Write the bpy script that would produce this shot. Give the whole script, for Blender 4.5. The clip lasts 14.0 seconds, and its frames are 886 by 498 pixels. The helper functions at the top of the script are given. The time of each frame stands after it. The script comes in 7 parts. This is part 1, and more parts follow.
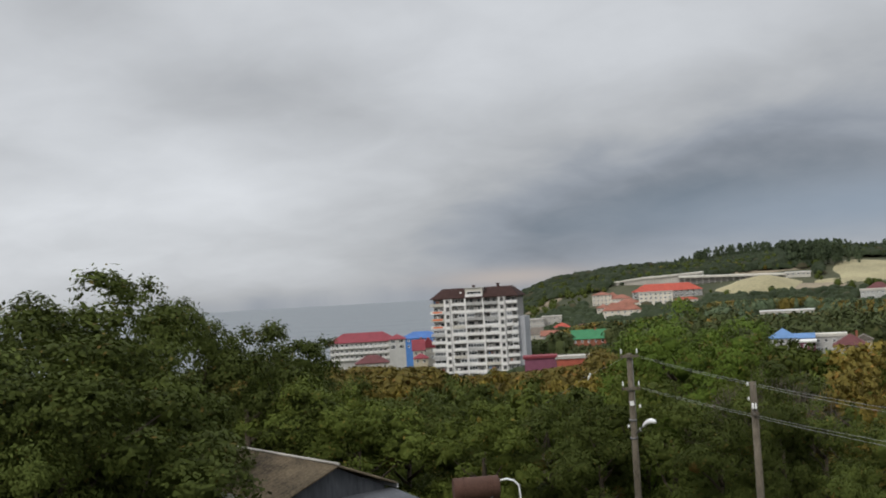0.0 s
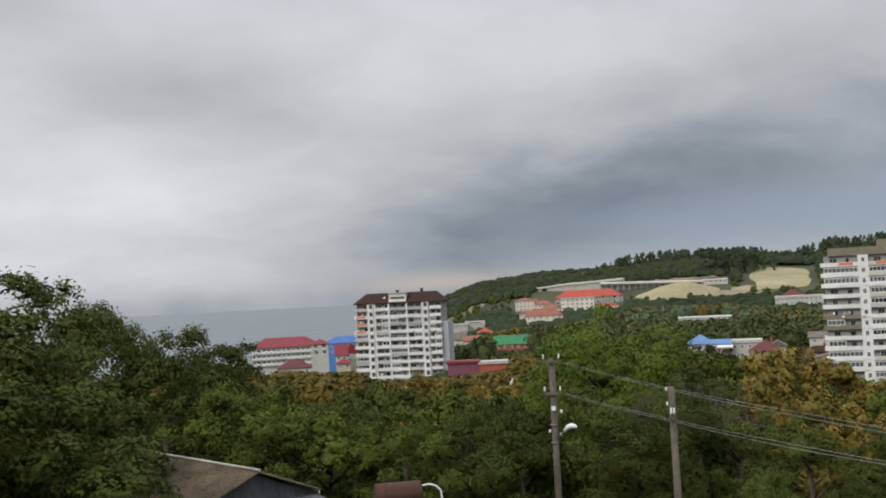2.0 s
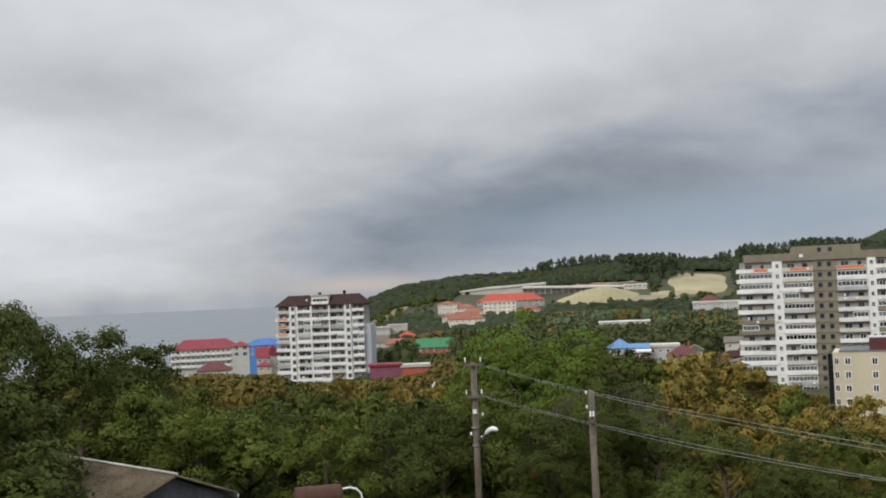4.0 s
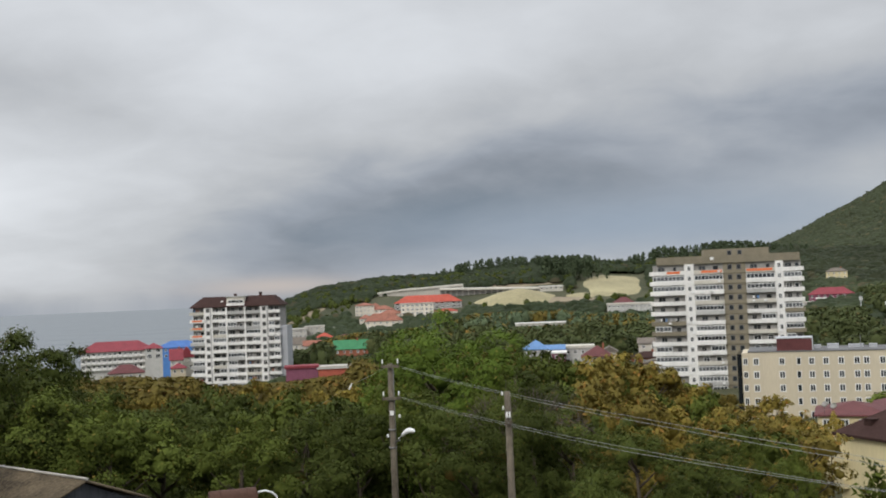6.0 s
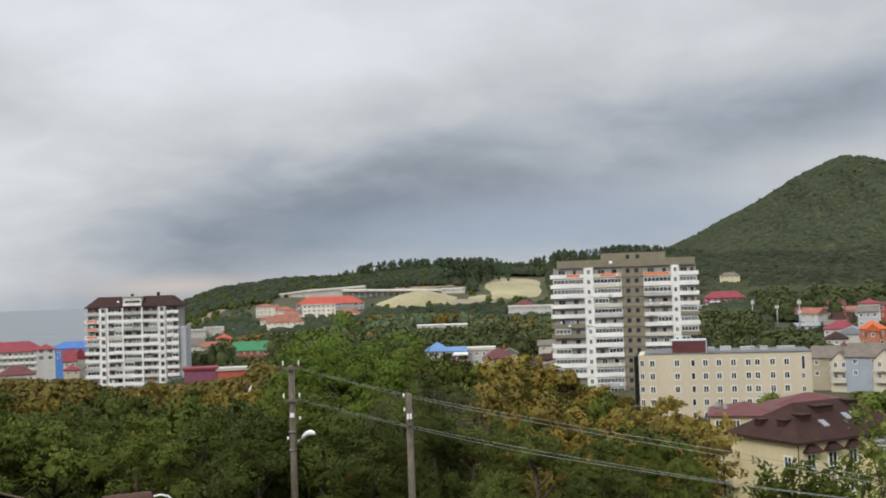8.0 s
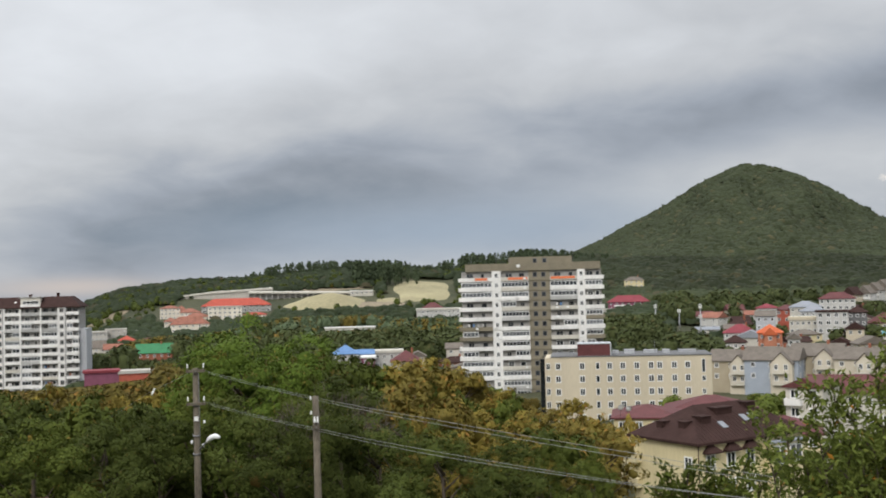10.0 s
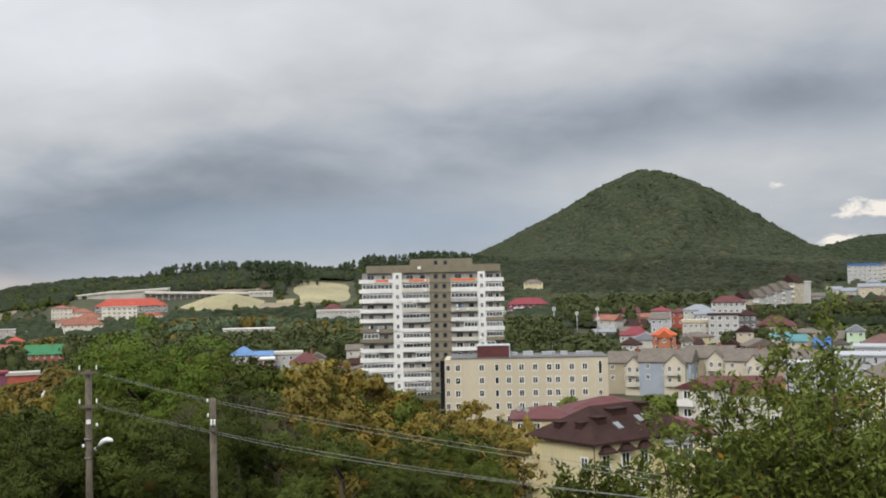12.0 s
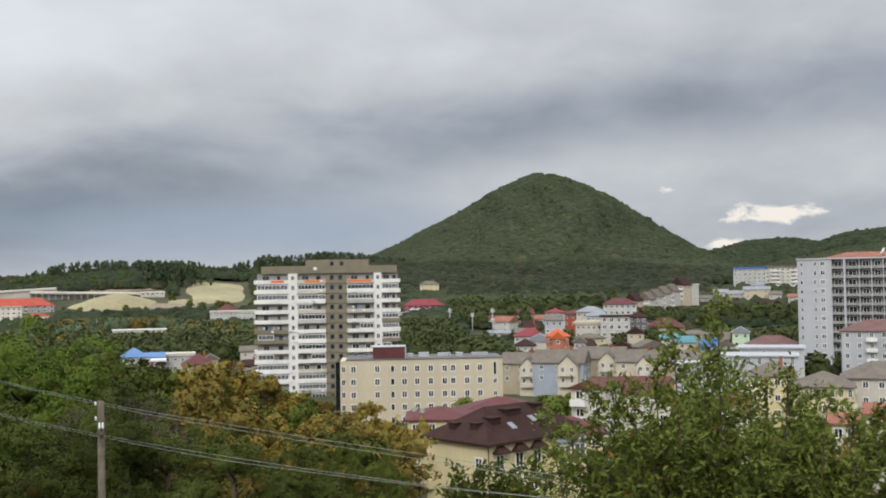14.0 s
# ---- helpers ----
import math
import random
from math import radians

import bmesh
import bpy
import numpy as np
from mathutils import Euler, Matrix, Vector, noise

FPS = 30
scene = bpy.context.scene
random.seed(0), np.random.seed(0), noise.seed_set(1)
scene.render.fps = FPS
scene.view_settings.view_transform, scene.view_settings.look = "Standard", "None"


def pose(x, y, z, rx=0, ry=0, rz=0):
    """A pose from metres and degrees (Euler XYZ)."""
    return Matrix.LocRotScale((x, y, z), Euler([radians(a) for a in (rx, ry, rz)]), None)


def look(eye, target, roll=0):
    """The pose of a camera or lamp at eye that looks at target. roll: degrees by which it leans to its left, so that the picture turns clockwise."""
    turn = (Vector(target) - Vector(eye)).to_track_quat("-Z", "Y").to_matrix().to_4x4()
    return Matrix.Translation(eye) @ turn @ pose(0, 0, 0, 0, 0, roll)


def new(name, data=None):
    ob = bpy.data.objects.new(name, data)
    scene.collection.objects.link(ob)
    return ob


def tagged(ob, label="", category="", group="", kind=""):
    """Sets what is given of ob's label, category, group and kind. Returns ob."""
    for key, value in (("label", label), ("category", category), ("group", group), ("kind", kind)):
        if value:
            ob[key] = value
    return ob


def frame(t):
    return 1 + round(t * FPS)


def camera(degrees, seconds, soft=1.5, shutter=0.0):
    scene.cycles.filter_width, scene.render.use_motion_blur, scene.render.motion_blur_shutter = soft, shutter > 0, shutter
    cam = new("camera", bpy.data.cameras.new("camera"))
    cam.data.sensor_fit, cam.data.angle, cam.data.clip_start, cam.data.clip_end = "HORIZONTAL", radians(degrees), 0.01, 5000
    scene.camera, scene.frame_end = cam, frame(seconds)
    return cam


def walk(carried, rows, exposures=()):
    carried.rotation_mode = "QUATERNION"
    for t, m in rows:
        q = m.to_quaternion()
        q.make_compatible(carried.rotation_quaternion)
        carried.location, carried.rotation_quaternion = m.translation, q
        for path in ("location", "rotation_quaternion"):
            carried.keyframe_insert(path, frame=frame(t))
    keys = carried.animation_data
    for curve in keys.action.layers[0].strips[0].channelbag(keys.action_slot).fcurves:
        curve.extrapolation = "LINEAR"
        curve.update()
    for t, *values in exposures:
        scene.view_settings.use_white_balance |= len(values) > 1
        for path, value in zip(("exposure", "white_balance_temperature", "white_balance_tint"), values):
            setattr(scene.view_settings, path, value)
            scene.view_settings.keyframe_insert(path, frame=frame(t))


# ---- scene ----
# ---------------------------------------------------------------- camera
# The eye stands still on an upper floor and turns to the right.
EYE_Z = 45.0
cam = camera(44.23, 14.0, soft=1.9)
TURNS = [
    (0.0, 0.000, 2.130, 3.241), (0.5, -0.865, 2.168, 3.163), (1.0, -1.930, 2.193, 3.082), (1.5, -3.141, 2.185, 2.934),
    (2.0, -4.008, 2.183, 2.904), (2.5, -5.309, 2.162, 2.622), (5.0, -10.097, 2.111, 2.423), (5.5, -11.459, 2.075, 2.325),
    (6.0, -12.386, 2.057, 2.294), (6.5, -13.701, 1.996, 2.222), (7.0, -14.982, 1.969, 2.076), (7.5, -16.345, 1.979, 1.977),
    (8.0, -17.510, 1.962, 1.900), (10.5, -23.495, 1.963, 1.433), (11.0, -24.695, 1.951, 1.348), (11.5, -26.157, 1.929, 1.288),
    (12.0, -27.521, 1.929, 1.153), (12.5, -28.585, 1.946, 1.117), (13.0, -29.918, 1.926, 1.068), (13.5, -31.449, 1.899, 0.994),
    (14.0, -32.963, 1.899, 0.886),
]
walk(cam, [(t, pose(0, 0, EYE_Z, 90 + p, r, y)) for t, y, p, r in TURNS],
     exposures=[(0.0, -0.30), (2.5, -0.20), (5.0, -0.10), (6.5, -0.14), (7.5, 0.0), (11.0, 0.0), (14.0, 0.0)])

# ---------------------------------------------------------------- world: overcast sky
SUN_AZ, SUN_EL = 140.0, 38.0      # bearing (left of north) and height of the veiled sun, behind the eye


def build_world():
    w = bpy.data.worlds.new("overcast_sky")
    scene.world = w
    w.use_nodes = True
    nt = w.node_tree
    nt.nodes.clear()

    def nd(kind, **kw):
        n = nt.nodes.new(kind)
        for k, v in kw.items():
            n.inputs[k.replace("_", " ")].default_value = v
        return n

    def math_(op, a, b=None, c=None, clamp=False):
        n = nt.nodes.new("ShaderNodeMath")
        n.operation, n.use_clamp = op, clamp
        for i, v in enumerate((a, b, c)):
            if v is None:
                continue
            if isinstance(v, (int, float)):
                n.inputs[i].default_value = v
            else:
                nt.links.new(v, n.inputs[i])
        return n.outputs[0]

    def ramp(v, stops, smooth=True):
        n = nt.nodes.new("ShaderNodeValToRGB")
        n.color_ramp.interpolation = "EASE" if smooth else "LINEAR"
        e = n.color_ramp.elements
        while len(e) < len(stops):
            e.new(0.5)
        for el, (p, col) in zip(e, stops):
            el.position = p
            el.color = (*col, 1) if isinstance(col, tuple) else (col, col, col, 1)
        nt.links.new(v, n.inputs[0])
        return n.outputs[0]

    def mix(f, a, b, how="MIX"):
        n = nt.nodes.new("ShaderNodeMix")
        n.data_type, n.blend_type = "RGBA", how
        for s, v in ((n.inputs[0], f), (n.inputs[6], a), (n.inputs[7], b)):
            if isinstance(v, (int, float)):
                s.default_value = v
            elif isinstance(v, tuple):
                s.default_value = (*v, 1)
            else:
                nt.links.new(v, s)
        return n.outputs[2]

    def blob(az0, el0, wa, we):
        """A soft hump round one direction of the sky."""
        a = math_("DIVIDE", math_("SUBTRACT", az, az0), wa)
        b = math_("DIVIDE", math_("SUBTRACT", el, el0), we)
        q = math_("ADD", math_("MULTIPLY", a, a), math_("MULTIPLY", b, b))
        return math_("EXPONENT", math_("MULTIPLY", q, -1.0))

    tc = nt.nodes.new("ShaderNodeTexCoord")
    sep = nt.nodes.new("ShaderNodeSeparateXYZ")
    nt.links.new(tc.outputs["Generated"], sep.inputs[0])
    dx, dy, dz = sep.outputs
    el = math_("DEGREES", math_("ARCSINE", dz))
    az = math_("DEGREES", math_("ARCTAN2", math_("MULTIPLY", dx, -1.0), dy))

    # cloud deck seen in perspective: x / (z + c), y / (z + c)
    den = math_("ADD", math_("MAXIMUM", dz, 0.0), 0.30)
    comb = nt.nodes.new("ShaderNodeCombineXYZ")
    nt.links.new(math_("DIVIDE", dx, den), comb.inputs[0])
    nt.links.new(math_("DIVIDE", dy, den), comb.inputs[1])

    def cloud(scale, detail, rough, off, dist=0.0):
        m = nt.nodes.new("ShaderNodeMapping")
        m.inputs["Location"].default_value = off
        m.inputs["Rotation"].default_value = (0, 0, radians(20))
        nt.links.new(comb.outputs[0], m.inputs[0])
        n = nd("ShaderNodeTexNoise", Scale=scale, Detail=detail, Roughness=rough, Distortion=dist)
        nt.links.new(m.outputs[0], n.inputs["Vector"])
        return n.outputs["Fac"]

    big = cloud(1.5, 3.0, 0.5, (1.3, 4.2, 0.0), 0.3)
    mid = cloud(4.2, 5.0, 0.5, (7.1, 2.2, 0.0), 0.4)
    fine = cloud(9.0, 4.0, 0.55, (3.1, 9.2, 0.0), 0.6)
    wob = math_("ADD", math_("MULTIPLY", math_("SUBTRACT", big, 0.5), 0.55), math_("MULTIPLY", math_("SUBTRACT", mid, 0.5), 0.45))
    u = math_("DIVIDE", math_("ADD", az, 60.0), 90.0)

    # brightness of the deck: bright over the sea, a little darker inland
    deck = ramp(u, [(0.0, 0.62), (0.20, 0.66), (0.42, 0.67), (0.58, 0.65), (0.70, 0.70), (0.80, 0.77), (1.0, 0.80)])
    v = math_("ADD", deck, math_("ADD", math_("MULTIPLY", wob, 0.5), math_("MULTIPLY", math_("SUBTRACT", fine, 0.5), 0.07)))
    # one long roll of dark cloud, low over the sea, higher inland
    mid_el = math_("MULTIPLY", ramp(u, [(0.0, 0.92), (0.22, 0.86), (0.30, 0.70), (0.38, 0.57), (0.50, 0.50), (0.60, 0.34), (0.68, 0.20)], False), 10.0)
    off = math_("SUBTRACT", math_("ADD", el, math_("ADD", math_("MULTIPLY", math_("SUBTRACT", mid, 0.5), 1.6), math_("MULTIPLY", math_("SUBTRACT", big, 0.5), 2.2))), mid_el)
    low_w = ramp(u, [(0.30, 0.20), (0.50, 0.13), (0.60, 0.05), (0.70, 0.04)])
    above = math_("MAXIMUM", off, 0.0)
    below = math_("MINIMUM", off, 0.0)
    q = math_("ADD", math_("POWER", math_("DIVIDE", above, 3.2), 2.0), math_("MULTIPLY", math_("MULTIPLY", below, below), low_w))
    roll = math_("EXPONENT", math_("MULTIPLY", q, -1.0))
    there = ramp(u, [(0.0, 0.60), (0.22, 0.62), (0.36, 0.80), (0.50, 1.0), (0.60, 0.95), (0.66, 0.55), (0.74, 0.0)])
    v = math_("SUBTRACT", v, math_("MULTIPLY", math_("MULTIPLY", roll, there), 0.32))
    # slate-blue veil of rain under it
    veil = math_("MULTIPLY", blob(-12.0, 2.6, 8.0, 2.3), 0.09)
    v = math_("SUBTRACT", v, veil)
    v = math_("SUBTRACT", v, math_("MULTIPLY", blob(-27.0, 2.6, 11.0, 1.9), 0.17))
    v = math_("SUBTRACT", v, math_("MULTIPLY", blob(9.5, 10.5, 6.0, 2.4), 0.17))
    v = math_("SUBTRACT", v, math_("MULTIPLY", blob(19.0, 15.0, 6.0, 1.6), 0.16))
    v = math_("SUBTRACT", v, math_("MULTIPLY", blob(-18.0, 10.6, 6.0, 1.3), 0.08))
    # rain haze of the sky over the sea
    v = math_("SUBTRACT", v, math_("MULTIPLY", blob(13.0, -0.6, 13.0, 1.5), 0.20))
    v = math_("SUBTRACT", v, math_("MULTIPLY", blob(13.0, -0.4, 14.0, 0.9), 0.08))
    # paler deck high over the shore and low over the open sea
    v = math_("ADD", v, math_("MULTIPLY", blob(-3.0, 13.5, 9.0, 4.5), 0.14))
    v = math_("ADD", v, math_("MULTIPLY", blob(-14.0, 12.5, 8.0, 3.0), 0.09))
    v = math_("ADD", v, math_("MULTIPLY", blob(15.0, 5.5, 8.0, 4.0), 0.10))
    # heavy roll over the far valley
    v = math_("SUBTRACT", v, math_("MULTIPLY", blob(-42.0, 9.4, 9.0, 2.0), 0.14))
    v = math_("SUBTRACT", v, math_("MULTIPLY", blob(-50.0, 3.0, 8.0, 2.4), 0.17))
    v = math_("MAXIMUM", v, 0.17)
    # darker decks are bluer
    tint = ramp(v, [(0.15, (0.78, 0.98, 1.24)), (0.36, (0.90, 0.99, 1.14)), (0.62, (0.965, 1.0, 1.05))])
    n = nt.nodes.new("ShaderNodeCombineColor")
    for i in range(3):
        nt.links.new(v, n.inputs[i])
    col = mix(1.0, n.outputs[0], tint, "MULTIPLY")
    col = mix(math_("MULTIPLY", blob(-23.0, 2.9, 15.0, 1.7), 0.65), col, (0.35, 0.44, 0.56))
    # gaps in the cloud low over the horizon
    edge = math_("MULTIPLY", math_("SUBTRACT", mid, 0.5), 3.0)
    gap = math_("MULTIPLY", blob(-3.6, 0.45, 4.2, 0.5), 0.9, clamp=True)
    col = mix(gap, col, (0.62, 0.56, 0.53))
    rag_at = nt.nodes.new("ShaderNodeCombineXYZ")
    nt.links.new(az, rag_at.inputs[0])
    nt.links.new(math_("MULTIPLY", el, 2.2), rag_at.inputs[1])
    rag = nd("ShaderNodeTexNoise", Scale=0.55, Detail=5.0, Roughness=0.6, Distortion=0.4)
    nt.links.new(rag_at.outputs[0], rag.inputs["Vector"])
    hole = math_("ADD", blob(-49.8, 3.4, 3.4, 0.62), math_("MULTIPLY", blob(-47.2, 1.75, 1.6, 0.45), 1.0))
    hole = math_("ADD", hole, math_("MULTIPLY", blob(-44.3, 4.9, 3.0, 0.7), 0.3))
    hole = math_("SUBTRACT", math_("MULTIPLY", hole, 2.4), math_("MULTIPLY", math_("SUBTRACT", rag.outputs["Fac"], 0.27), 5.2))
    hole = math_("MULTIPLY", hole, 1.3, clamp=True)
    col = mix(hole, col, (0.95, 0.89, 0.82))
    # an overcast sky grows brighter towards the zenith
    zen = math_("ADD", 1.0, math_("MULTIPLY", math_("MAXIMUM", math_("SUBTRACT", dz, 0.27), 0.0), 2.6))
    zc = nt.nodes.new("ShaderNodeCombineColor")
    for i in range(3):
        nt.links.new(zen, zc.inputs[i])
    col = mix(1.0, col, zc.outputs[0], "MULTIPLY")

    sky = nt.nodes.new("ShaderNodeTexSky")
    sky.sky_type, sky.sun_disc = "NISHITA", False
    sky.sun_elevation, sky.sun_rotation = radians(SUN_EL), radians(-SUN_AZ)
    b1, b2 = nd("ShaderNodeBackground", Strength=0.05), nd("ShaderNodeBackground", Strength=1.0)
    nt.links.new(sky.outputs[0], b1.inputs[0])
    nt.links.new(col, b2.inputs[0])
    ms = nt.nodes.new("ShaderNodeMixShader")
    ms.inputs[0].default_value = 0.93            # cloud cover
    nt.links.new(b1.outputs[0], ms.inputs[1])
    nt.links.new(b2.outputs[0], ms.inputs[2])
    out = nt.nodes.new("ShaderNodeOutputWorld")
    nt.links.new(ms.outputs[0], out.inputs[0])


build_world()
sun = new("sun", bpy.data.lights.new("sun", "SUN"))
sun.data.energy, sun.data.angle, sun.data.color = 1.5, radians(20), (1.0, 0.95, 0.88)
sa, se = radians(SUN_AZ), radians(SUN_EL)
sun.matrix_world = look((-math.sin(sa) * math.cos(se) * 500, math.cos(sa) * math.cos(se) * 500, 45 + math.sin(se) * 500), (0, 0, 45))


# ---------------------------------------------------------------- materials
def mat(name, color, rough=0.8, var=0.18, scale=0.6, fine=9.0, metal=0.0, bump=0.0, other=None, per_object=0.0, streak=False, spec=0.3):
    """A surface with stains at two scales; other: the colour of its patches; streak: stains run downwards."""
    m = bpy.data.materials.new(name)
    m.use_nodes = True
    nt = m.node_tree
    b = nt.nodes["Principled BSDF"]
    b.inputs["Roughness"].default_value, b.inputs["Metallic"].default_value = rough, metal
    b.inputs["Specular IOR Level"].default_value = spec
    tc = nt.nodes.new("ShaderNodeTexCoord")
    mp = nt.nodes.new("ShaderNodeMapping")
    mp.inputs["Scale"].default_value = (1, 1, 0.18) if streak else (1, 1, 1)
    nt.links.new(tc.outputs["Object"], mp.inputs[0])
    fac = []
    for s, d in ((scale, 3), (fine, 5)):
        n = nt.nodes.new("ShaderNodeTexNoise")
        n.inputs["Scale"].default_value, n.inputs["Detail"].default_value = s, d
        nt.links.new(mp.outputs[0], n.inputs["Vector"])
        fac.append(n.outputs["Fac"])
    add = nt.nodes.new("ShaderNodeMath")
    add.operation = "ADD"
    nt.links.new(fac[0], add.inputs[0])
    nt.links.new(fac[1], add.inputs[1])
    rg = nt.nodes.new("ShaderNodeMapRange")
    rg.inputs[1].default_value, rg.inputs[2].default_value = 0.72, 1.28
    nt.links.new(add.outputs[0], rg.inputs[0])
    mx = nt.nodes.new("ShaderNodeMix")
    mx.data_type = "RGBA"
    lo = other if other else tuple(c * (1 - 1.6 * var) for c in color)
    mx.inputs[6].default_value, mx.inputs[7].default_value = (*lo, 1), (*[min(1, c * (1 + 0.5 * var)) for c in color], 1)
    nt.links.new(rg.outputs[0], mx.inputs[0])
    out = mx.outputs[2]
    if per_object:
        oi = nt.nodes.new("ShaderNodeObjectInfo")
        hv = nt.nodes.new("ShaderNodeHueSaturation")
        r2 = nt.nodes.new("ShaderNodeMapRange")
        r2.inputs[3].default_value, r2.inputs[4].default_value = 1 - per_object, 1 + per_object
        nt.links.new(oi.outputs["Random"], r2.inputs[0])
        nt.links.new(r2.outputs[0], hv.inputs["Value"])
        nt.links.new(out, hv.inputs["Color"])
        out = hv.outputs[0]
    nt.links.new(out, b.inputs["Base Color"])
    if bump:
        bp = nt.nodes.new("ShaderNodeBump")
        bp.inputs["Strength"].default_value, bp.inputs["Distance"].default_value = 0.6, bump
        nt.links.new(fac[1], bp.inputs["Height"])
        nt.links.new(bp.outputs[0], b.inputs["Normal"])
    return m


def leaf_mat(name, dark, light, turned=None, share=0.1, translucent=0.16, drift=0.40):
    """Leaves of many shades; a share of them has turned another colour."""
    m = bpy.data.materials.new(name)
    m.use_nodes = True
    nt = m.node_tree
    nt.nodes.clear()
    ge = nt.nodes.new("ShaderNodeNewGeometry")
    oi = nt.nodes.new("ShaderNodeObjectInfo")
    rp = nt.nodes.new("ShaderNodeValToRGB")
    e = rp.color_ramp.elements
    a, c = [p * 0.7 + q * 0.3 for p, q in zip(dark, light)], [p * 0.25 + q * 0.75 for p, q in zip(dark, light)]
    e[0].color, e[1].color = (*a, 1), (*c, 1)
    e[1].position = 1 - share
    if turned:
        t = e.new(min(0.995, 1 - share + 0.02))
        t.color = (*turned, 1)
    nt.links.new(ge.outputs["Random Per Island"], rp.inputs[0])
    # broad drift of tone through the crown
    tc = nt.nodes.new("ShaderNodeTexCoord")
    nz = nt.nodes.new("ShaderNodeTexNoise")
    nz.inputs["Scale"].default_value, nz.inputs["Detail"].default_value = drift, 3
    nt.links.new(tc.outputs["Object"], nz.inputs["Vector"])
    ad = nt.nodes.new("ShaderNodeMath")
    ad.operation = "MULTIPLY_ADD"
    ad.inputs[1].default_value, ad.inputs[2].default_value = 0.62, 0.30
    nt.links.new(oi.outputs["Random"], ad.inputs[0])
    a2 = nt.nodes.new("ShaderNodeMath")
    a2.operation = "ADD"
    nt.links.new(ad.outputs[0], a2.inputs[0])
    nt.links.new(nz.outputs["Fac"], a2.inputs[1])
    hv = nt.nodes.new("ShaderNodeHueSaturation")
    nt.links.new(a2.outputs[0], hv.inputs["Value"])
    nt.links.new(rp.outputs[0], hv.inputs["Color"])
    d = nt.nodes.new("ShaderNodeBsdfPrincipled")
    d.inputs["Roughness"].default_value, d.inputs["Specular IOR Level"].default_value = 0.7, 0.06
    t = nt.nodes.new("ShaderNodeBsdfTranslucent")
    nt.links.new(hv.outputs[0], d.inputs["Base Color"])
    nt.links.new(hv.outputs[0], t.inputs["Color"])
    ms = nt.nodes.new("ShaderNodeMixShader")
    ms.inputs[0].default_value = translucent
    nt.links.new(d.outputs[0], ms.inputs[1])
    nt.links.new(t.outputs[0], ms.inputs[2])
    o = nt.nodes.new("ShaderNodeOutputMaterial")
    nt.links.new(ms.outputs[0], o.inputs[0])
    return m


M = {}
M["white"] = mat("white_render", (0.80, 0.785, 0.75), 0.85, 0.12, 0.25, 3.0, streak=True, per_object=0.05)
M["house_white"] = mat("greyish_white_render", (0.53, 0.52, 0.49), 0.85, 0.14, 0.25, 3.0, streak=True, per_object=0.12)
M["warm_white"] = mat("warm_white_render", (0.58, 0.55, 0.48), 0.85, 0.12, 0.25, 3.0, streak=True, per_object=0.05)
M["grey_white"] = mat("greyed_white_render", (0.46, 0.455, 0.435), 0.85, 0.14, 0.25, 3.0, streak=True, per_object=0.12)
M["cream"] = mat("cream_render", (0.56, 0.49, 0.365), 0.85, 0.07, 0.2, 3.0, streak=True)
M["yellow"] = mat("pale_yellow_render", (0.64, 0.55, 0.33), 0.85, 0.07, 0.3, 4.0, streak=True)
M["beige"] = mat("beige_siding", (0.42, 0.36, 0.26), 0.8, 0.1, 0.3, 5.0)
M["bluegrey"] = mat("blue_grey_siding", (0.36, 0.40, 0.46), 0.8, 0.1, 0.3, 5.0)
M["khaki"] = mat("khaki_panels", (0.24, 0.21, 0.15), 0.8, 0.12, 0.4, 4.0, per_object=0.08)
M["grey"] = mat("grey_render", (0.44, 0.45, 0.47), 0.85, 0.1, 0.2, 3.0, streak=True)
M["lightgrey"] = mat("light_grey_render", (0.47, 0.48, 0.50), 0.85, 0.08, 0.2, 3.0, streak=True)
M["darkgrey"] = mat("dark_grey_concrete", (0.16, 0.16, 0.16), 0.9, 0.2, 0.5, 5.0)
# grey with the shade of recesses put into the colour
M["shade_wall"] = mat("shade_grey_render", (0.34, 0.33, 0.31), 0.9, 0.2, 0.6, 3.0)
M["dark_glass"] = mat("window_glass", (0.025, 0.03, 0.035), 0.12, 0.3, 0.5, 1.0, spec=0.5, per_object=0.6)
M["soft_glass"] = mat("glazed_balcony_glass", (0.14, 0.15, 0.16), 0.15, 0.4, 0.8, 1.5, spec=0.5, per_object=0.5)
M["frame"] = mat("white_window_plastic", (0.78, 0.78, 0.76), 0.5, 0.05)
M["brown_roof"] = mat("brown_roof_sheet", (0.054, 0.030, 0.026), 0.85, 0.2, 0.6, 6.0, spec=0.1)
M["maroon_roof"] = mat("maroon_roof_sheet", (0.125, 0.040, 0.040), 0.7, 0.2, 0.5, 6.0)
M["crimson_roof"] = mat("crimson_roof_sheet", (0.23, 0.040, 0.052), 0.7, 0.15, 0.4, 6.0)
M["red_roof"] = mat("red_tiled_roof", (0.42, 0.075, 0.045), 0.7, 0.2, 0.4, 6.0)
M["orange_roof"] = mat("orange_tiled_roof", (0.52, 0.12, 0.045), 0.7, 0.15, 0.4, 6.0)
M["resort_cream"] = mat("pale_cream_render", (0.70, 0.64, 0.54), 0.85, 0.12, 0.25, 3.0, streak=True, per_object=0.08)
M["dusty_roof"] = mat("dusty_red_roof", (0.17, 0.095, 0.085), 0.8, 0.2, 0.4, 6.0)
M["terracotta"] = mat("terracotta_roof", (0.30, 0.125, 0.085), 0.8, 0.25, 0.4, 6.0)
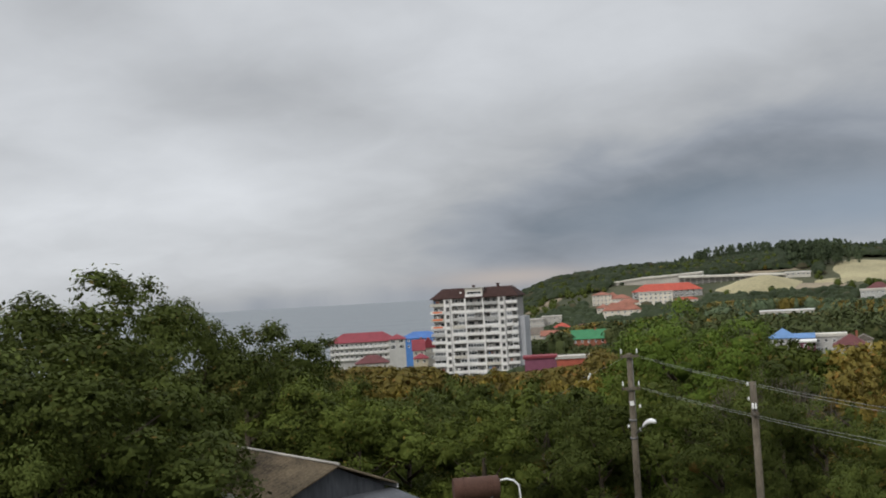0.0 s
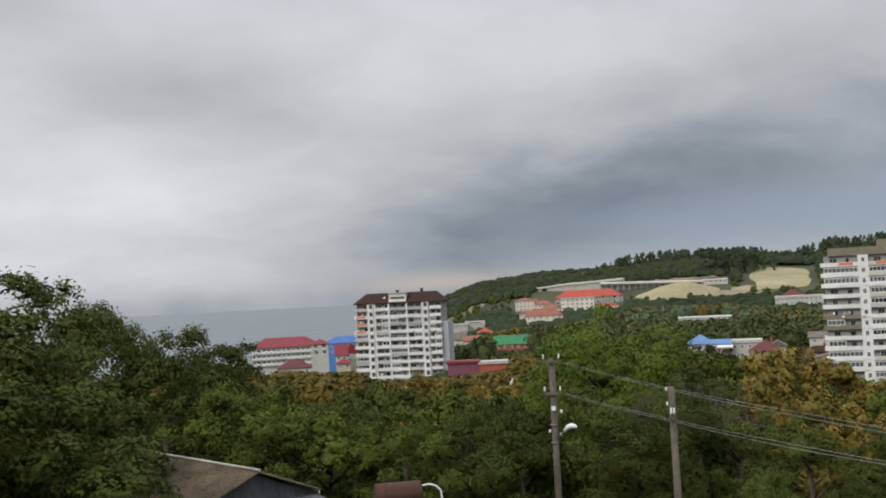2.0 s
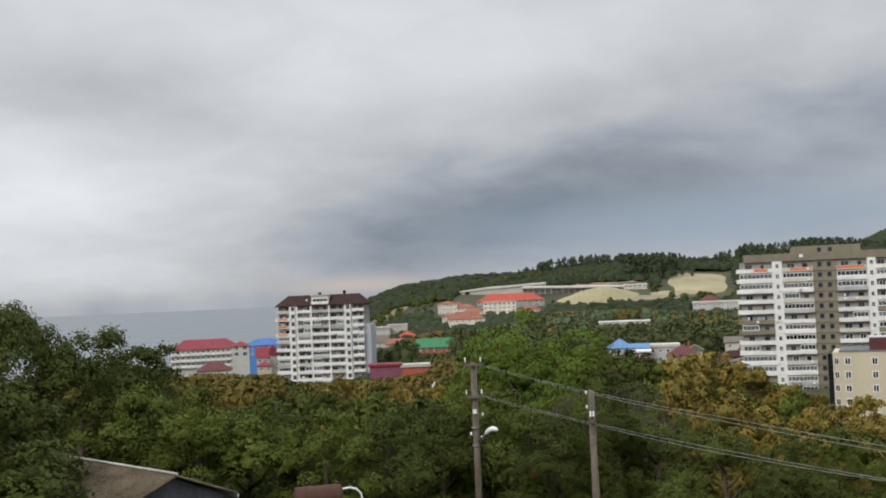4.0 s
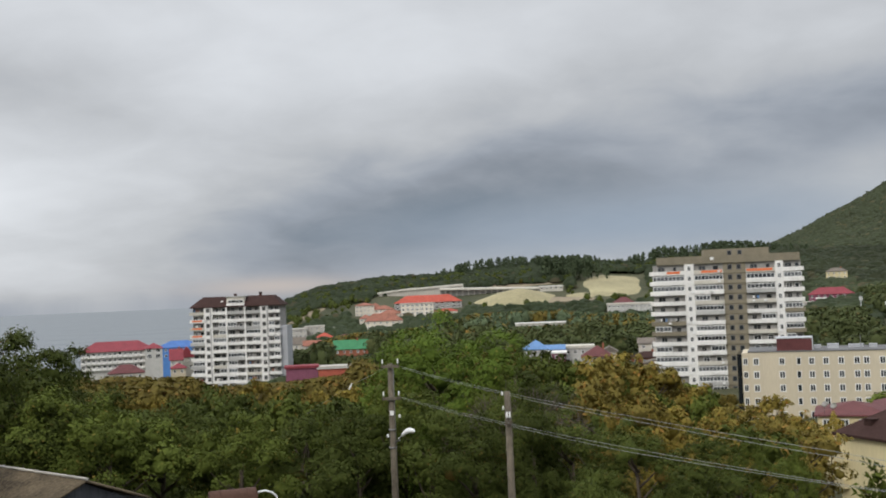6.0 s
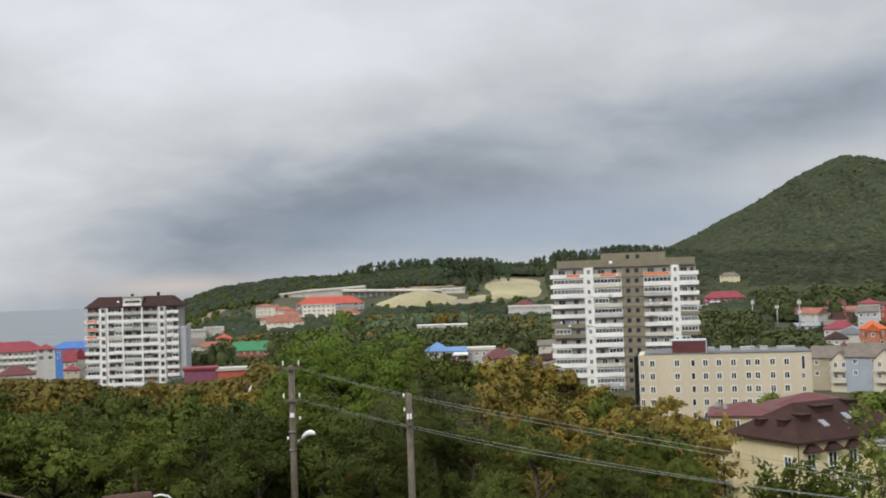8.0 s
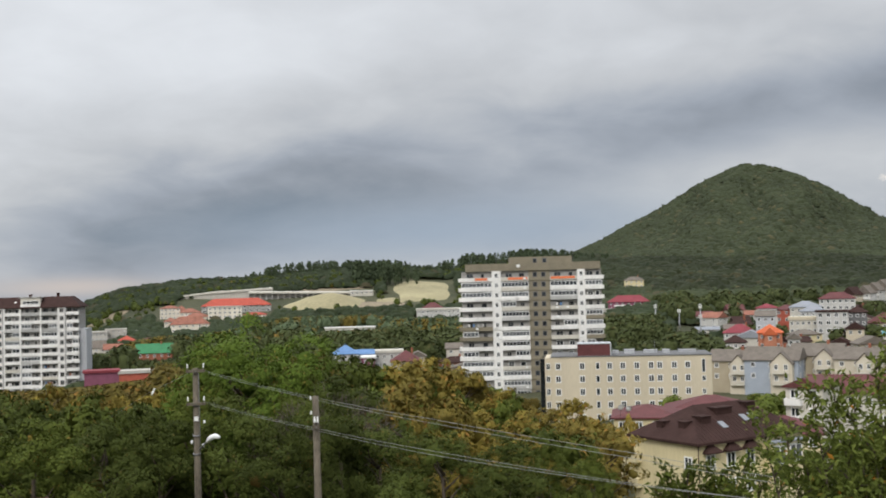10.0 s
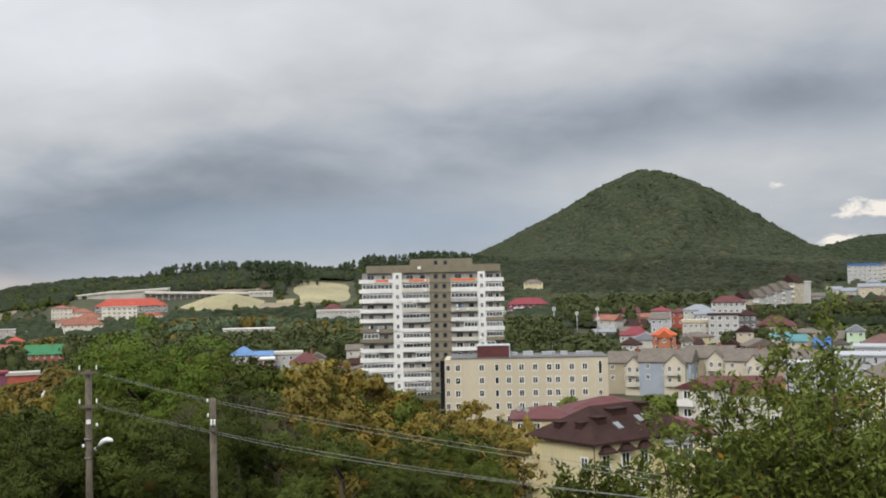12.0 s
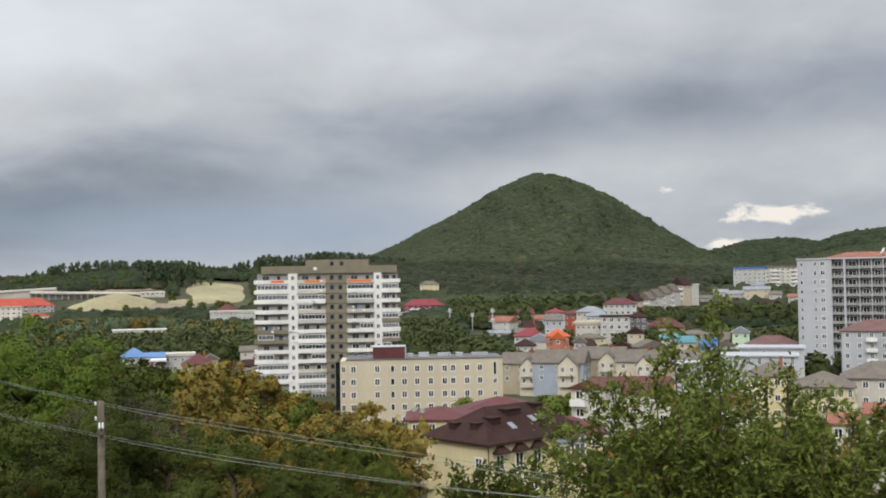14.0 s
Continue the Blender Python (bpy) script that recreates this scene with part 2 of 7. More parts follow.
M["grey_roof"] = mat("taupe_shingle_roof", (0.17, 0.145, 0.12), 0.85, 0.2, 0.6, 6.0)
M["pale_roof"] = mat("pale_metal_roof", (0.26, 0.275, 0.30), 0.8, 0.1, 0.4, 4.0)
M["blue_roof"] = mat("blue_roof_sheet", (0.07, 0.16, 0.40), 0.8, 0.15, 0.4, 5.0)
M["blue_wall"] = mat("blue_wall_panels", (0.09, 0.24, 0.58), 0.7, 0.12, 0.3, 4.0)
M["pale_blue_roof"] = mat("pale_blue_roof_sheet", (0.13, 0.24, 0.44), 0.8, 0.15, 0.4, 5.0)
M["turquoise_roof"] = mat("turquoise_roof_sheet", (0.10, 0.24, 0.26), 0.8, 0.12, 0.4, 5.0)
M["green_roof"] = mat("green_roof_sheet", (0.05, 0.20, 0.09), 0.8, 0.15, 0.4, 5.0)
M["brick"] = mat("red_brickwork", (0.34, 0.13, 0.08), 0.9, 0.2, 0.5, 8.0)
M["orange_brick"] = mat("orange_brickwork", (0.48, 0.20, 0.12), 0.9, 0.15, 0.5, 8.0)
M["red_wall"] = mat("red_painted_wall", (0.46, 0.12, 0.08), 0.85, 0.18, 0.4, 5.0)
M["pink_wall"] = mat("purple_pink_wall", (0.24, 0.085, 0.13), 0.85, 0.15, 0.4, 5.0)
M["mint_wall"] = mat("mint_render", (0.55, 0.72, 0.50), 0.85, 0.1, 0.4, 5.0)
M["orange_cloth"] = mat("orange_panel", (0.75, 0.20, 0.08), 0.7, 0.1, 0.5, 5.0)
M["sand"] = mat("heaped_sand", (0.35, 0.31, 0.18), 0.95, 0.2, 0.03, 0.4, bump=0.5)
M["bare_earth"] = mat("bare_earth", (0.27, 0.22, 0.15), 0.95, 0.2, 0.03, 0.4, bump=0.2)
M["concrete"] = mat("pale_concrete", (0.50, 0.47, 0.42), 0.9, 0.15, 0.1, 1.5)
M["pole_wood"] = mat("weathered_grey_wood", (0.14, 0.118, 0.088), 0.9, 0.4, 3.0, 30.0, bump=0.01, streak=True)
M["iron"] = mat("dull_grey_steel", (0.22, 0.22, 0.22), 0.5, 0.2, 2.0, 20.0, metal=0.6)
M["porcelain"] = mat("white_porcelain", (0.80, 0.80, 0.78), 0.25, 0.05, spec=0.5)
M["cable"] = mat("aluminium_cable", (0.30, 0.30, 0.29), 0.8, 0.1, 2.0, 10.0)
M["lamp_white"] = mat("white_lamp_shell", (0.82, 0.82, 0.82), 0.35, 0.05)
M["rust"] = mat("rusty_steel", (0.085, 0.042, 0.030), 0.85, 0.4, 2.0, 14.0, bump=0.01, other=(0.06, 0.03, 0.02))
M["old_roof"] = mat("lichened_slate_sheet", (0.135, 0.105, 0.068), 0.95, 0.3, 0.9, 8.0, bump=0.02, other=(0.05, 0.04, 0.028), spec=0.1)
M["shed_wall"] = mat("grey_shed_boards", (0.10, 0.105, 0.115), 0.85, 0.25, 1.0, 10.0, streak=True)
M["fascia"] = mat("white_fascia_board", (0.62, 0.62, 0.62), 0.7, 0.15, 1.0, 8.0)
M["bark"] = mat("grey_brown_bark", (0.09, 0.07, 0.05), 0.95, 0.35, 2.0, 14.0, bump=0.02)
M["fruit"] = mat("orange_fruit", (0.75, 0.19, 0.03), 0.4, 0.15, 4.0, 20.0, spec=0.5)
M["leaf_deep"] = leaf_mat("deep_green_leaves", (0.0344, 0.0465, 0.0107), (0.0802, 0.0977, 0.0222), (0.1375, 0.0965, 0.0267), 0.02)
M["leaf_green"] = leaf_mat("green_leaves", (0.0436, 0.0592, 0.0116), (0.1057, 0.1279, 0.0252), (0.1609, 0.1215, 0.0288), 0.03)
M["leaf_olive"] = leaf_mat("olive_leaves", (0.0879, 0.075, 0.0181), (0.19, 0.146, 0.0361), (0.2493, 0.14, 0.0351), 0.06)
M["leaf_rust"] = leaf_mat("yellow_brown_leaves", (0.1209, 0.1023, 0.022), (0.2465, 0.186, 0.04), (0.279, 0.1488, 0.035), 0.08)
M["leaf_dark"] = leaf_mat("dark_conifer_needles", (0.0442, 0.0651, 0.0373), (0.1106, 0.1398, 0.0743))
M["leaf_wood"] = leaf_mat("mixed_wood_leaves", (0.0383, 0.0491, 0.0188), (0.066, 0.0773, 0.0282), (0.0905, 0.0783, 0.0314), 0.05, 0.1, 0.06)
M["leaf_hill"] = leaf_mat("hill_forest_leaves", (0.0273, 0.0356, 0.0188), (0.0438, 0.0508, 0.0254), (0.0656, 0.0605, 0.0309), 0.05, 0.1, 0.012)
M["leaf_walnut"] = leaf_mat("yellow_green_leaves", (0.0474, 0.0822, 0.013), (0.1471, 0.2044, 0.0332), (0.2015, 0.1745, 0.037), 0.03)
M["leaf_ridge"] = leaf_mat("ridge_forest_leaves", (0.0156, 0.023, 0.012), (0.0351, 0.0442, 0.021), (0.0488, 0.0432, 0.024), 0.04, 0.1, 0.015)
M["twig"] = mat("pale_grey_twigs", (0.115, 0.095, 0.072), 0.95, 0.25, 2.0, 14.0)
M["bay"] = mat("pale_cream_boards", (0.60, 0.54, 0.43), 0.85, 0.08, 0.3, 4.0)
M["leaf_bush"] = leaf_mat("glossy_fruit_tree_leaves", (0.0339, 0.0573, 0.0126), (0.2282, 0.2649, 0.0588), (0.3912, 0.179, 0.0314), 0.012)


def ground_material():
    m = mat("grassy_soil", (0.075, 0.072, 0.036), 0.95, 0.3, 0.02, 0.35, other=(0.028, 0.036, 0.015), bump=0.3)
    return m


def sea_material():
    m = bpy.data.materials.new("sea_water")
    m.use_nodes = True
    nt = m.node_tree
    b = nt.nodes["Principled BSDF"]
    b.inputs["Base Color"].default_value = (0.115, 0.135, 0.15, 1)
    b.inputs["Roughness"].default_value = 0.35
    b.inputs["IOR"].default_value = 1.33
    tc = nt.nodes.new("ShaderNodeTexCoord")
    last = None
    for s in (0.012, 0.15):
        n = nt.nodes.new("ShaderNodeTexNoise")
        n.inputs["Scale"].default_value, n.inputs["Detail"].default_value = s, 6
        nt.links.new(tc.outputs["Object"], n.inputs["Vector"])
        bp = nt.nodes.new("ShaderNodeBump")
        bp.inputs["Strength"].default_value, bp.inputs["Distance"].default_value = 0.9, 0.12 / s
        nt.links.new(n.outputs["Fac"], bp.inputs["Height"])
        if last:
            nt.links.new(last, bp.inputs["Normal"])
        last = bp.outputs[0]
    nt.links.new(last, b.inputs["Normal"])
    return m


# ---------------------------------------------------------------- small builders
def smooth(v, a, b):
    u = np.clip((np.asarray(v, float) - a) / (b - a), 0, 1)
    return u * u * (3 - 2 * u)


def ground_at(az, r):
    """Height of the land at a bearing (degrees to the left of north) and a distance."""
    az, r = np.asarray(az, float), np.asarray(r, float)
    base = np.interp(r, [0, 20, 45, 70, 100, 130, 180, 300, 420, 560, 700, 830, 1150, 5000], [35.8, 35.5, 32.5, 27, 20.5, 16, 13, 11, 9.5, 8, 14, 21, 22, 14])
    # foothills inland
    foot = np.interp(r, [0, 20, 45, 70, 100, 130, 180, 300, 400, 450, 500, 560, 640, 700, 760, 900, 1100, 1400, 5000], [35.8, 35.5, 32.5, 27, 20.5, 16, 13, 12.5, 15, 17, 19, 21.5, 25, 27.5, 30.5, 39, 49, 54, 30])
    z = base + (foot - base) * smooth(-az, 26, 34)
    # shore and sea bed
    bed = np.interp(r, [0, 300, 420, 560, 640, 760, 5000], [0, 0, 0, -4, -14, -22, -40])
    s = smooth(az, -7, -0.5) * smooth(-az, -95, -70)
    z = z + np.where(r > 420, bed * s, 0) - np.where(r > 640, s * np.maximum(base - 6, 0), 0)
    # the long ridge
    crest = np.interp(-az, [-3, -1, 1.5, 4.2, 5.8, 7.6, 9.4, 11.8, 13.6, 15.4, 17.7, 20.3, 22.6, 23.8, 26.5, 28.7, 32, 40],
                      [-30, -20, 10, 33, 45, 50, 54, 54, 57, 61, 63, 62, 58, 63, 65, 66, 60, 40])
    up = smooth(r, 760, 1190) * 0.55 + 0.45 * np.clip((r - 800) / 360, 0, 1)
    down = 1 - smooth(r, 1200, 1700)
    w = smooth(az, -42, -34) * np.where(r < 1200, up, down)
    z = z + np.maximum(crest - z, 0) * w
    # the cone-shaped mountain
    top = np.interp(-az, [20, 24, 28.7, 30.5, 32, 33.5, 35.9, 37.25, 38.1, 39.5, 40.8, 42.1, 44.3, 46, 47, 49, 53],
                    [-100, 40, 96, 127, 160, 190, 249, 272, 283, 271, 247, 219, 157, 113, 92, 50, -100])
    u = np.clip((r - 1050) / (2400 - 1050), 0, 1)
    up = 0.55 * u + 0.45 * u * u
    wob = 1 + 0.13 * np.sin(az * 1.5 + r * 0.003) * np.sin(u * 3.1416) + 0.035 * np.sin(az * 4.3 - r * 0.006) * np.sin(u * 3.1416)
    z = z + np.maximum(top - z, 0) * np.where(r < 2400, up * wob, 1 - smooth(r, 2420, 3300))
    # far ridges to the east
    for r0, a, h in ((3700, [38, 43, 46.3, 47, 48.5, 50.2, 51.5, 53, 56, 70, 100], [-100, 50, 120, 132, 157, 167, 158, 130, 105, 135, 100]),
                     (3000, [42, 47, 50.2, 51.5, 53.4, 55.1, 58, 70, 100], [-100, 50, 100, 118, 150, 156, 163, 190, 120])):
        t2 = np.interp(-az, a, h)
        z = z + np.maximum(t2 - z, 0) * np.where(r < r0, smooth(r, r0 - 1200, r0), 1 - smooth(r, r0 + 50, r0 + 1000))
    return z


def height_at(x, y):
    """Height of the land at a place of the plan."""
    return ground_at(np.degrees(np.arctan2(-x, y)), np.hypot(x, y))


def spot(az, r):
    a = math.radians(az)
    return -math.sin(a) * r, math.cos(a) * r


def height(el, r):
    return EYE_Z + r * math.tan(math.radians(el))


def site(az, r, z, turn=0.0):
    """A pose on the land that faces the eye's hill: x to the right, y away, turned by so many degrees."""
    x, y = spot(az, r)
    return pose(x, y, z, 0, 0, az + turn)


def base(name, m, label, category, group="", kind=""):
    ob = new(name)
    ob.matrix_world = m
    ob.empty_display_size = 0.5
    return tagged(ob, label, category, group, kind)


def mesh_of(name, bm, material):
    me = bpy.data.meshes.new(name)
    bm.to_mesh(me)
    bm.free()
    for x in (material if isinstance(material, (list, tuple)) else [material]):
        me.materials.append(x)
    return me


def put(name, me, parent, m=None, label=""):
    ob = new(name, me)
    ob.parent = parent
    if m is not None:
        ob.matrix_basis = m
    if label:
        ob["label"] = label
    return ob


def part(name, bm, material, parent, label="", m=None):
    return put(name, mesh_of(name, bm, material), parent, m, label)


def box(bm, x0, y0, z0, x1, y1, z1, index=0):
    v = [bm.verts.new((x, y, z)) for z in (z0, z1) for y in (y0, y1) for x in (x0, x1)]
    for q in ((0, 2, 3, 1), (4, 5, 7, 6), (0, 1, 5, 4), (2, 6, 7, 3), (0, 4, 6, 2), (1, 3, 7, 5)):
        bm.faces.new([v[i] for i in q]).material_index = index
    return bm


def solid(bm, pts, faces, index=0):
    v = [bm.verts.new(p) for p in pts]
    for q in faces:
        bm.faces.new([v[i] for i in q]).material_index = index
    return bm


def tube(bm, pts, radii, sides=8, index=0):
    """A round limb along points with a radius at each."""
    rings = []
    for i, p in enumerate(pts):
        p = Vector(p)
        d = (Vector(pts[min(i + 1, len(pts) - 1)]) - Vector(pts[max(i - 1, 0)])).normalized()
        a = d.orthogonal().normalized()
        b = d.cross(a)
        if rings:
            # keep the ring from twisting
            a = (ref - d * ref.dot(d)).normalized()
            b = d.cross(a)
        ref = a
        rings.append([bm.verts.new(p + (a * math.cos(k * 2 * math.pi / sides) + b * math.sin(k * 2 * math.pi / sides)) * radii[i]) for k in range(sides)])
    for r0, r1 in zip(rings, rings[1:]):
        for k in range(sides):
            f = bm.faces.new((r0[k], r0[(k + 1) % sides], r1[(k + 1) % sides], r1[k]))
            f.smooth, f.material_index = True, index
    bm.faces.new(rings[0][::-1]).material_index = index
    bm.faces.new(rings[-1]).material_index = index
    return bm


WINDOWS = {}


def window(parent, x, y, z, w, h, glass="dark_glass", bars=1, side="front", rim="frame"):
    """A window unit whose frame stands proud of the wall: x the middle, z the sill."""
    key = (round(w, 2), round(h, 2), bars, rim)
    if key not in WINDOWS:
        t = min(0.19, w * 0.135)
        xs = [-w / 2, -w / 2 + t]
        for i in range(bars):
            c = -w / 2 + w * (i + 1) / (bars + 1)
            xs += [c - t * 0.35, c + t * 0.35]
        xs += [w / 2 - t, w / 2]
        zs = [0, t, h - t, h]
        f = bmesh.new()
        vs = {}

        def vert(a, c, back):
            k = (a, c, back)
            if k not in vs:
                vs[k] = f.verts.new((xs[a], 0.02 if back else -0.07, zs[c]))
            return vs[k]

        full = {(a, c) for a in range(len(xs) - 1) for c in range(3) if not (c == 1 and a % 2 == 1)}
        for a, c in full:
            f.faces.new((vert(a, c, 0), vert(a + 1, c, 0), vert(a + 1, c + 1, 0), vert(a, c + 1, 0)))
            for (p, q), other in ((((a, c), (a + 1, c)), (a, c - 1)), (((a + 1, c), (a + 1, c + 1)), (a + 1, c)), (((a + 1, c + 1), (a, c + 1)), (a, c + 1)), (((a, c + 1), (a, c)), (a - 1, c))):
                if other not in full:
                    f.faces.new((vert(*q, 0), vert(*p, 0), vert(*p, 1), vert(*q, 1)))
        g = bmesh.new()
        box(g, -w / 2 + t * 0.9, -0.03, t * 0.9, w / 2 - t * 0.9, 0.015, h - t * 0.9)
        WINDOWS[key] = (mesh_of("window", f, M[rim]), {}, g)
    fm, panes, g = WINDOWS[key]
    if glass not in panes:
        panes[glass] = mesh_of("pane", g.copy(), M[glass])
    m = Matrix.Translation((x, y, z))
    if side == "right":
        m = m @ pose(0, 0, 0, 0, 0, 90)
    elif side == "left":
        m = m @ pose(0, 0, 0, 0, 0, -90)
    wi = put("window", fm, parent, m)
    put("pane", panes[glass], wi)
    return wi


def roof_mesh(kind, w, d, h, over, thick, ridge="x"):
    """A pitched roof over a plan w by d whose eaves lie at z = 0."""
    bm = bmesh.new()
    x0, x1, y0, y1 = -w / 2 - over, w / 2 + over, -over, d + over
    ym, xm = (y0 + y1) / 2, 0.0
    if kind == "flat":
        box(bm, x0, y0, 0, x1, y1, h)
        return bm
    if kind == "hip":
        if w >= d:
            c = min((y1 - y0) / 2, (x1 - x0) / 2 - 0.05)
            a, b = (x0 + c, ym, h), (x1 - c, ym, h)
        else:
            c = min((x1 - x0) / 2, (y1 - y0) / 2 - 0.05)
            a, b = (xm, y0 + c, h), (xm, y1 - c, h)
    elif ridge == "x":
        a, b = (x0, ym, h), (x1, ym, h)
    else:
        a, b = (xm, y0, h), (xm, y1, h)
    low = [(x0, y0, 0), (x1, y0, 0), (x1, y1, 0), (x0, y1, 0)]
    eav = [(p[0], p[1], -thick) for p in low]
    pts = low + [a, b] + eav
    if (kind == "hip" and w >= d) or (kind != "hip" and ridge == "x"):
        up = [(0, 1, 5, 4), (1, 2, 5), (2, 3, 4, 5), (3, 0, 4)]
    else:
        up = [(0, 1, 4), (1, 2, 5, 4), (2, 3, 5), (3, 0, 4, 5)]
    solid(bm, pts, up + [(6, 7, 1, 0), (7, 8, 2, 1), (8, 9, 3, 2), (9, 6, 0, 3), (9, 8, 7, 6)])
    return bm


SITES = []          # plan circles that trees keep out of


def house(name, az0, az1, r, eave, top, label, wall="warm_white", roof="maroon_roof", depth=10.0, kind="hip", ridge="x", turn=0.0,
          floors=2, cols=4, over=0.5, category="house", win=(1.2, 1.4), side_cols=0, chimney=False, floor_h=3.0, foot=None, group="", balcony=(), glass="dark_glass"):
    """A house between two bearings, with the heights of its eaves and its ridge as angles from the eye."""
    wall = "house_white" if wall == "white" else wall
    az, width = (az0 + az1) / 2, abs(az0 - az1) * math.pi / 180 * r / max(0.4, math.cos(radians(turn)))
    z0 = float(ground_at(az, r)) - 1.5 if foot is None else height(foot, r)
    ze, zt = height(eave, r), height(top, r)
    z0 = min(z0, ze - 2.6)
    b = base(name, site(az, r, z0, turn), label, category, group)
    hw, h = width / 2, ze - z0
    wl = bmesh.new()
    box(wl, -hw, 0, 0, hw, depth, h)
    if kind == "gable":
        g = zt - ze - 0.12
        if ridge == "x":
            for x in (-hw, hw - 0.2):
                solid(wl, [(x, 0, h), (x + 0.2, 0, h), (x + 0.2, depth, h), (x, depth, h), (x, depth / 2, h + g), (x + 0.2, depth / 2, h + g)],
                      [(0, 1, 5, 4), (1, 2, 5), (2, 3, 4, 5), (3, 0, 4), (3, 2, 1, 0)])
        else:
            for y in (0, depth - 0.2):
                solid(wl, [(-hw, y, h), (hw, y, h), (hw, y + 0.2, h), (-hw, y + 0.2, h), (0, y, h + g), (0, y + 0.2, h + g)],
                      [(0, 1, 4), (1, 2, 5, 4), (2, 3, 5), (3, 0, 4, 5), (3, 2, 1, 0)])
    part("wall", wl, M[wall], b)
    rf = part("roof", roof_mesh(kind, width, depth, max(zt - ze, 0.3), over, 0.22, ridge), M[roof], b, m=Matrix.Translation((0, 0, h + 0.01)))
    for f in range(floors):
        sill = h - floor_h * (f + 1) + 1.0
        if sill < 0.3:
            break
        for c in range(cols):
            x = -hw + width * (c + 0.5) / cols
            window(b, x, 0, sill, min(win[0], width / cols * 0.75), win[1], glass, 1 if win[0] < 1.7 else 2)
        for c in range(side_cols):
            y = depth * (c + 0.5) / side_cols
            if turn < 0:
                window(b, hw, y, sill, min(win[0], depth / side_cols * 0.7), win[1], glass, 1, "right")
            else:
                window(b, -hw, y, sill, min(win[0], depth / side_cols * 0.7), win[1], glass, 1, "left")
        for c in balcony:
            x = -hw + width * (c + 0.5) / cols
            bw = width / cols * 0.9
            bl = bmesh.new()
            box(bl, x - bw / 2, -1.3, sill - 1.05, x + bw / 2, 0, sill - 0.9)
            box(bl, x - bw / 2, -1.3, sill - 0.9, x + bw / 2, -1.22, sill + 0.1)
            box(bl, x - bw / 2, -1.22, sill - 0.9, x - bw / 2 + 0.08, 0, sill + 0.1)
            box(bl, x + bw / 2 - 0.08, -1.22, sill - 0.9, x + bw / 2, 0, sill + 0.1)
            part("balcony", bl, M["white"], b)
    if chimney:
        cb = bmesh.new()
        box(cb, hw * 0.35, depth * 0.45, 0, hw * 0.35 + 0.7, depth * 0.45 + 0.7, (zt - ze) + 0.7)
        box(cb, hw * 0.35 - 0.08, depth * 0.45 - 0.08, (zt - ze) + 0.7, hw * 0.35 + 0.78, depth * 0.45 + 0.78, (zt - ze) + 0.85)
        part("chimney", cb, M["brick"], rf)
    x, y = spot(az, r + depth / 2)
    SITES.append((x, y, max(width, depth) * 0.6 + 2))
    return b, hw, h, depth


# ---------------------------------------------------------------- land and sea
def build_land():
    azs = np.concatenate([np.arange(-180, -62, 4.0), np.arange(-62, 28, 0.4), np.arange(28, 180, 4.0)])
    rs = np.concatenate([[4], np.arange(10, 100, 6), np.arange(100, 700, 20), np.arange(700, 1400, 25), np.arange(1400, 2700, 40), np.arange(2700, 4950, 110), [4960]])
    A, R = np.meshgrid(azs, rs, indexing="ij")
    Z = ground_at(A, R)
    rough = np.array([noise.noise((a * 0.31, r * 0.011, 3.3)) for a, r in zip(A.ravel(), R.ravel())]).reshape(A.shape)
    Z = Z + rough * np.clip((R - 400) / 900, 0, 3.5) * np.where(Z > 4, 1, 0.2)
    X, Y = -np.sin(np.radians(A)) * R, np.cos(np.radians(A)) * R
    n, k = A.shape
    verts = [(0, 0, 35.8)] + list(zip(X.ravel(), Y.ravel(), Z.ravel()))
    faces = []
    for i in range(n):
        j = (i + 1) % n
        faces.append((0, 1 + j * k, 1 + i * k))
        for m in range(k - 1):
            faces.append((1 + i * k + m, 1 + j * k + m, 1 + j * k + m + 1, 1 + i * k + m + 1))
    me = bpy.data.meshes.new("ground")
    me.from_pydata(verts, [], faces)
    me.polygons.foreach_set("use_smooth", [True] * len(me.polygons))
    me.materials.append(ground_material())
    tagged(new("ground", me), "grassy hillside falling to a wooded valley and hills", "ground", kind="structure")


build_land()
sea = bmesh.new()
ring = [sea.verts.new((-math.sin(radians(a)) * 4960, math.cos(radians(a)) * 4960, 0)) for a in range(-100, 141, 4)]
hub = sea.verts.new((0, 60, 0))
for p, q in zip(ring, ring[1:]):
    sea.faces.new((hub, q, p))
tagged(new("sea", mesh_of("sea", sea, sea_material())), "flat grey sea under an overcast sky", "sea", kind="structure")


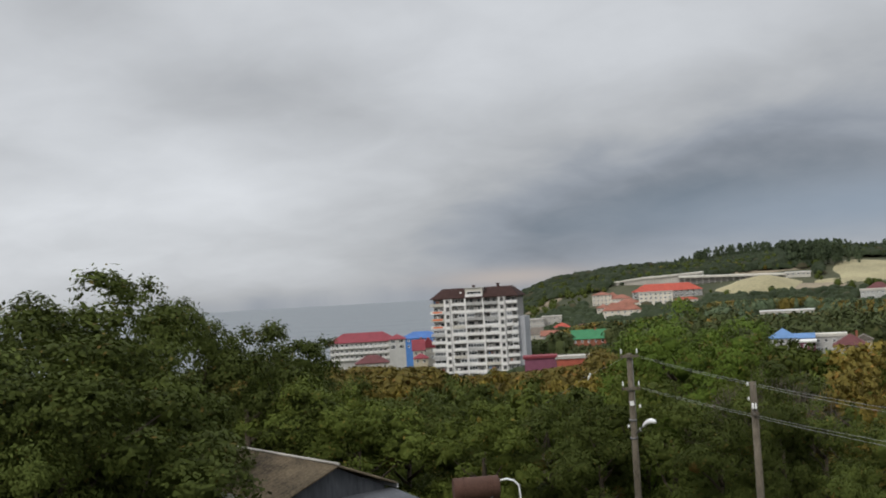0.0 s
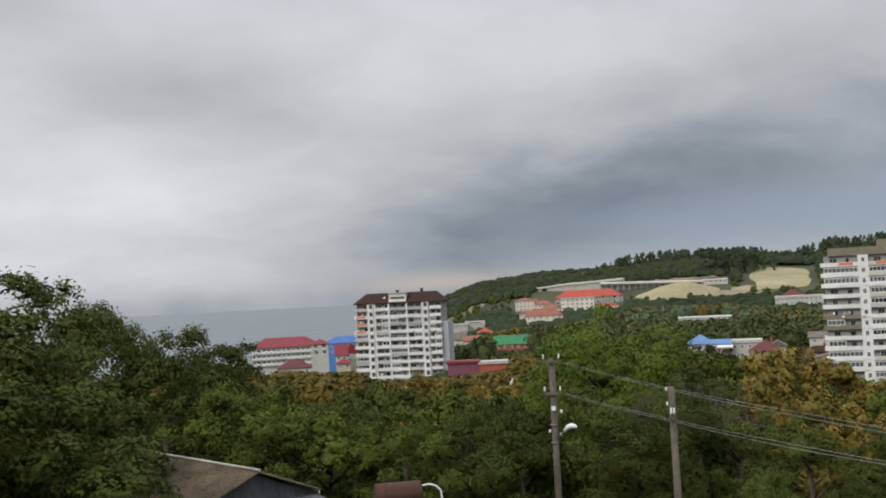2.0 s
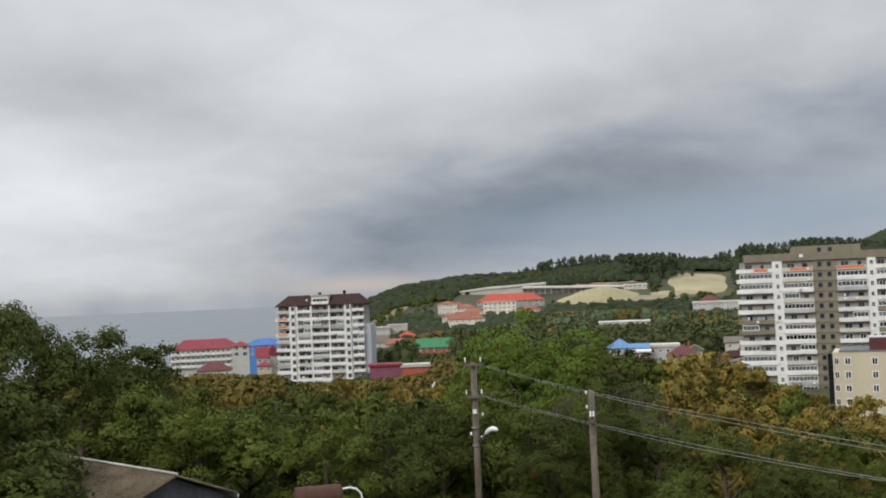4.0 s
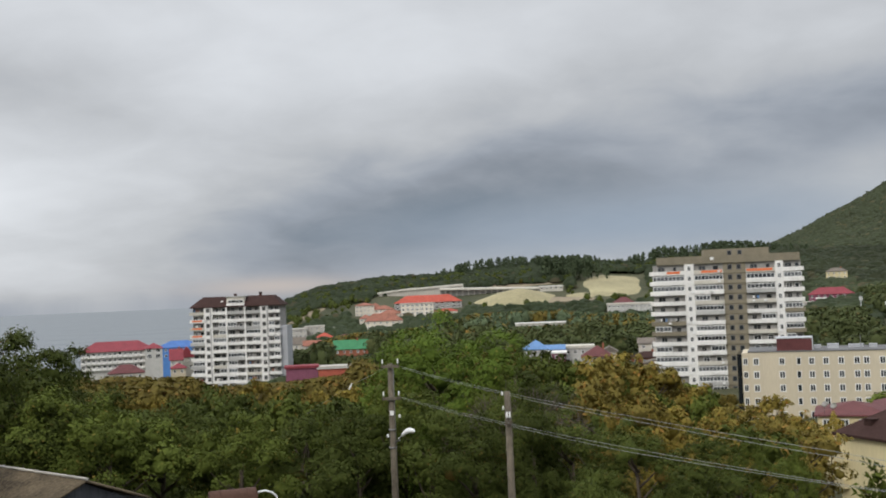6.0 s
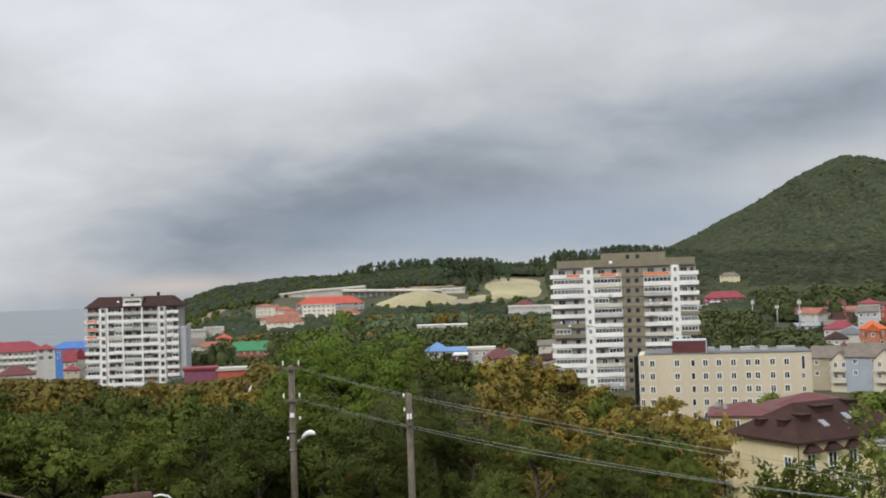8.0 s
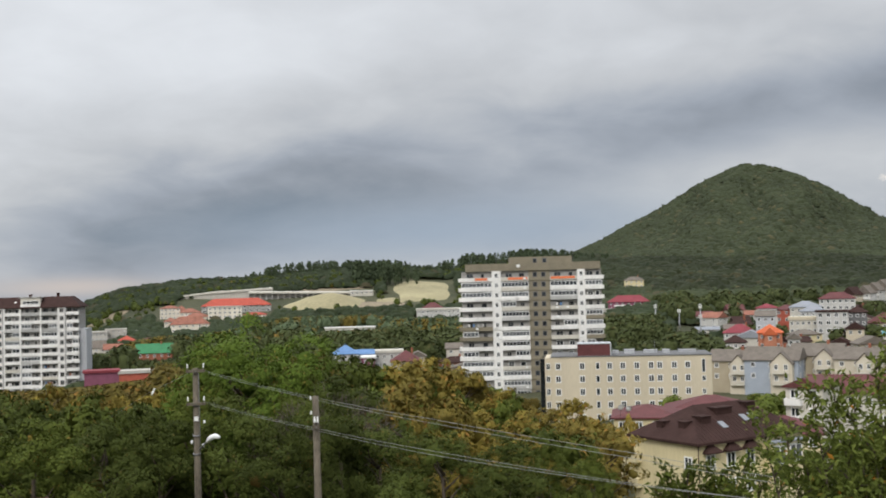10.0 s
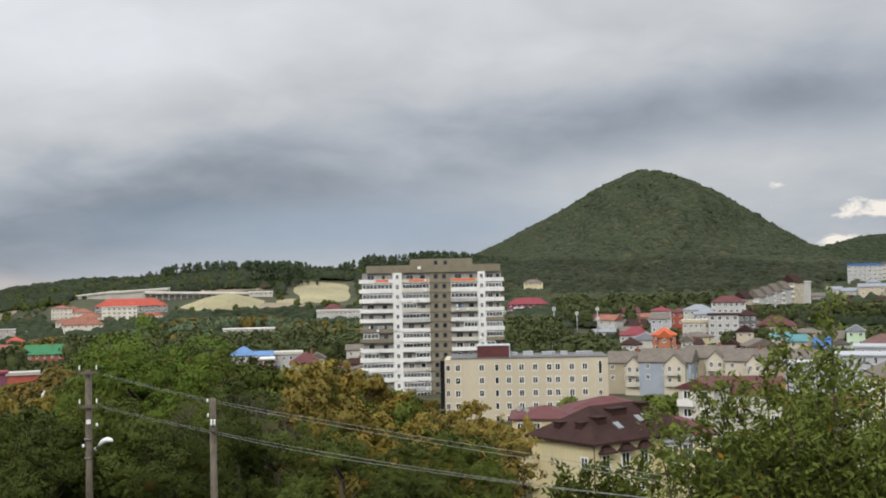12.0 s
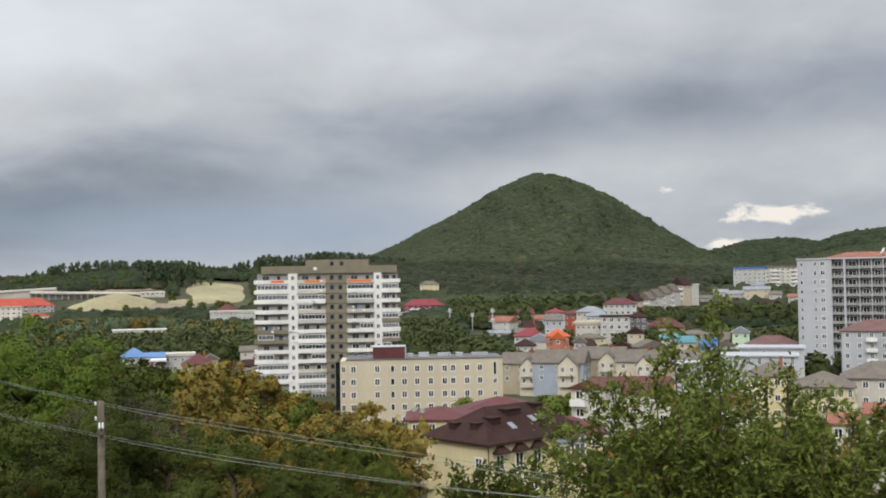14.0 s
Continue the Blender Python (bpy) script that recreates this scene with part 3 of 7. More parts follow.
def mound(name, az0, r0, half_az, half_r, lift, material, label, category, lean=0.0, power=2.0):
    """A mound on the slope with an uneven rounded rim, higher in the middle."""
    bm = bmesh.new()
    rings, sides = 9, 44
    rows = []
    for k in range(rings + 1):
        p = k / rings
        row = []
        for s in range(sides if k else 1):
            t = 2 * math.pi * s / sides
            c, d = math.cos(t), math.sin(t)
            sq = (abs(c) ** 3.2 + abs(d) ** 3.2) ** (-1 / 3.2)
            w = p * sq * (1 + 0.26 * noise.noise((c * 1.1, d * 1.1, az0)) + 0.10 * noise.noise((c * 3.1, d * 3.1, az0 + 5)))
            a, r = az0 + half_az * w * c, r0 + half_r * w * d
            z = float(ground_at(a, r)) - 1.5 + (lift + 2.0) * (1 - p ** power) + lean * w * d + 1.3 * (1 - p) * noise.noise((a * 1.6, r * 0.03, 1.0))
            x, y = spot(a, r)
            row.append(bm.verts.new((x, y, z)))
        rows.append(row)
    for s in range(sides):
        bm.faces.new((rows[0][0], rows[1][s], rows[1][(s + 1) % sides])).smooth = True
        for p, q in zip(rows[1:], rows[2:]):
            bm.faces.new((p[s], q[s], q[(s + 1) % sides], p[(s + 1) % sides])).smooth = True
    bmesh.ops.recalc_face_normals(bm, faces=bm.faces)
    tagged(new(name, mesh_of(name, bm, M[material])), label, category)


mound("sand_mound", -16.3, 908, 2.35, 40, 8.5, "sand", "smooth pale yellow sand heap on the hillside", "sand heap", power=1.3)
mound("sand_mound", -21.2, 985, 1.75, 84, 1.6, "sand", "large pale yellow sand heap below the ridge woods", "sand heap", power=2.4)
mound("sand_spill", -19.5, 915, 0.9, 24, 0.8, "sand", "low spill of pale sand beside a sand heap", "sand heap", power=3)
mound("earth_track", -18.9, 890, 1.5, 26, 0.8, "bare_earth", "bare earth track between two sand heaps", "track", power=5)
mound("earth_terrace", -16.2, 1020, 3.2, 34, 0.5, "bare_earth", "bare cut terrace on the wooded hillside", "terrace", power=6)
mound("quarry_face", -5.0, 965, 1.4, 32, 1.0, "bare_earth", "bare scar low on the wooded headland", "slope", power=5)


# ---------------------------------------------------------------- the two apartment towers
def slab_parapet(bm, x0, x1, z, out, h=1.1, t=0.12):
    """A balcony with its floor slab and three parapet walls, built out from y = 0."""
    box(bm, x0, -out, z - 0.12, x1, 0, z + 0.08)
    box(bm, x0, -out, z + 0.08, x1, -out + t, z + h)
    box(bm, x0, -out + t, z + 0.08, x0 + t, 0, z + h)
    box(bm, x1 - t, -out + t, z + 0.08, x1, 0, z + h)
    return bm


def loggia_front(b, x0, x1, z, glazed, y=0.0):
    """What stands behind a balcony parapet: either two dark openings or a glazed screen."""
    w = x1 - x0
    rl = random.Random(int(x0 * 7 + z * 131))
    if glazed == 3:
        # half of it glazed in, the rest open
        side = rl.choice((-1, 1))
        window(b, (x0 + x1) / 2 + side * w * 0.22, y - 1.12, z + 1.1, w * 0.5, 1.62, rl.choice(("soft_glass", "dark_glass")), max(1, int(w / 3)))
        window(b, (x0 + x1) / 2 - side * w * 0.26, y, z + 0.2, 1.6, 2.2, rim=rl.choice(("frame", "shade_wall")))
    elif glazed:
        n = max(2, int(w / 1.3))
        window(b, (x0 + x1) / 2, y - 1.12, z + 1.1, w - 0.2, 1.55, "soft_glass" if glazed == 1 else "dark_glass", n)
    else:
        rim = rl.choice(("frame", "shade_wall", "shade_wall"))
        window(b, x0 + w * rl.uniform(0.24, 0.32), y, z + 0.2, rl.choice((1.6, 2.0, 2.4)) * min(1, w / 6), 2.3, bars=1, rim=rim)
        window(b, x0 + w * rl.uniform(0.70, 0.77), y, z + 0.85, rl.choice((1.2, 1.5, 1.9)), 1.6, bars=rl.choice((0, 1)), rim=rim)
        if rl.random() < 0.22:
            # washing on a line behind the parapet
            for i in range(rl.randint(2, 4)):
                xx = x0 + w * (0.2 + 0.15 * i)
                bm = box(bmesh.new(), xx, y - 1.0, z + 1.05 + rl.uniform(0, 0.3), xx + rl.uniform(0.4, 0.7), y - 0.97, z + 2.1)
                part("washing", bm, M[rl.choice(("white", "pale_blue_roof", "terracotta", "grey_white"))], b, "cloth hung to dry")


def air_units(b, rnd, places):
    me = None
    for x, y, z in places:
        if me is None:
            bm = box(bmesh.new(), -0.42, -0.32, 0, 0.42, 0, 0.58)
            bmesh.ops.create_cone(bm, cap_ends=True, segments=12, radius1=0.2, radius2=0.2, depth=0.03, matrix=Matrix.Translation((-0.08, -0.33, 0.29)) @ Matrix.Rotation(radians(90), 4, "X"))
            me = mesh_of("air_conditioner", bm, M["porcelain"])
        put("air_conditioner", me, b, Matrix.Translation((x, y, z)))


def tower_by_the_sea():
    r, z0 = 432, 8.6
    b = base("apartment_tower", site(-1.62, r, z0, -12), "white eleven-storey apartment tower with a brown hipped roof", "apartment building")
    b.matrix_world = b.matrix_world @ Matrix.Diagonal((0.955, 1, 0.99, 1))
    rnd = random.Random(5)
    W, D, n, fh = 36.0, 15.0, 11, 3.0
    top = n * fh
    # core wall coloured darker to stand for the shade inside the loggias
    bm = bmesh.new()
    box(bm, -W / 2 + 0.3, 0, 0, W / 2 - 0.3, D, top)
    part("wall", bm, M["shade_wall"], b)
    for u0, u1 in ((-12.9, -9.85), (10.0, 13.2)):
        bm = bmesh.new()
        box(bm, u0, -1.45, 0, u1, 0, top)
        part("pier", bm, M["white"], b)
    bm = bmesh.new()
    box(bm, W / 2 - 0.3, 0.6, 0, W / 2 + 2.4, D - 2, top - 8.5)
    part("stair_block", bm, M["grey"], b, "plain grey stair block")
    # bays from left to right: (start, end, what)
    bays = [(-18.0, -12.9, "b"), (-12.9, -9.8, "w"), (-9.6, -3.9, "b"), (-3.7, 3.6, "c"), (3.9, 10.0, "b"), (10.0, 13.2, "w"), (13.2, 17.9, "b")]
    for f in range(n):
        z = f * fh
        for i, (x0, x1, what) in enumerate(bays):
            if what == "w":
                window(b, (x0 + x1) / 2, -1.45, z + 0.85, 1.5, 1.7, rim="shade_wall")
                continue
            bm = bmesh.new()
            slab_parapet(bm, x0, x1, z, 1.3)
            if i == 0:
                box(bm, x0 - 0.9, -0.9, z - 0.12, x0, 2.2, z + 1.1)
            tint = rnd.choice(["white", "white", "white", "warm_white", "grey_white"])
            if what == "c":
                tint = rnd.choice(["white", "grey_white", "grey_white"])
            part("balcony", bm, M[tint], b)
            if i == 0 and f in (7, 8, 9):
                bm = bmesh.new()
                box(bm, x0 + 0.15, -1.33, z + 0.30, x0 + 4.2, -1.305, z + 0.95)
                part("balcony_panel", bm, M["orange_cloth"], b, "orange balcony panel")
            glazed = rnd.choice([0, 0, 0, 3, 1, 2, 3]) if f < n - 2 else 0
            loggia_front(b, x0, x1, z, glazed)
    for x in (-9.75, -3.8, 3.75):
        bm = bmesh.new()
        box(bm, x - 0.26, -1.5, 0, x + 0.26, 0, top)
        part("wall_fin", bm, M["white"], b)
    for x in (-10.2, 12.9):
        bm = bmesh.new()
        tube(bm, [(x, -1.6, 0), (x, -1.6, top)], [0.12, 0.12], 6)
        part("downpipe", bm, M["darkgrey"], b)
    air_units(b, rnd, [(rnd.choice((-12.2, -10.6, 10.6, 12.5, -15.0, 6.0, 15.5)), -1.47, rnd.randrange(3, n) * fh + 0.25) for _ in range(16)])
    # central bay runs up through the roof
    bm = bmesh.new()
    box(bm, -3.7, -0.6, top, 3.6, 7, top + 3.6)
    part("roof_bay", bm, M["warm_white"], b, "white bay that rises through the roof")
    bm = bmesh.new()
    slab_parapet(bm, -3.7, 3.6, top, 1.3)
    part("balcony", bm, M["white"], b)
    window(b, 0, -0.6, top + 1.15, 6.2, 1.3, "dark_glass", 3)
    bm = roof_mesh("flat", 7.6, 6.8, 0.35, 0.25, 0.1)
    part("bay_roof", bm, M["grey_white"], b, m=Matrix.Translation((0, -0.7, top + 3.6)))
    rb = bmesh.new()
    o, e_, s_, hh = 0.7, W / 2, 3.6, 3.9
    ring_ = [(-e_ - o, -o - 0.9), (e_ + o, -o - 0.9), (e_ + o, D + o), (-e_ - o, D + o)]
    top_ = [(-e_ + s_, 4.2), (e_ - s_, 4.2), (e_ - s_, D - 4.2), (-e_ + s_, D - 4.2)]
    solid(rb, [(x, y, 0) for x, y in ring_] + [(x, y, hh) for x, y in top_] + [(x, y, -0.3) for x, y in ring_],
          [(0, 1, 5, 4), (1, 2, 6, 5), (2, 3, 7, 6), (3, 0, 4, 7), (4, 5, 6, 7), (8, 9, 1, 0), (9, 10, 2, 1), (10, 11, 3, 2), (11, 8, 0, 3), (11, 10, 9, 8)])
    rf = part("roof", rb, M["brown_roof"], b, m=Matrix.Translation((0, 0, top + 0.01)))
    for x, y, h in ((-1.8, 5.0, 4.6), (8.4, 6.0, 5.0)):
        bm = bmesh.new()
        box(bm, x, y, 0, x + 1.0, y + 1.0, h)
        box(bm, x - 0.15, y - 0.15, h, x + 1.15, y + 1.15, h + 0.25)
        part("chimney", bm, M["brown_roof"], rf)
    bm = bmesh.new()
    tube(bm, [(-6, 1.4, 0.6), (-6, 1.4, 1.7)], [0.05, 0.05], 6)
    bmesh.ops.create_cone(bm, cap_ends=True, segments=12, radius1=0.55, radius2=0.15, depth=0.25, matrix=Matrix.Translation((-6, 1.1, 1.8)) @ Matrix.Rotation(radians(70), 4, "X"))
    part("satellite_dish", bm, M["porcelain"], rf)
    SITES.append((*spot(-1.62, r + 7), 24))


def tower_inland():
    r, z0 = 350, 7.5
    b = base("apartment_tower", site(-26.95, r, z0, 3), "white and khaki apartment tower with a stepped flat roof", "apartment building")
    b.matrix_world = b.matrix_world @ Matrix.Diagonal((0.965, 1, 1.03, 1))
    rnd = random.Random(9)
    fh, n = 3.05, 13
    W, D = 46.6, 16.0
    top = n * fh + 1.0
    x0 = -W / 2
    # bays along the front, in metres from one end
    bays = [(0.0, 10.2, "end"), (10.2, 13.2, "w"), (13.2, 22.4, "b"), (22.4, 29.4, "k"), (29.4, 38.4, "b"), (38.4, 40.9, "w"), (40.9, 46.6, "end2")]
    # body behind the balconies: loggia shade painted in as grey
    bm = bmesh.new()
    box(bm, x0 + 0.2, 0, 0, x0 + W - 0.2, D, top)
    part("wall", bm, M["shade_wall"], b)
    bm = bmesh.new()
    box(bm, x0 + 22.4, -0.35, 0, x0 + 29.4, 0.0, top)
    part("khaki_bay", bm, M["khaki"], b, "khaki vertical bay of the facade")
    for (u0, u1) in ((10.2, 13.2), (38.4, 40.9)):
        bm = bmesh.new()
        box(bm, x0 + u0, -1.35, 0, x0 + u1, 0.0, top)
        part("white_pier", bm, M["white"], b)
    for f in range(n):
        z = 1.0 + f * fh
        khaki_row = f in (4, 6, 8)
        for i, (u0, u1, what) in enumerate(bays):
            a, c = x0 + u0, x0 + u1
            if what == "w":
                window(b, a + (c - a) * 0.5, -1.35, z + 0.95, 1.15, 1.5)
                continue
            if what == "k":
                window(b, a + 2.1, -0.35, z + 0.95, 1.5, 1.6, rim="darkgrey", bars=0)
                window(b, c - 2.1, -0.35, z + 0.95, 1.5, 1.6, rim="darkgrey", bars=0)
                bm = bmesh.new()
                box(bm, a, -0.55, z - 0.1, c, -0.35, z + 0.75)
                part("spandrel", bm, M["khaki"], b)
                continue
            bm = bmesh.new()
            slab_parapet(bm, a, c, z, 1.3)
            col = "white"
            if what == "end":
                if f < 2:
                    bm.free()
                    continue
                box(bm, a - 0.9, -0.8, z - 0.12, a, 3.6, z + 1.1)
                col = "khaki" if f in (6, 7) else "white"
            if what == "end2":
                box(bm, c, -0.8, z - 0.12, c + 0.6, 3.6, z + 1.1)
                col = "khaki" if f in (5, 6, 8) else "white"
            if what == "b" and rnd.random() < 0.4:
                col = rnd.choice(("warm_white", "grey_white"))
            part("balcony", bm, M[col], b)
            glazed = rnd.choice([0, 0, 3, 1, 1, 2, 3]) if f < n - 1 else 0
            if f in (2, 3) and what != "b":
                glazed = 1
            loggia_front(b, a, c, z, glazed)
    # washing and awnings under the top slab
    for u0, u1 in ((4.6, 8.8), (15.5, 22.0), (29.6, 37.6)):
        bm = bmesh.new()
        zz = 1.0 + (n - 1) * fh
        box(bm, x0 + u0, -1.36, zz + 0.25, x0 + u1, -1.325, zz + 1.0)
        part("orange_banner", bm, M["orange_cloth"], b, "faded orange banner on a top balcony")
    air_units(b, rnd, [(x0 + rnd.choice((11.0, 12.4, 15.5, 18.5, 21.0, 31.5, 35.0, 39.2, 5.0)), -1.38, 1.0 + rnd.randrange(1, n) * fh + 0.3) for _ in range(34)])
    # set-back attic
    bm = bmesh.new()
    box(bm, x0 + 1.5, -0.9, top, x0 + W - 0.5, D, top + 2.3)
    at = part("attic", bm, M["khaki"], b, "khaki attic storey")
    bm = bmesh.new()
    box(bm, x0 + 16.4, -0.5, top + 2.3, x0 + 36.8, D - 2, top + 4.2)
    part("machine_room", bm, M["khaki"], b, "khaki roof-top machine room")
    window(b, x0 + 24.6, -0.5, top + 1.3 + 0.9, 1.4, 1.5, rim="darkgrey", bars=0)
    window(b, x0 + 27.8, -0.5, top + 1.3 + 0.9, 1.4, 1.5, rim="darkgrey", bars=0)
    bm = bmesh.new()
    box(bm, x0 + 18.5, -1.0, top + 1.0, x0 + 19.6, -0.9, top + 1.9)
    part("wall_sign", bm, M["porcelain"], b, "small white plate on the attic")
    for u, h in ((30.5, 1.5), (12.0, 1.0), (37.5, 1.8)):
        bm = bmesh.new()
        tube(bm, [(x0 + u, 4, top + 2.3), (x0 + u, 4, top + 4.2 + h)], [0.06, 0.04], 6)
        part("antenna", bm, M["iron"], b)
    SITES.append((*spot(-26.95, r + 8), 30))


tower_by_the_sea()
tower_inland()


def cream_block():
    r = 262
    z0 = 12.0
    turn = 2.0
    b = base("office_block", site(-31.95, r, z0, turn), "cream five-storey block with rows of white-framed windows", "building")
    ze = height(-3.86, r) - z0
    W, D, fh = 37.4, 15.0, 3.05
    bm = bmesh.new()
    box(bm, -W / 2, 0, 0, W / 2, D, ze)
    part("wall", bm, M["cream"], b)
    bm = bmesh.new()
    box(bm, -W / 2 - 0.15, -0.15, ze, W / 2 + 0.15, D + 0.15, ze + 0.25)
    part("parapet", bm, M["darkgrey"], b, "dark metal roof edging")
    cols = [0.043, 0.195, 0.293, 0.368, 0.45, 0.537, 0.626, 0.68, 0.77, 0.853]
    for f in range(5):
        sill = ze - 1.0 - fh * (f + 1) + 1.05
        for i, c in enumerate(cols):
            window(b, -W / 2 + W * c, 0, sill, 1.0 if i == 2 else 1.35, 1.7, "dark_glass", 0 if i == 2 else 1)
        if f != 0:
            window(b, -W / 2 + W * 0.95, 0, sill, 0.95, 1.35)
    window(b, -W / 2 + W * 0.95, 0, ze - 4.0, 0.9, 3.2, "dark_glass", 0)
    # left return with dark glazing
    bm = bmesh.new()
    box(bm, -W / 2 - 1.6, 1.2, 0, -W / 2, D, ze - 0.2)
    part("end_wall", bm, M["cream"], b)
    for f in range(5):
        window(b, -W / 2 - 0.8, 1.2, ze - 1.0 - fh * (f + 1) + 1.05, 1.1, 1.6)
    bm = bmesh.new()
    box(bm, -W / 2 - 2.7, 2.0, 0, -W / 2 - 1.62, D, ze - 0.5)
    part("glazed_stair", bm, M["dark_glass"], b, "dark glazed stair end")
    # roof room and clutter
    bm = bmesh.new()
    box(bm, -W / 2 + 6.3, 0.5, ze + 0.25, -W / 2 + 14.0, 6.5, ze + 3.0)
    part("roof_room", bm, M["maroon_roof"], b, "brown-red clad roof room")
    bm = bmesh.new()
    box(bm, -W / 2 + 6.1, 0.3, ze + 3.0, -W / 2 + 14.2, 6.7, ze + 3.2)
    box(bm, -W / 2 + 14.0, 0.3, ze + 0.25, -W / 2 + 14.25, 6.7, ze + 3.0)
    part("roof_edging", bm, M["lightgrey"], b)
    for x, y, w, h in ((-1.2, 6, 2.4, 0.9), (3.5, 8, 3.2, 0.6), (8.0, 7, 1.6, 0.7), (12.0, 9, 4.0, 0.5), (-4.0, 8, 1.4, 0.6)):
        bm = bmesh.new()
        box(bm, x, y, ze + 0.25, x + w, y + 2, ze + 0.25 + h)
        box(bm, x - 0.1, y - 0.1, ze + 0.25 + h, x + w + 0.1, y + 2.1, ze + 0.33 + h)
        part("roof_unit", bm, M["grey"], b)
    bm = bmesh.new()
    tube(bm, [(6, 6, ze), (6, 6, ze + 3.2)], [0.06, 0.04], 6)
    part("antenna", bm, M["iron"], b)
    SITES.append((*spot(-31.95, r + 7), 25))


cream_block()


# ---------------------------------------------------------------- brown-roofed yellow house
def yellow_house():
    r = 128.0
    b = base("yellow_house", site(-35.2, r, height(-13.0, r), 45), "pale yellow house with a dark brown hipped roof", "house")
    z = lambda e: height(e, r) - height(-13.0, r)
    # plan: the near corner is the origin; the long front runs to the right, the end wall to the left
    ze = z(-8.28)
    L, D = 17.5, 10.8
    bm = bmesh.new()
    box(bm, 0, 0, 0, L, D, ze)
    part("wall", bm, M["yellow"], b)
    # roof: eaves, hips, ridge
    rb = bmesh.new()
    o, hgt = 0.6, 3.55
    x0, x1, y0, y1 = -o, L + o, -o, D + o
    ym = (y0 + y1) / 2
    solid(rb, [(x0, y0, 0), (x1, y0, 0), (x1, y1, 0), (x0, y1, 0), (x0 + 5.2, ym, hgt), (x1 - 5.2, ym, hgt),
               (x0, y0, -0.3), (x1, y0, -0.3), (x1, y1, -0.3), (x0, y1, -0.3)],
          [(0, 1, 5, 4), (1, 2, 5), (2, 3, 4, 5), (3, 0, 4), (6, 7, 1, 0), (7, 8, 2, 1), (8, 9, 3, 2), (9, 6, 0, 3), (9, 8, 7, 6)])
    rf = part("roof", rb, M["brown_roof"], b, "dark brown sheet roof", Matrix.Translation((0, 0, ze)))
    # battens on the roof slopes towards the street
    n = 30
    for i in range(n):
        x = x0 + 0.5 + (x1 - x0 - 1.0) * i / (n - 1)
        run = min(1.0, min(x - x0, x1 - x) / 5.2)
        bm = bmesh.new()
        s = hgt / (ym - y0)
        solid(bm, [(x, y0, 0.02), (x + 0.08, y0, 0.02), (x + 0.08, y0 + (ym - y0) * run, 0.02 + hgt * run), (x, y0 + (ym - y0) * run, 0.02 + hgt * run),
                   (x, y0, 0.05), (x + 0.08, y0, 0.05), (x + 0.08, y0 + (ym - y0) * run, 0.05 + hgt * run), (x, y0 + (ym - y0) * run, 0.05 + hgt * run)],
              [(0, 3, 2, 1), (4, 5, 6, 7), (0, 1, 5, 4), (1, 2, 6, 5), (2, 3, 7, 6), (3, 0, 4, 7)])
        part("seam", bm, M["brown_roof"], rf)
    # dormers and vents on the slopes
    def slope_front(x, y):
        return hgt * (y - y0) / (ym - y0)
    for x, y, w in ((3.0, 2.3, 1.5), (6.6, 3.4, 2.6), (12.2, 3.8, 1.6)):
        bm = bmesh.new()
        zz = slope_front(x, y)
        box(bm, x, y, zz - 0.8, x + w, y + 1.4, zz + 0.75)
        box(bm, x - 0.15, y - 0.15, zz + 0.75, x + w + 0.15, y + 1.5, zz + 0.87)
        part("roof_vent", bm, M["brown_roof"], rf)
    for y, x in ((3.2, 1.2), (6.6, 0.9)):
        bm = bmesh.new()
        zz = hgt * (x - x0) / 5.2
        box(bm, x, y, zz - 0.6, x + 1.2, y + 1.1, zz + 0.7)
        box(bm, x - 0.12, y - 0.12, zz + 0.7, x + 1.3, y + 1.22, zz + 0.82)
        part("roof_vent", bm, M["brown_roof"], rf)
    for x, y in ((5.4, 1.2), (9.8, 1.9), (11.3, 2.1)):
        bm = bmesh.new()
        s = hgt / (ym - y0)
        p = [(x, y), (x + 0.9, y), (x + 0.9, y + 1.0), (x, y + 1.0)]
        solid(bm, [(a, c, slope_front(a, c) + 0.05) for a, c in p] + [(a, c, slope_front(a, c) + 0.16) for a, c in p],
              [(3, 2, 1, 0), (4, 5, 6, 7), (0, 1, 5, 4), (1, 2, 6, 5), (2, 3, 7, 6), (3, 0, 4, 7)])
        part("skylight", bm, M["pale_roof"], rf, "pale roof window")
    # tall windows with little canopies along the front
    for i, x in enumerate((1.9, 5.2, 8.4)):
        bm = bmesh.new()
        w = 1.25
        solid(bm, [(x - w, -0.9, ze - 1.15), (x + w, -0.9, ze - 1.15), (x + w, 0, ze - 1.15), (x - w, 0, ze - 1.15), (x - 0.2, 0, ze - 0.2), (x + 0.2, 0, ze - 0.2),
                   (x - w, -0.9, ze - 1.3), (x + w, -0.9, ze - 1.3), (x + w, 0, ze - 1.3), (x - w, 0, ze - 1.3)],
              [(0, 1, 5, 4), (1, 2, 5), (3, 0, 4), (2, 3, 4, 5), (6, 7, 1, 0), (7, 8, 2, 1), (8, 9, 3, 2), (9, 6, 0, 3), (9, 8, 7, 6)])
        part("window_canopy", bm, M["brown_roof"], b, "small brown hipped canopy over a window")
        window(b, x, 0, ze - 3.3, 1.5, 1.9)
        window(b, x, 0, ze - 6.4, 1.5, 1.9)
    bm = bmesh.new()
    box(bm, 11.0, -1.0, 0, 16.6, 0, ze - 1.0)
    part("bay", bm, M["yellow"], b)
    for x in (12.4, 15.2):
        window(b, x, -1.0, ze - 3.6, 2.2, 2.3, "soft_glass", 1)
    bm = bmesh.new()
    box(bm, 10.6, -1.4, ze - 1.0, 17.0, 0.0, ze - 0.8)
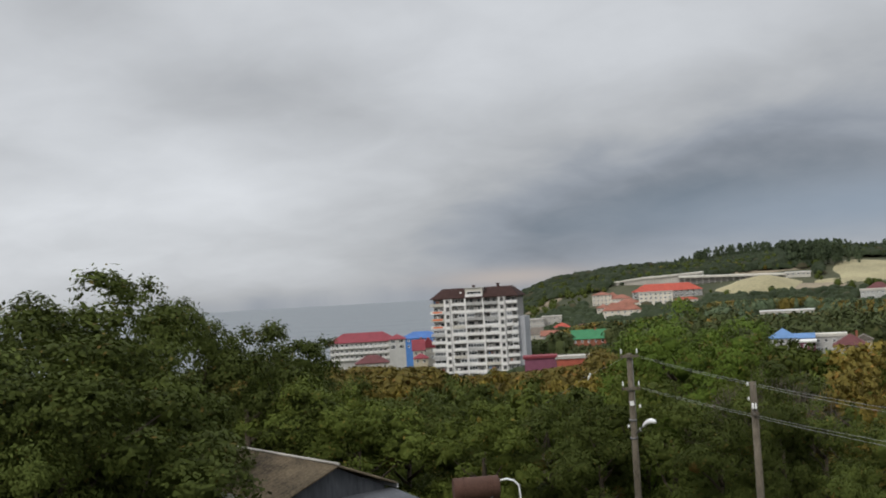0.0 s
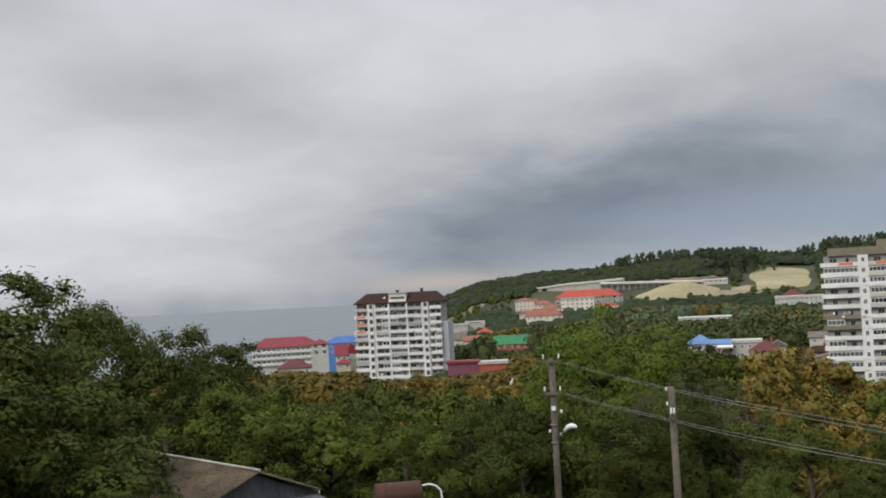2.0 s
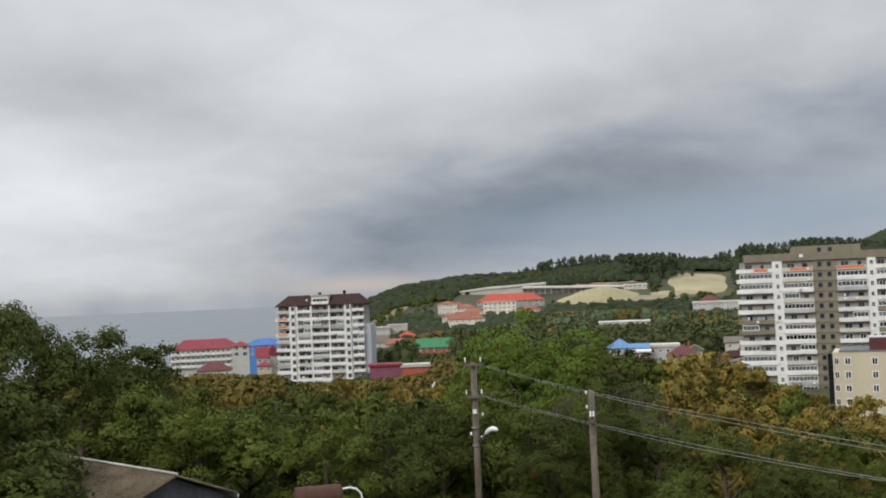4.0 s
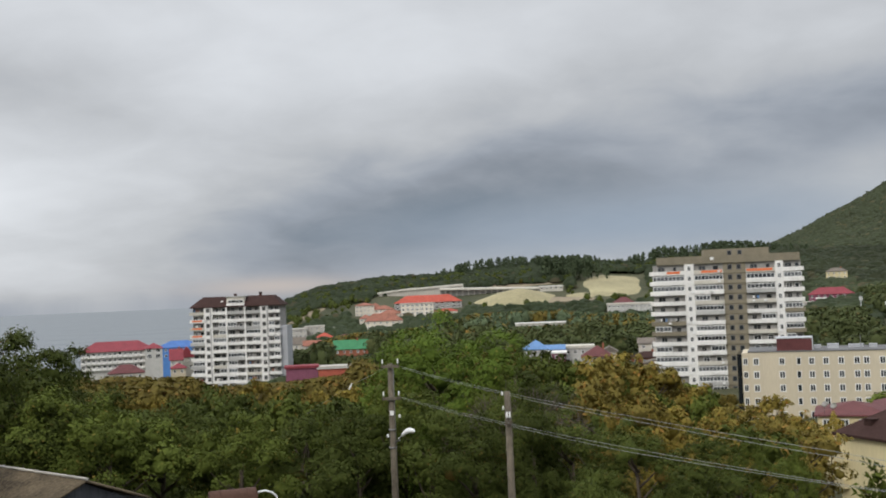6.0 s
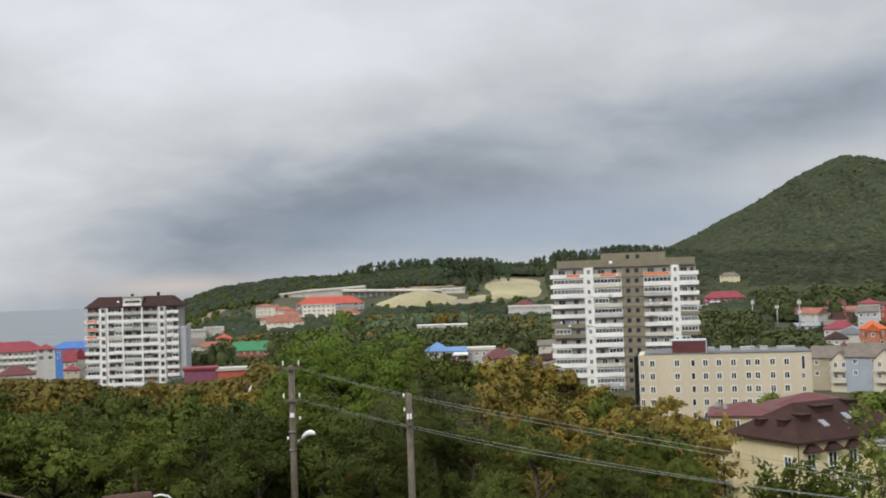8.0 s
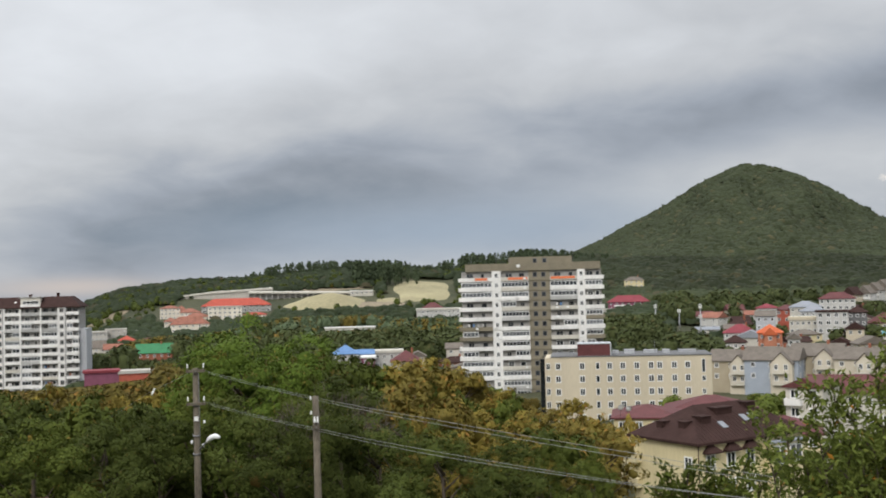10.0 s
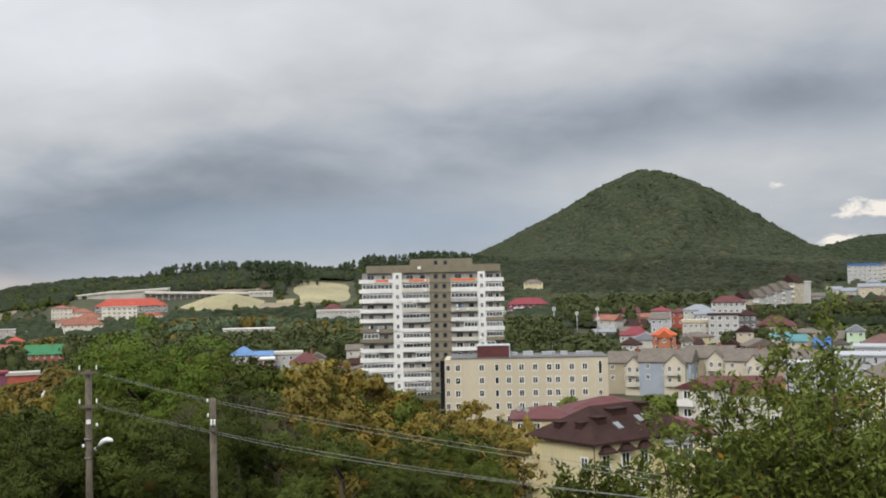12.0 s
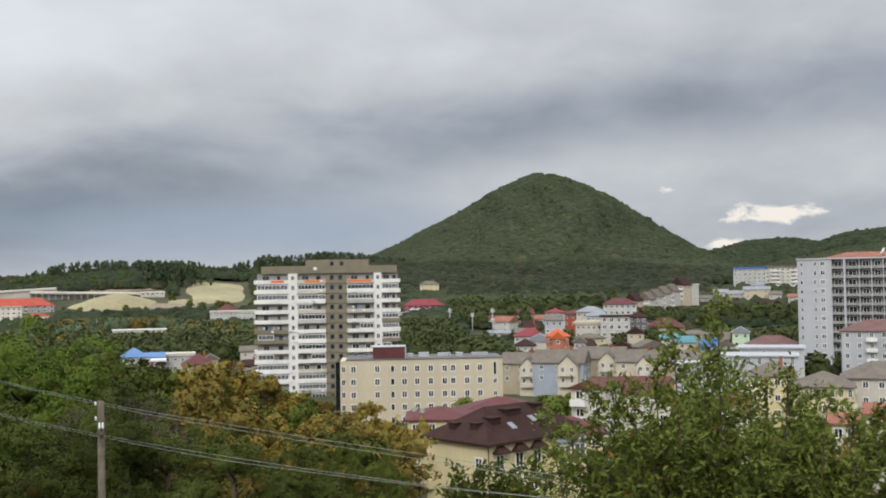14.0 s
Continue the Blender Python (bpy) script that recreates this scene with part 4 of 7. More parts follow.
    part("bay_roof", bm, M["pale_roof"], b)
    for y in (10.0,):
        for k in (2.2, 5.2):
            bm = bmesh.new()
            box(bm, -0.9, y - 0.6, ze - k - 1.1, 0, y + 0.9, ze - k)
            part("balcony", bm, M["yellow"], b)
    window(b, 0, 1.6, ze - 3.4, 1.3, 1.7, side="left")
    bm = bmesh.new()
    tube(bm, [(-0.12, -0.12, ze - 0.2), (-0.12, -0.12, 0)], [0.07, 0.07], 6)
    part("downpipe", bm, M["brown_roof"], b)
    SITES.append((*spot(-37, r + 6), 17))


yellow_house()


# ---------------------------------------------------------------- buildings of the shore and the ridge, west to east
house("hotel", 6.07, 2.55, 560, -2.50, -2.03, "long white three-storey hotel with a crimson roof", "white", "crimson_roof", 14, floors=3, cols=14, win=(1.5, 1.5),
      category="hotel", balcony=range(14), over=0.8)
house("hotel_wing", 2.98, 2.12, 553, -2.45, -2.20, "white hotel wing with a tall gabled frame", "white", "crimson_roof", 10, kind="hip", floors=2, cols=2, win=(2.4, 2.2), category="hotel")
house("maroon_annex", 4.75, 3.05, 455, -3.62, -3.22, "low annex with a wide maroon roof", "warm_white", "maroon_roof", 9, floors=1, cols=4)
house("blue_building", 2.36, 0.2, 610, -2.46, -2.14, "blue panelled building with a blue roof", "blue_wall", "blue_roof", 14, floors=2, cols=8, category="building", win=(1.3, 1.3), over=0.3)
house("red_house", 1.75, 1.15, 485, -3.10, -2.55, "white house with a steep red roof", "warm_white", "crimson_roof", 8, kind="gable", floors=2, cols=2, chimney=True)
house("red_house", 1.30, 0.55, 495, -2.98, -2.46, "white house with a steep red roof and tall gable", "warm_white", "crimson_roof", 8, kind="gable", ridge="y", floors=2, cols=2)
house("red_house", 1.72, 1.0, 470, -3.52, -3.28, "small cream house with a red roof", "cream", "crimson_roof", 7, floors=1, cols=2)
house("long_pavilion", -4.05, -5.7, 385, -3.86, -3.74, "long low purple-pink pavilion with a pale roof edge", "pink_wall", "crimson_roof", 8, kind="flat", floors=1, cols=0, category="pavilion")
house("long_pavilion", -5.72, -7.4, 385, -3.96, -3.82, "long low red pavilion with a pale roof edge", "red_wall", "concrete", 8, kind="flat", floors=1, cols=0, category="pavilion")
house("green_roofed_house", -6.57, -8.33, 560, -2.98, -2.52, "brick house with a green sheet roof", "brick", "green_roof", 11, kind="gable", floors=1, cols=5, chimney=True)
house("ruined_block", -4.35, -5.2, 760, -1.86, -1.80, "pale concrete shell of an unfinished building", "concrete", "concrete", 12, kind="flat", floors=2, cols=4, category="building")
house("ruined_block", -5.1, -6.1, 770, -1.74, -1.70, "pale concrete shell with bare window openings", "concrete", "concrete", 12, kind="flat", floors=2, cols=4, category="building")
house("ruined_block", -6.0, -6.6, 760, -1.88, -1.84, "low pale concrete building", "concrete", "concrete", 10, kind="flat", floors=1, cols=3, category="building")
house("red_cottage", -5.7, -6.5, 700, -2.30, -2.08, "small house with a red roof among trees", "warm_white", "red_roof", 9, floors=1, cols=3)
house("brown_cottage", -4.2, -5.1, 640, -2.62, -2.25, "pale house with a brown gabled roof", "warm_white", "grey_roof", 9, kind="gable", floors=2, cols=3)
house("brown_cottage", -5.0, -5.9, 630, -2.72, -2.45, "pale house with a brown roof", "warm_white", "terracotta", 9, kind="gable", floors=2, cols=3)

# the resort on the slope
house("resort_wing", -7.75, -8.75, 860, -0.74, -0.60, "white resort wing with a terracotta roof", "resort_cream", "terracotta", 14, floors=4, cols=5, category="hotel")
house("resort_wing", -8.35, -9.25, 868, -0.98, -0.62, "pale resort wing with a sloping red roof", "resort_cream", "terracotta", 14, floors=3, cols=5, category="hotel")
house("resort_wing", -8.24, -10.2, 768, -1.58, -1.19, "pale lower resort wing with a terracotta roof", "resort_cream", "terracotta", 12, floors=3, cols=6, category="hotel")
house("resort_wing", -9.0, -10.2, 845, -1.22, -1.02, "cream resort wing with a terracotta roof", "resort_cream", "terracotta", 12, floors=3, cols=6, category="hotel")
house("resort_wing", -8.75, -9.75, 852, -0.98, -0.78, "cream resort wing with a terracotta roof beside a hall", "resort_cream", "terracotta", 12, floors=3, cols=5, category="hotel", balcony=(1, 3))
house("resort_wing", -7.95, -8.6, 800, -1.42, -1.22, "small cream resort pavilion with a terracotta roof", "resort_cream", "terracotta", 9, floors=2, cols=3, category="hotel")
# hall wall in shade grey: the dark under its eaves is painted on
house("resort_hall", -9.80, -13.35, 885, -0.70, -0.33, "long resort hall with a bright red hipped roof", "shade_wall", "red_roof", 20, floors=2, cols=12, win=(2.6, 1.9), category="hotel")
house("resort_block", -10.13, -11.85, 838, -0.76, -0.72, "white flat-roofed resort block with balconies", "resort_cream", "concrete", 12, kind="flat", floors=4, cols=7, category="hotel", win=(1.9, 1.5))
house("resort_annex", -11.9, -13.1, 850, -1.20, -1.08, "low annex with a red roof beside the resort", "resort_cream", "red_roof", 10, floors=1, cols=4, category="hotel")


def colonnade(az0, az1, r0, r1, el0, el1, label, wall_y=4.0):
    """A long white-roofed gallery on posts that follows the slope."""
    x0, y0 = spot(az0, r0)
    x1, y1 = spot(az1, r1)
    z0, z1 = height(el0, r0), height(el1, r1)
    L = math.hypot(x1 - x0, y1 - y0)
    b = base("hillside_gallery", pose(x0, y0, z0 - 8, 0, 0, math.degrees(math.atan2(y1 - y0, x1 - x0))), label, "gallery")
    dz = z1 - z0
    bm = bmesh.new()
    solid(bm, [(0, -1, 7.0), (L, -1, 7.0 + dz), (L, 7, 7.4 + dz), (0, 7, 7.4), (0, -1, 8.4), (L, -1, 8.4 + dz), (L, 7, 8.9 + dz), (0, 7, 8.9)],
          [(3, 2, 1, 0), (4, 5, 6, 7), (0, 1, 5, 4), (1, 2, 6, 5), (2, 3, 7, 6), (3, 0, 4, 7)])
    part("roof_slab", bm, M["warm_white"], b)
    bm = bmesh.new()
    solid(bm, [(0, wall_y, 0), (L, wall_y, dz), (L, 7, dz), (0, 7, 0), (0, wall_y, 7), (L, wall_y, 7 + dz), (L, 7, 7 + dz), (0, 7, 7)],
          [(3, 2, 1, 0), (4, 5, 6, 7), (0, 1, 5, 4), (1, 2, 6, 5), (2, 3, 7, 6), (3, 0, 4, 7)])
    # a set-back wall takes shade grey, painting the gloom under the slab
    part("back_wall", bm, M["shade_wall" if wall_y > 1 else "concrete"], b)
    n = int(L / 5)
    me = mesh_of("post", box(bmesh.new(), -0.3, -0.3, 0, 0.3, 0.3, 7.2), M["concrete"])
    for i in range(n + 1):
        put("post", me, b, Matrix.Translation((L * i / n, 0, dz * i / n)))


colonnade(-10.6, -13.4, 985, 975, 0.0, 0.14, "white terrace wall stepping up the hillside", 0.2)
colonnade(-8.8, -10.8, 1000, 985, -0.14, 0.04, "white terrace wall low on the hillside", 0.2)
colonnade(-12.2, -18.3, 965, 955, -0.04, -0.20, "long white-roofed gallery on posts along the hillside")
house("gallery_end", -17.45, -18.65, 950, -0.14, -0.09, "white flat-roofed end building of a gallery", "warm_white", "white", 9, kind="flat", floors=1, cols=5, category="building", win=(2.2, 1.6))
house("white_school", -20.9, -23.2, 800, -1.22, -1.14, "long white flat-roofed building", "white", "warm_white", 12, kind="flat", floors=2, cols=10, category="building", win=(1.7, 1.4))
house("red_domed_hall", -21.2, -22.3, 812, -1.12, -0.83, "hall with a dark red hipped roof", "warm_white", "maroon_roof", 12, floors=1, cols=3, category="hall")
house("low_greenhouse", -16.1, -18.7, 694, -2.04, -1.98, "low white roof among the trees", "warm_white", "white", 6, kind="flat", floors=1, cols=14, category="shed", win=(1.6, 1.0))
house("hill_cottage", -18.7, -19.7, 905, -0.98, -0.86, "grey flat hut on the slope", "concrete", "concrete", 8, kind="flat", floors=1, cols=4, category="hut")
for a, e, rr in ((-14.6, 0.66, 1115), (-15.3, 0.72, 1118), (-15.9, 0.70, 1118), (-13.8, 0.6, 1112), (-17.2, 0.62, 1110), (-18.1, 0.55, 1105)):
    house("ridge_cottage", a, a - 0.36, rr, e - 0.12, e, "small pale cottage among the ridge trees", "white", "pale_roof", 6, kind="gable", floors=1, cols=2, group="ridge cottages")

# blue pyramid roof and neighbours in the valley
house("blue_pavilion", -16.5, -17.75, 405, -3.38, -2.92, "small pavilion with a blue pyramid roof", "grey_white", "pale_blue_roof", 9, floors=1, cols=3, category="pavilion")
house("blue_pavilion_wing", -17.5, -18.6, 408, -3.42, -3.20, "wing with a pale blue sheet roof", "grey_white", "pale_blue_roof", 8, kind="gable", floors=1, cols=3, category="pavilion")
house("villa", -17.7, -18.65, 396, -3.64, -3.56, "white and maroon two-storey villa", "pink_wall", "white", 9, kind="flat", floors=2, cols=3)
house("villa", -18.6, -20.1, 415, -3.40, -3.26, "long white flat-roofed villa", "white", "warm_white", 9, kind="flat", floors=2, cols=4)
house("brown_villa", -19.5, -21.05, 398, -3.86, -3.32, "villa with a maroon hipped roof", "grey_white", "maroon_roof", 11, floors=1, cols=4, chimney=True)
house("villa", -20.5, -21.3, 420, -3.62, -3.36, "cream cottage among the trees", "cream", "grey_roof", 8, kind="gable", ridge="y", floors=1, cols=2)
house("cottage", -22.4, -23.4, 430, -3.25, -2.98, "pale cottage half hidden by trees", "warm_white", "grey_roof", 8, kind="gable", floors=1, cols=2)

# foothill houses inland
house("red_guesthouse", -30.9, -33.0, 720, -1.05, -0.72, "crimson-roofed guesthouse on the wooded slope", "pink_wall", "crimson_roof", 12, floors=2, cols=7, over=0.8, balcony=(1, 2, 3))
house("white_annex", -30.4, -31.5, 705, -1.46, -1.40, "low white annex on the slope", "white", "warm_white", 8, kind="flat", floors=1, cols=3, category="annex")
house("yellow_villa", -31.75, -32.75, 850, 0.06, 0.24, "yellow villa with a grey hipped roof", "yellow", "grey_roof", 9, floors=2, cols=4, chimney=True)
house("long_shed", -32.2, -33.9, 560, -2.50, -2.44, "long low white shed among trees", "white", "warm_white", 8, kind="flat", floors=1, cols=6, category="shed")
house("long_shed", -35.3, -36.5, 520, -2.56, -2.42, "low shed with a pale roof", "warm_white", "pale_roof", 8, kind="gable", floors=1, cols=4, category="shed")
house("red_villa", -36.66, -38.25, 440, -2.74, -2.33, "white villa with a crimson roof", "white", "crimson_roof", 10, floors=2, cols=5, chimney=True)
house("white_cottage", -36.7, -37.75, 405, -3.22, -2.88, "white cottage with a brown roof and balcony", "white", "brown_roof", 8, floors=2, cols=3, balcony=(1,))
house("green_block", -38.25, -39.2, 440, -1.92, -1.66, "grey-green tall house with a gabled roof", "grey", "grey_roof", 10, kind="gable", floors=3, cols=3)
house("orange_house", -38.33, -39.5, 392, -2.76, -2.36, "narrow brick house with a bright orange roof", "orange_brick", "orange_roof", 9, floors=3, cols=3, win=(0.9, 1.3))
house("orange_gable", -38.62, -39.22, 389.4, -2.86, -2.50, "orange-roofed gable front of a brick house", "orange_brick", "orange_roof", 2.4, kind="gable", ridge="y", floors=1, cols=1)
house("red_terrace", -38.3, -39.3, 500, -1.52, -1.30, "house with a crimson roof on the slope", "white", "crimson_roof", 9, floors=2, cols=3)
house("red_terrace", -39.2, -40.3, 505, -1.62, -1.38, "red brick house on the slope", "red_wall", "maroon_roof", 9, floors=2, cols=3)
house("blue_roofed_villa", -39.9, -41.4, 500, -1.50, -1.22, "pale villa with a light blue-grey roof", "warm_white", "pale_roof", 10, floors=2, cols=5)
house("round_villa", -40.4, -41.6, 480, -1.72, -1.40, "pale villa with a grey hipped roof and wide windows", "lightgrey", "pale_roof", 10, floors=2, cols=5, win=(1.8, 1.4))
house("cream_villa", -39.85, -41.2, 462, -2.15, -2.00, "cream flat-roofed villa on the slope", "warm_white", "cream", 8, kind="flat", floors=2, cols=5)
house("white_shell", -41.15, -42.65, 452, -1.78, -1.70, "white unfinished house on open concrete floors", "white", "brown_roof", 9, kind="flat", floors=3, cols=4, win=(1.6, 1.7))
house("dark_villa", -42.6, -43.5, 460, -1.80, -1.52, "dark brown timber-clad villa", "darkgrey", "brown_roof", 10, floors=2, cols=3)
house("arched_villa", -41.3, -43.0, 545, -1.12, -0.80, "long villa with a maroon roof and white front", "white", "maroon_roof", 10, floors=2, cols=6, win=(1.6, 1.6))
for i, (a, e) in enumerate(((-42.35, -0.56), (-43.05, -0.50), (-43.45, -0.36), (-43.85, -0.22), (-44.3, -0.10), (-44.75, 0.22))):
    house("townhouse", a, a - 0.64, 640 + 8 * i, e - 0.40, e, ("cream" if i in (0, 5) else "white") + " steep-gabled townhouse in a stepped hillside row", "cream" if i in (0, 5) else "white", "brown_roof" if i in (0, 5) else "grey_roof", 12,
          kind="gable", ridge="y", turn=-24, floors=3, cols=2, side_cols=3, group="stepped townhouses", balcony=(0, 1))
house("white_cube", -45.4, -46.15, 690, -0.18, -0.14, "plain white block at the end of a row", "white", "white", 9, kind="flat", floors=1, cols=1)
house("hillside_cottage", -42.5, -43.35, 425, -2.62, -2.30, "small gabled cottage on the slope", "cream", "brown_roof", 8, kind="gable", ridge="y", floors=1, cols=2)
house("arched_cottage", -39.75, -40.35, 370, -3.08, -2.80, "white cottage with an arched gable", "white", "grey_roof", 7, kind="gable", ridge="y", floors=1, cols=2)
house("maroon_villa", -43.5, -45.4, 470, -2.35, -1.85, "wide cream villa with a maroon hipped roof", "cream", "maroon_roof", 12, floors=1, cols=6)
house("yellow_cottage", -45.1, -46.7, 440, -2.70, -2.50, "yellow flat house on the slope", "yellow", "grey_roof", 9, floors=1, cols=4)
house("turquoise_house", -45.0, -45.9, 395, -3.12, -2.80, "small house with a turquoise roof", "cream", "turquoise_roof", 8, kind="gable", floors=1, cols=2)
house("turquoise_house", -44.2, -45.0, 420, -2.90, -2.66, "low house with a turquoise roof", "warm_white", "turquoise_roof", 8, kind="gable", floors=1, cols=2)
house("blue_house", -46.2, -47.0, 385, -3.32, -2.92, "house with a bright blue roof and walls", "blue_wall", "blue_roof", 8, kind="gable", floors=1, cols=2)
house("mint_house", -47.75, -48.6, 420, -2.62, -2.34, "small mint-green gabled house", "mint_wall", "pale_roof", 8, kind="gable", ridge="y", floors=2, cols=2)
house("pink_roofed_house", -48.4, -51.0, 395, -3.25, -2.80, "wide house with a dusty red hipped roof", "warm_white", "dusty_roof", 12, floors=1, cols=6)
house("pink_roofed_house", -48.1, -49.3, 360, -3.48, -3.22, "low house with a pinkish roof", "pink_wall", "dusty_roof", 9, floors=1, cols=3)
house("apartment_block", -47.88, -49.5, 900, 0.58, 0.68, "grey-white apartment block with a blue roof strip", "grey_white", "blue_roof", 14, kind="flat", floors=6, cols=7, category="apartment building", win=(2.0, 1.5))
house("apartment_block", -49.45, -51.6, 905, 0.62, 0.72, "pale apartment block with balconies", "warm_white", "grey_roof", 14, kind="flat", floors=6, cols=9, category="apartment building", balcony=(1, 2, 5, 6), win=(2.0, 1.5))
for i, (a, w, e, c, rf) in enumerate(((-46.9, 0.7, -0.42, "warm_white", "pale_roof"), (-47.6, 0.8, -0.50, "white", "pale_roof"), (-48.35, 1.3, -0.30, "cream", "pale_roof"), (-49.6, 0.6, -0.55, "white", "grey_roof"),
                                      (-49.2, 0.8, -0.98, "red_wall", "maroon_roof"), (-48.5, 0.3, -1.05, "white", "pale_roof"), (-50.5, 0.7, -0.7, "warm_white", "terracotta"), (-46.2, 0.6, -0.72, "grey_white", "grey_roof"))):
    house("slope_house", a, a - w, 760 - 8 * i, e - 0.16, e, {"red_wall": "red house", "cream": "cream house", "white": "white house"}.get(c, "pale house") + " among trees below the apartment block", c, rf, 9, kind="gable", floors=2, cols=3, group="houses on the wooded slope")


# small houses crowded on the slope
def crowd(az0, az1, r0, r1, count, seed, group):
    rnd = random.Random(seed)
    kinds = [("warm_white", "brown_roof", "white house with a brown roof"), ("cream", "maroon_roof", "cream house with a maroon roof"), ("grey_white", "grey_roof", "greyish house with a taupe roof"),
             ("white", "terracotta", "white house with a terracotta roof"), ("beige", "grey_roof", "beige house with a taupe roof"), ("warm_white", "pale_roof", "white house with a pale metal roof"),
             ("brick", "brown_roof", "brick house with a brown roof"), ("yellow", "grey_roof", "yellow house with a taupe roof")]
    made = 0
    for _ in range(count * 12):
        if made == count:
            return
        a, r = rnd.uniform(az1, az0), rnd.uniform(r0, r1)
        x, y = spot(a, r)
        if any((x - sx) ** 2 + (y - sy) ** 2 < (sr + 3) ** 2 for sx, sy, sr in SITES):
            continue
        z = float(ground_at(a, r))
        w, hh, rh = rnd.uniform(7, 12), rnd.uniform(3.5, 6.5), rnd.uniform(1.6, 3.0)
        wall, roof, words = rnd.choice(kinds)
        el_e, el_t = (math.degrees(math.atan2(z + q - EYE_Z, r)) for q in (hh, hh + rh))
        half = math.degrees(w / r) / 2
        house("hillside_house", a + half, a - half, r, el_e, el_t, words + " on the wooded slope", wall, roof, rnd.uniform(7, 10), kind=rnd.choice(("gable", "hip")), ridge=rnd.choice(("x", "x", "y")),
              turn=rnd.uniform(-30, 30), floors=2, cols=rnd.choice((2, 3)), side_cols=2, group=group, chimney=rnd.random() < 0.4)
        made += 1


crowd(-35.6, -43.6, 415, 600, 24, 77, "small houses on the slope")
crowd(-43.6, -47.5, 405, 455, 5, 82, "small houses on the slope")
crowd(-46.5, -51.5, 640, 840, 7, 78, "small houses under the apartment block")
crowd(-4.0, -8.0, 610, 720, 4, 79, "small houses under the ridge")
crowd(-20.5, -24.0, 380, 450, 4, 80, "small houses in the valley")


# ---------------------------------------------------------------- row of beige and blue gabled houses
def row_house(az0, az1, r, eave, top, wall, front, turn, label):
    b, hw, h, d = house("row_house", az0, az1, r, eave, top, label, wall, "grey_roof", 11, kind="gable", ridge="x", turn=turn, floors=2, cols=3, group="gabled row houses", chimney=True, side_cols=2)
    # a lower gabled front bay in pale yellow or white with balconies
    w, dd, gh = hw * 0.80, 3.0, (top - eave) * math.pi / 180 * r * 0.86
    bx = hw * 0.45
    bm = bmesh.new()
    box(bm, bx - w / 2, -dd, 0, bx + w / 2, 0, h - 0.8)
    solid(bm, [(bx - w / 2, -dd, h - 0.8), (bx + w / 2, -dd, h - 0.8), (bx, -dd, h - 0.8 + gh), (bx - w / 2, 0, h - 0.8), (bx + w / 2, 0, h - 0.8), (bx, 0, h - 0.8 + gh)],
          [(0, 1, 2), (5, 4, 3), (0, 2, 5, 3), (2, 1, 4, 5), (1, 0, 3, 4)])
    part("front_bay", bm, M[front], b, "pale gabled front bay")
    bm = bmesh.new()
    o = 0.35
    for s in (-1, 1):
        xe = bx + s * (w / 2 + o)
        solid(bm, [(bx, -dd - o, h - 0.72 + gh), (xe, -dd - o, h - 1.05), (xe, 1.5, h - 1.05), (bx, 1.5, h - 0.72 + gh),
                   (bx, -dd - o, h - 0.55 + gh), (xe, -dd - o, h - 0.88), (xe, 1.5, h - 0.88), (bx, 1.5, h - 0.55 + gh)],
              [(3, 2, 1, 0), (4, 5, 6, 7), (0, 1, 5, 4), (1, 2, 6, 5), (2, 3, 7, 6), (3, 0, 4, 7)])
    part("bay_roof", bm, M["grey_roof"], b)
    for f in range(2):
        zf = h - 3.4 - 3.0 * f
        for x in (bx - w * 0.22, bx + w * 0.22):
            window(b, x, -dd, zf + 0.9, 1.1, 1.5)
        bm = bmesh.new()
        box(bm, bx - w * 0.36, -1.2, -0.12, bx + w * 0.36, 0, 0.06)
        box(bm, bx - w * 0.36, -1.2, 0.92, bx + w * 0.36, -1.12, 1.0)
        for i in range(9):
            xx = bx - w * 0.36 + i * w * 0.72 / 8
            box(bm, xx - 0.11, -1.19, 0.06, xx + 0.11, -1.13, 0.92)
        part("balcony", bm, M["warm_white"], b, m=Matrix.Translation((0, -dd, zf)))
        for s in (-1, 1):
            bm = box(bmesh.new(), bx + s * w * 0.36 - 0.09, -1.2, 0.06, bx + s * w * 0.36 + 0.09, -1.02, 2.9)
            part("balcony_post", bm, M["warm_white"], b, m=Matrix.Translation((0, -dd, zf)))


row_house(-35.9, -38.0, 318, -4.15, -3.62, "beige", "bay", -12, "beige gabled row house with a taupe roof and white balconies")
row_house(-37.6, -40.2, 312, -4.12, -3.50, "bluegrey", "bay", -12, "blue-grey gabled row house with white balconies")
row_house(-39.8, -42.2, 320, -3.92, -3.35, "beige", "bay", -12, "beige gabled row house with pale front bay")
row_house(-41.9, -44.0, 312, -4.10, -3.55, "bay", "bay", -12, "cream gabled row house with a taupe roof")
row_house(-43.8, -46.4, 316, -4.05, -3.55, "beige", "cream", -12, "dim beige row house behind a leafy tree")

# maroon-roofed white house beyond the yellow one
house("balcony_house", -39.55, -41.3, 188, -5.45, -5.02, "white gabled house with balconies", "warm_white", "maroon_roof", 9, kind="gable", ridge="y", floors=3, cols=2, win=(1.5, 1.6), balcony=(0,), turn=-20)
house("balcony_house", -40.7, -44.6, 196, -5.75, -4.95, "long white house with a maroon roof", "warm_white", "maroon_roof", 9, kind="gable", ridge="x", floors=2, cols=5)
house("maroon_lodge", -31.0, -34.4, 172, -6.98, -6.50, "low lodge with a broad maroon hipped roof", "yellow", "maroon_roof", 11, floors=1, cols=4)
house("maroon_lodge", -33.6, -38.2, 184, -6.75, -6.05, "lodge with a broad maroon hipped roof", "yellow", "maroon_roof", 13, floors=1, cols=5)
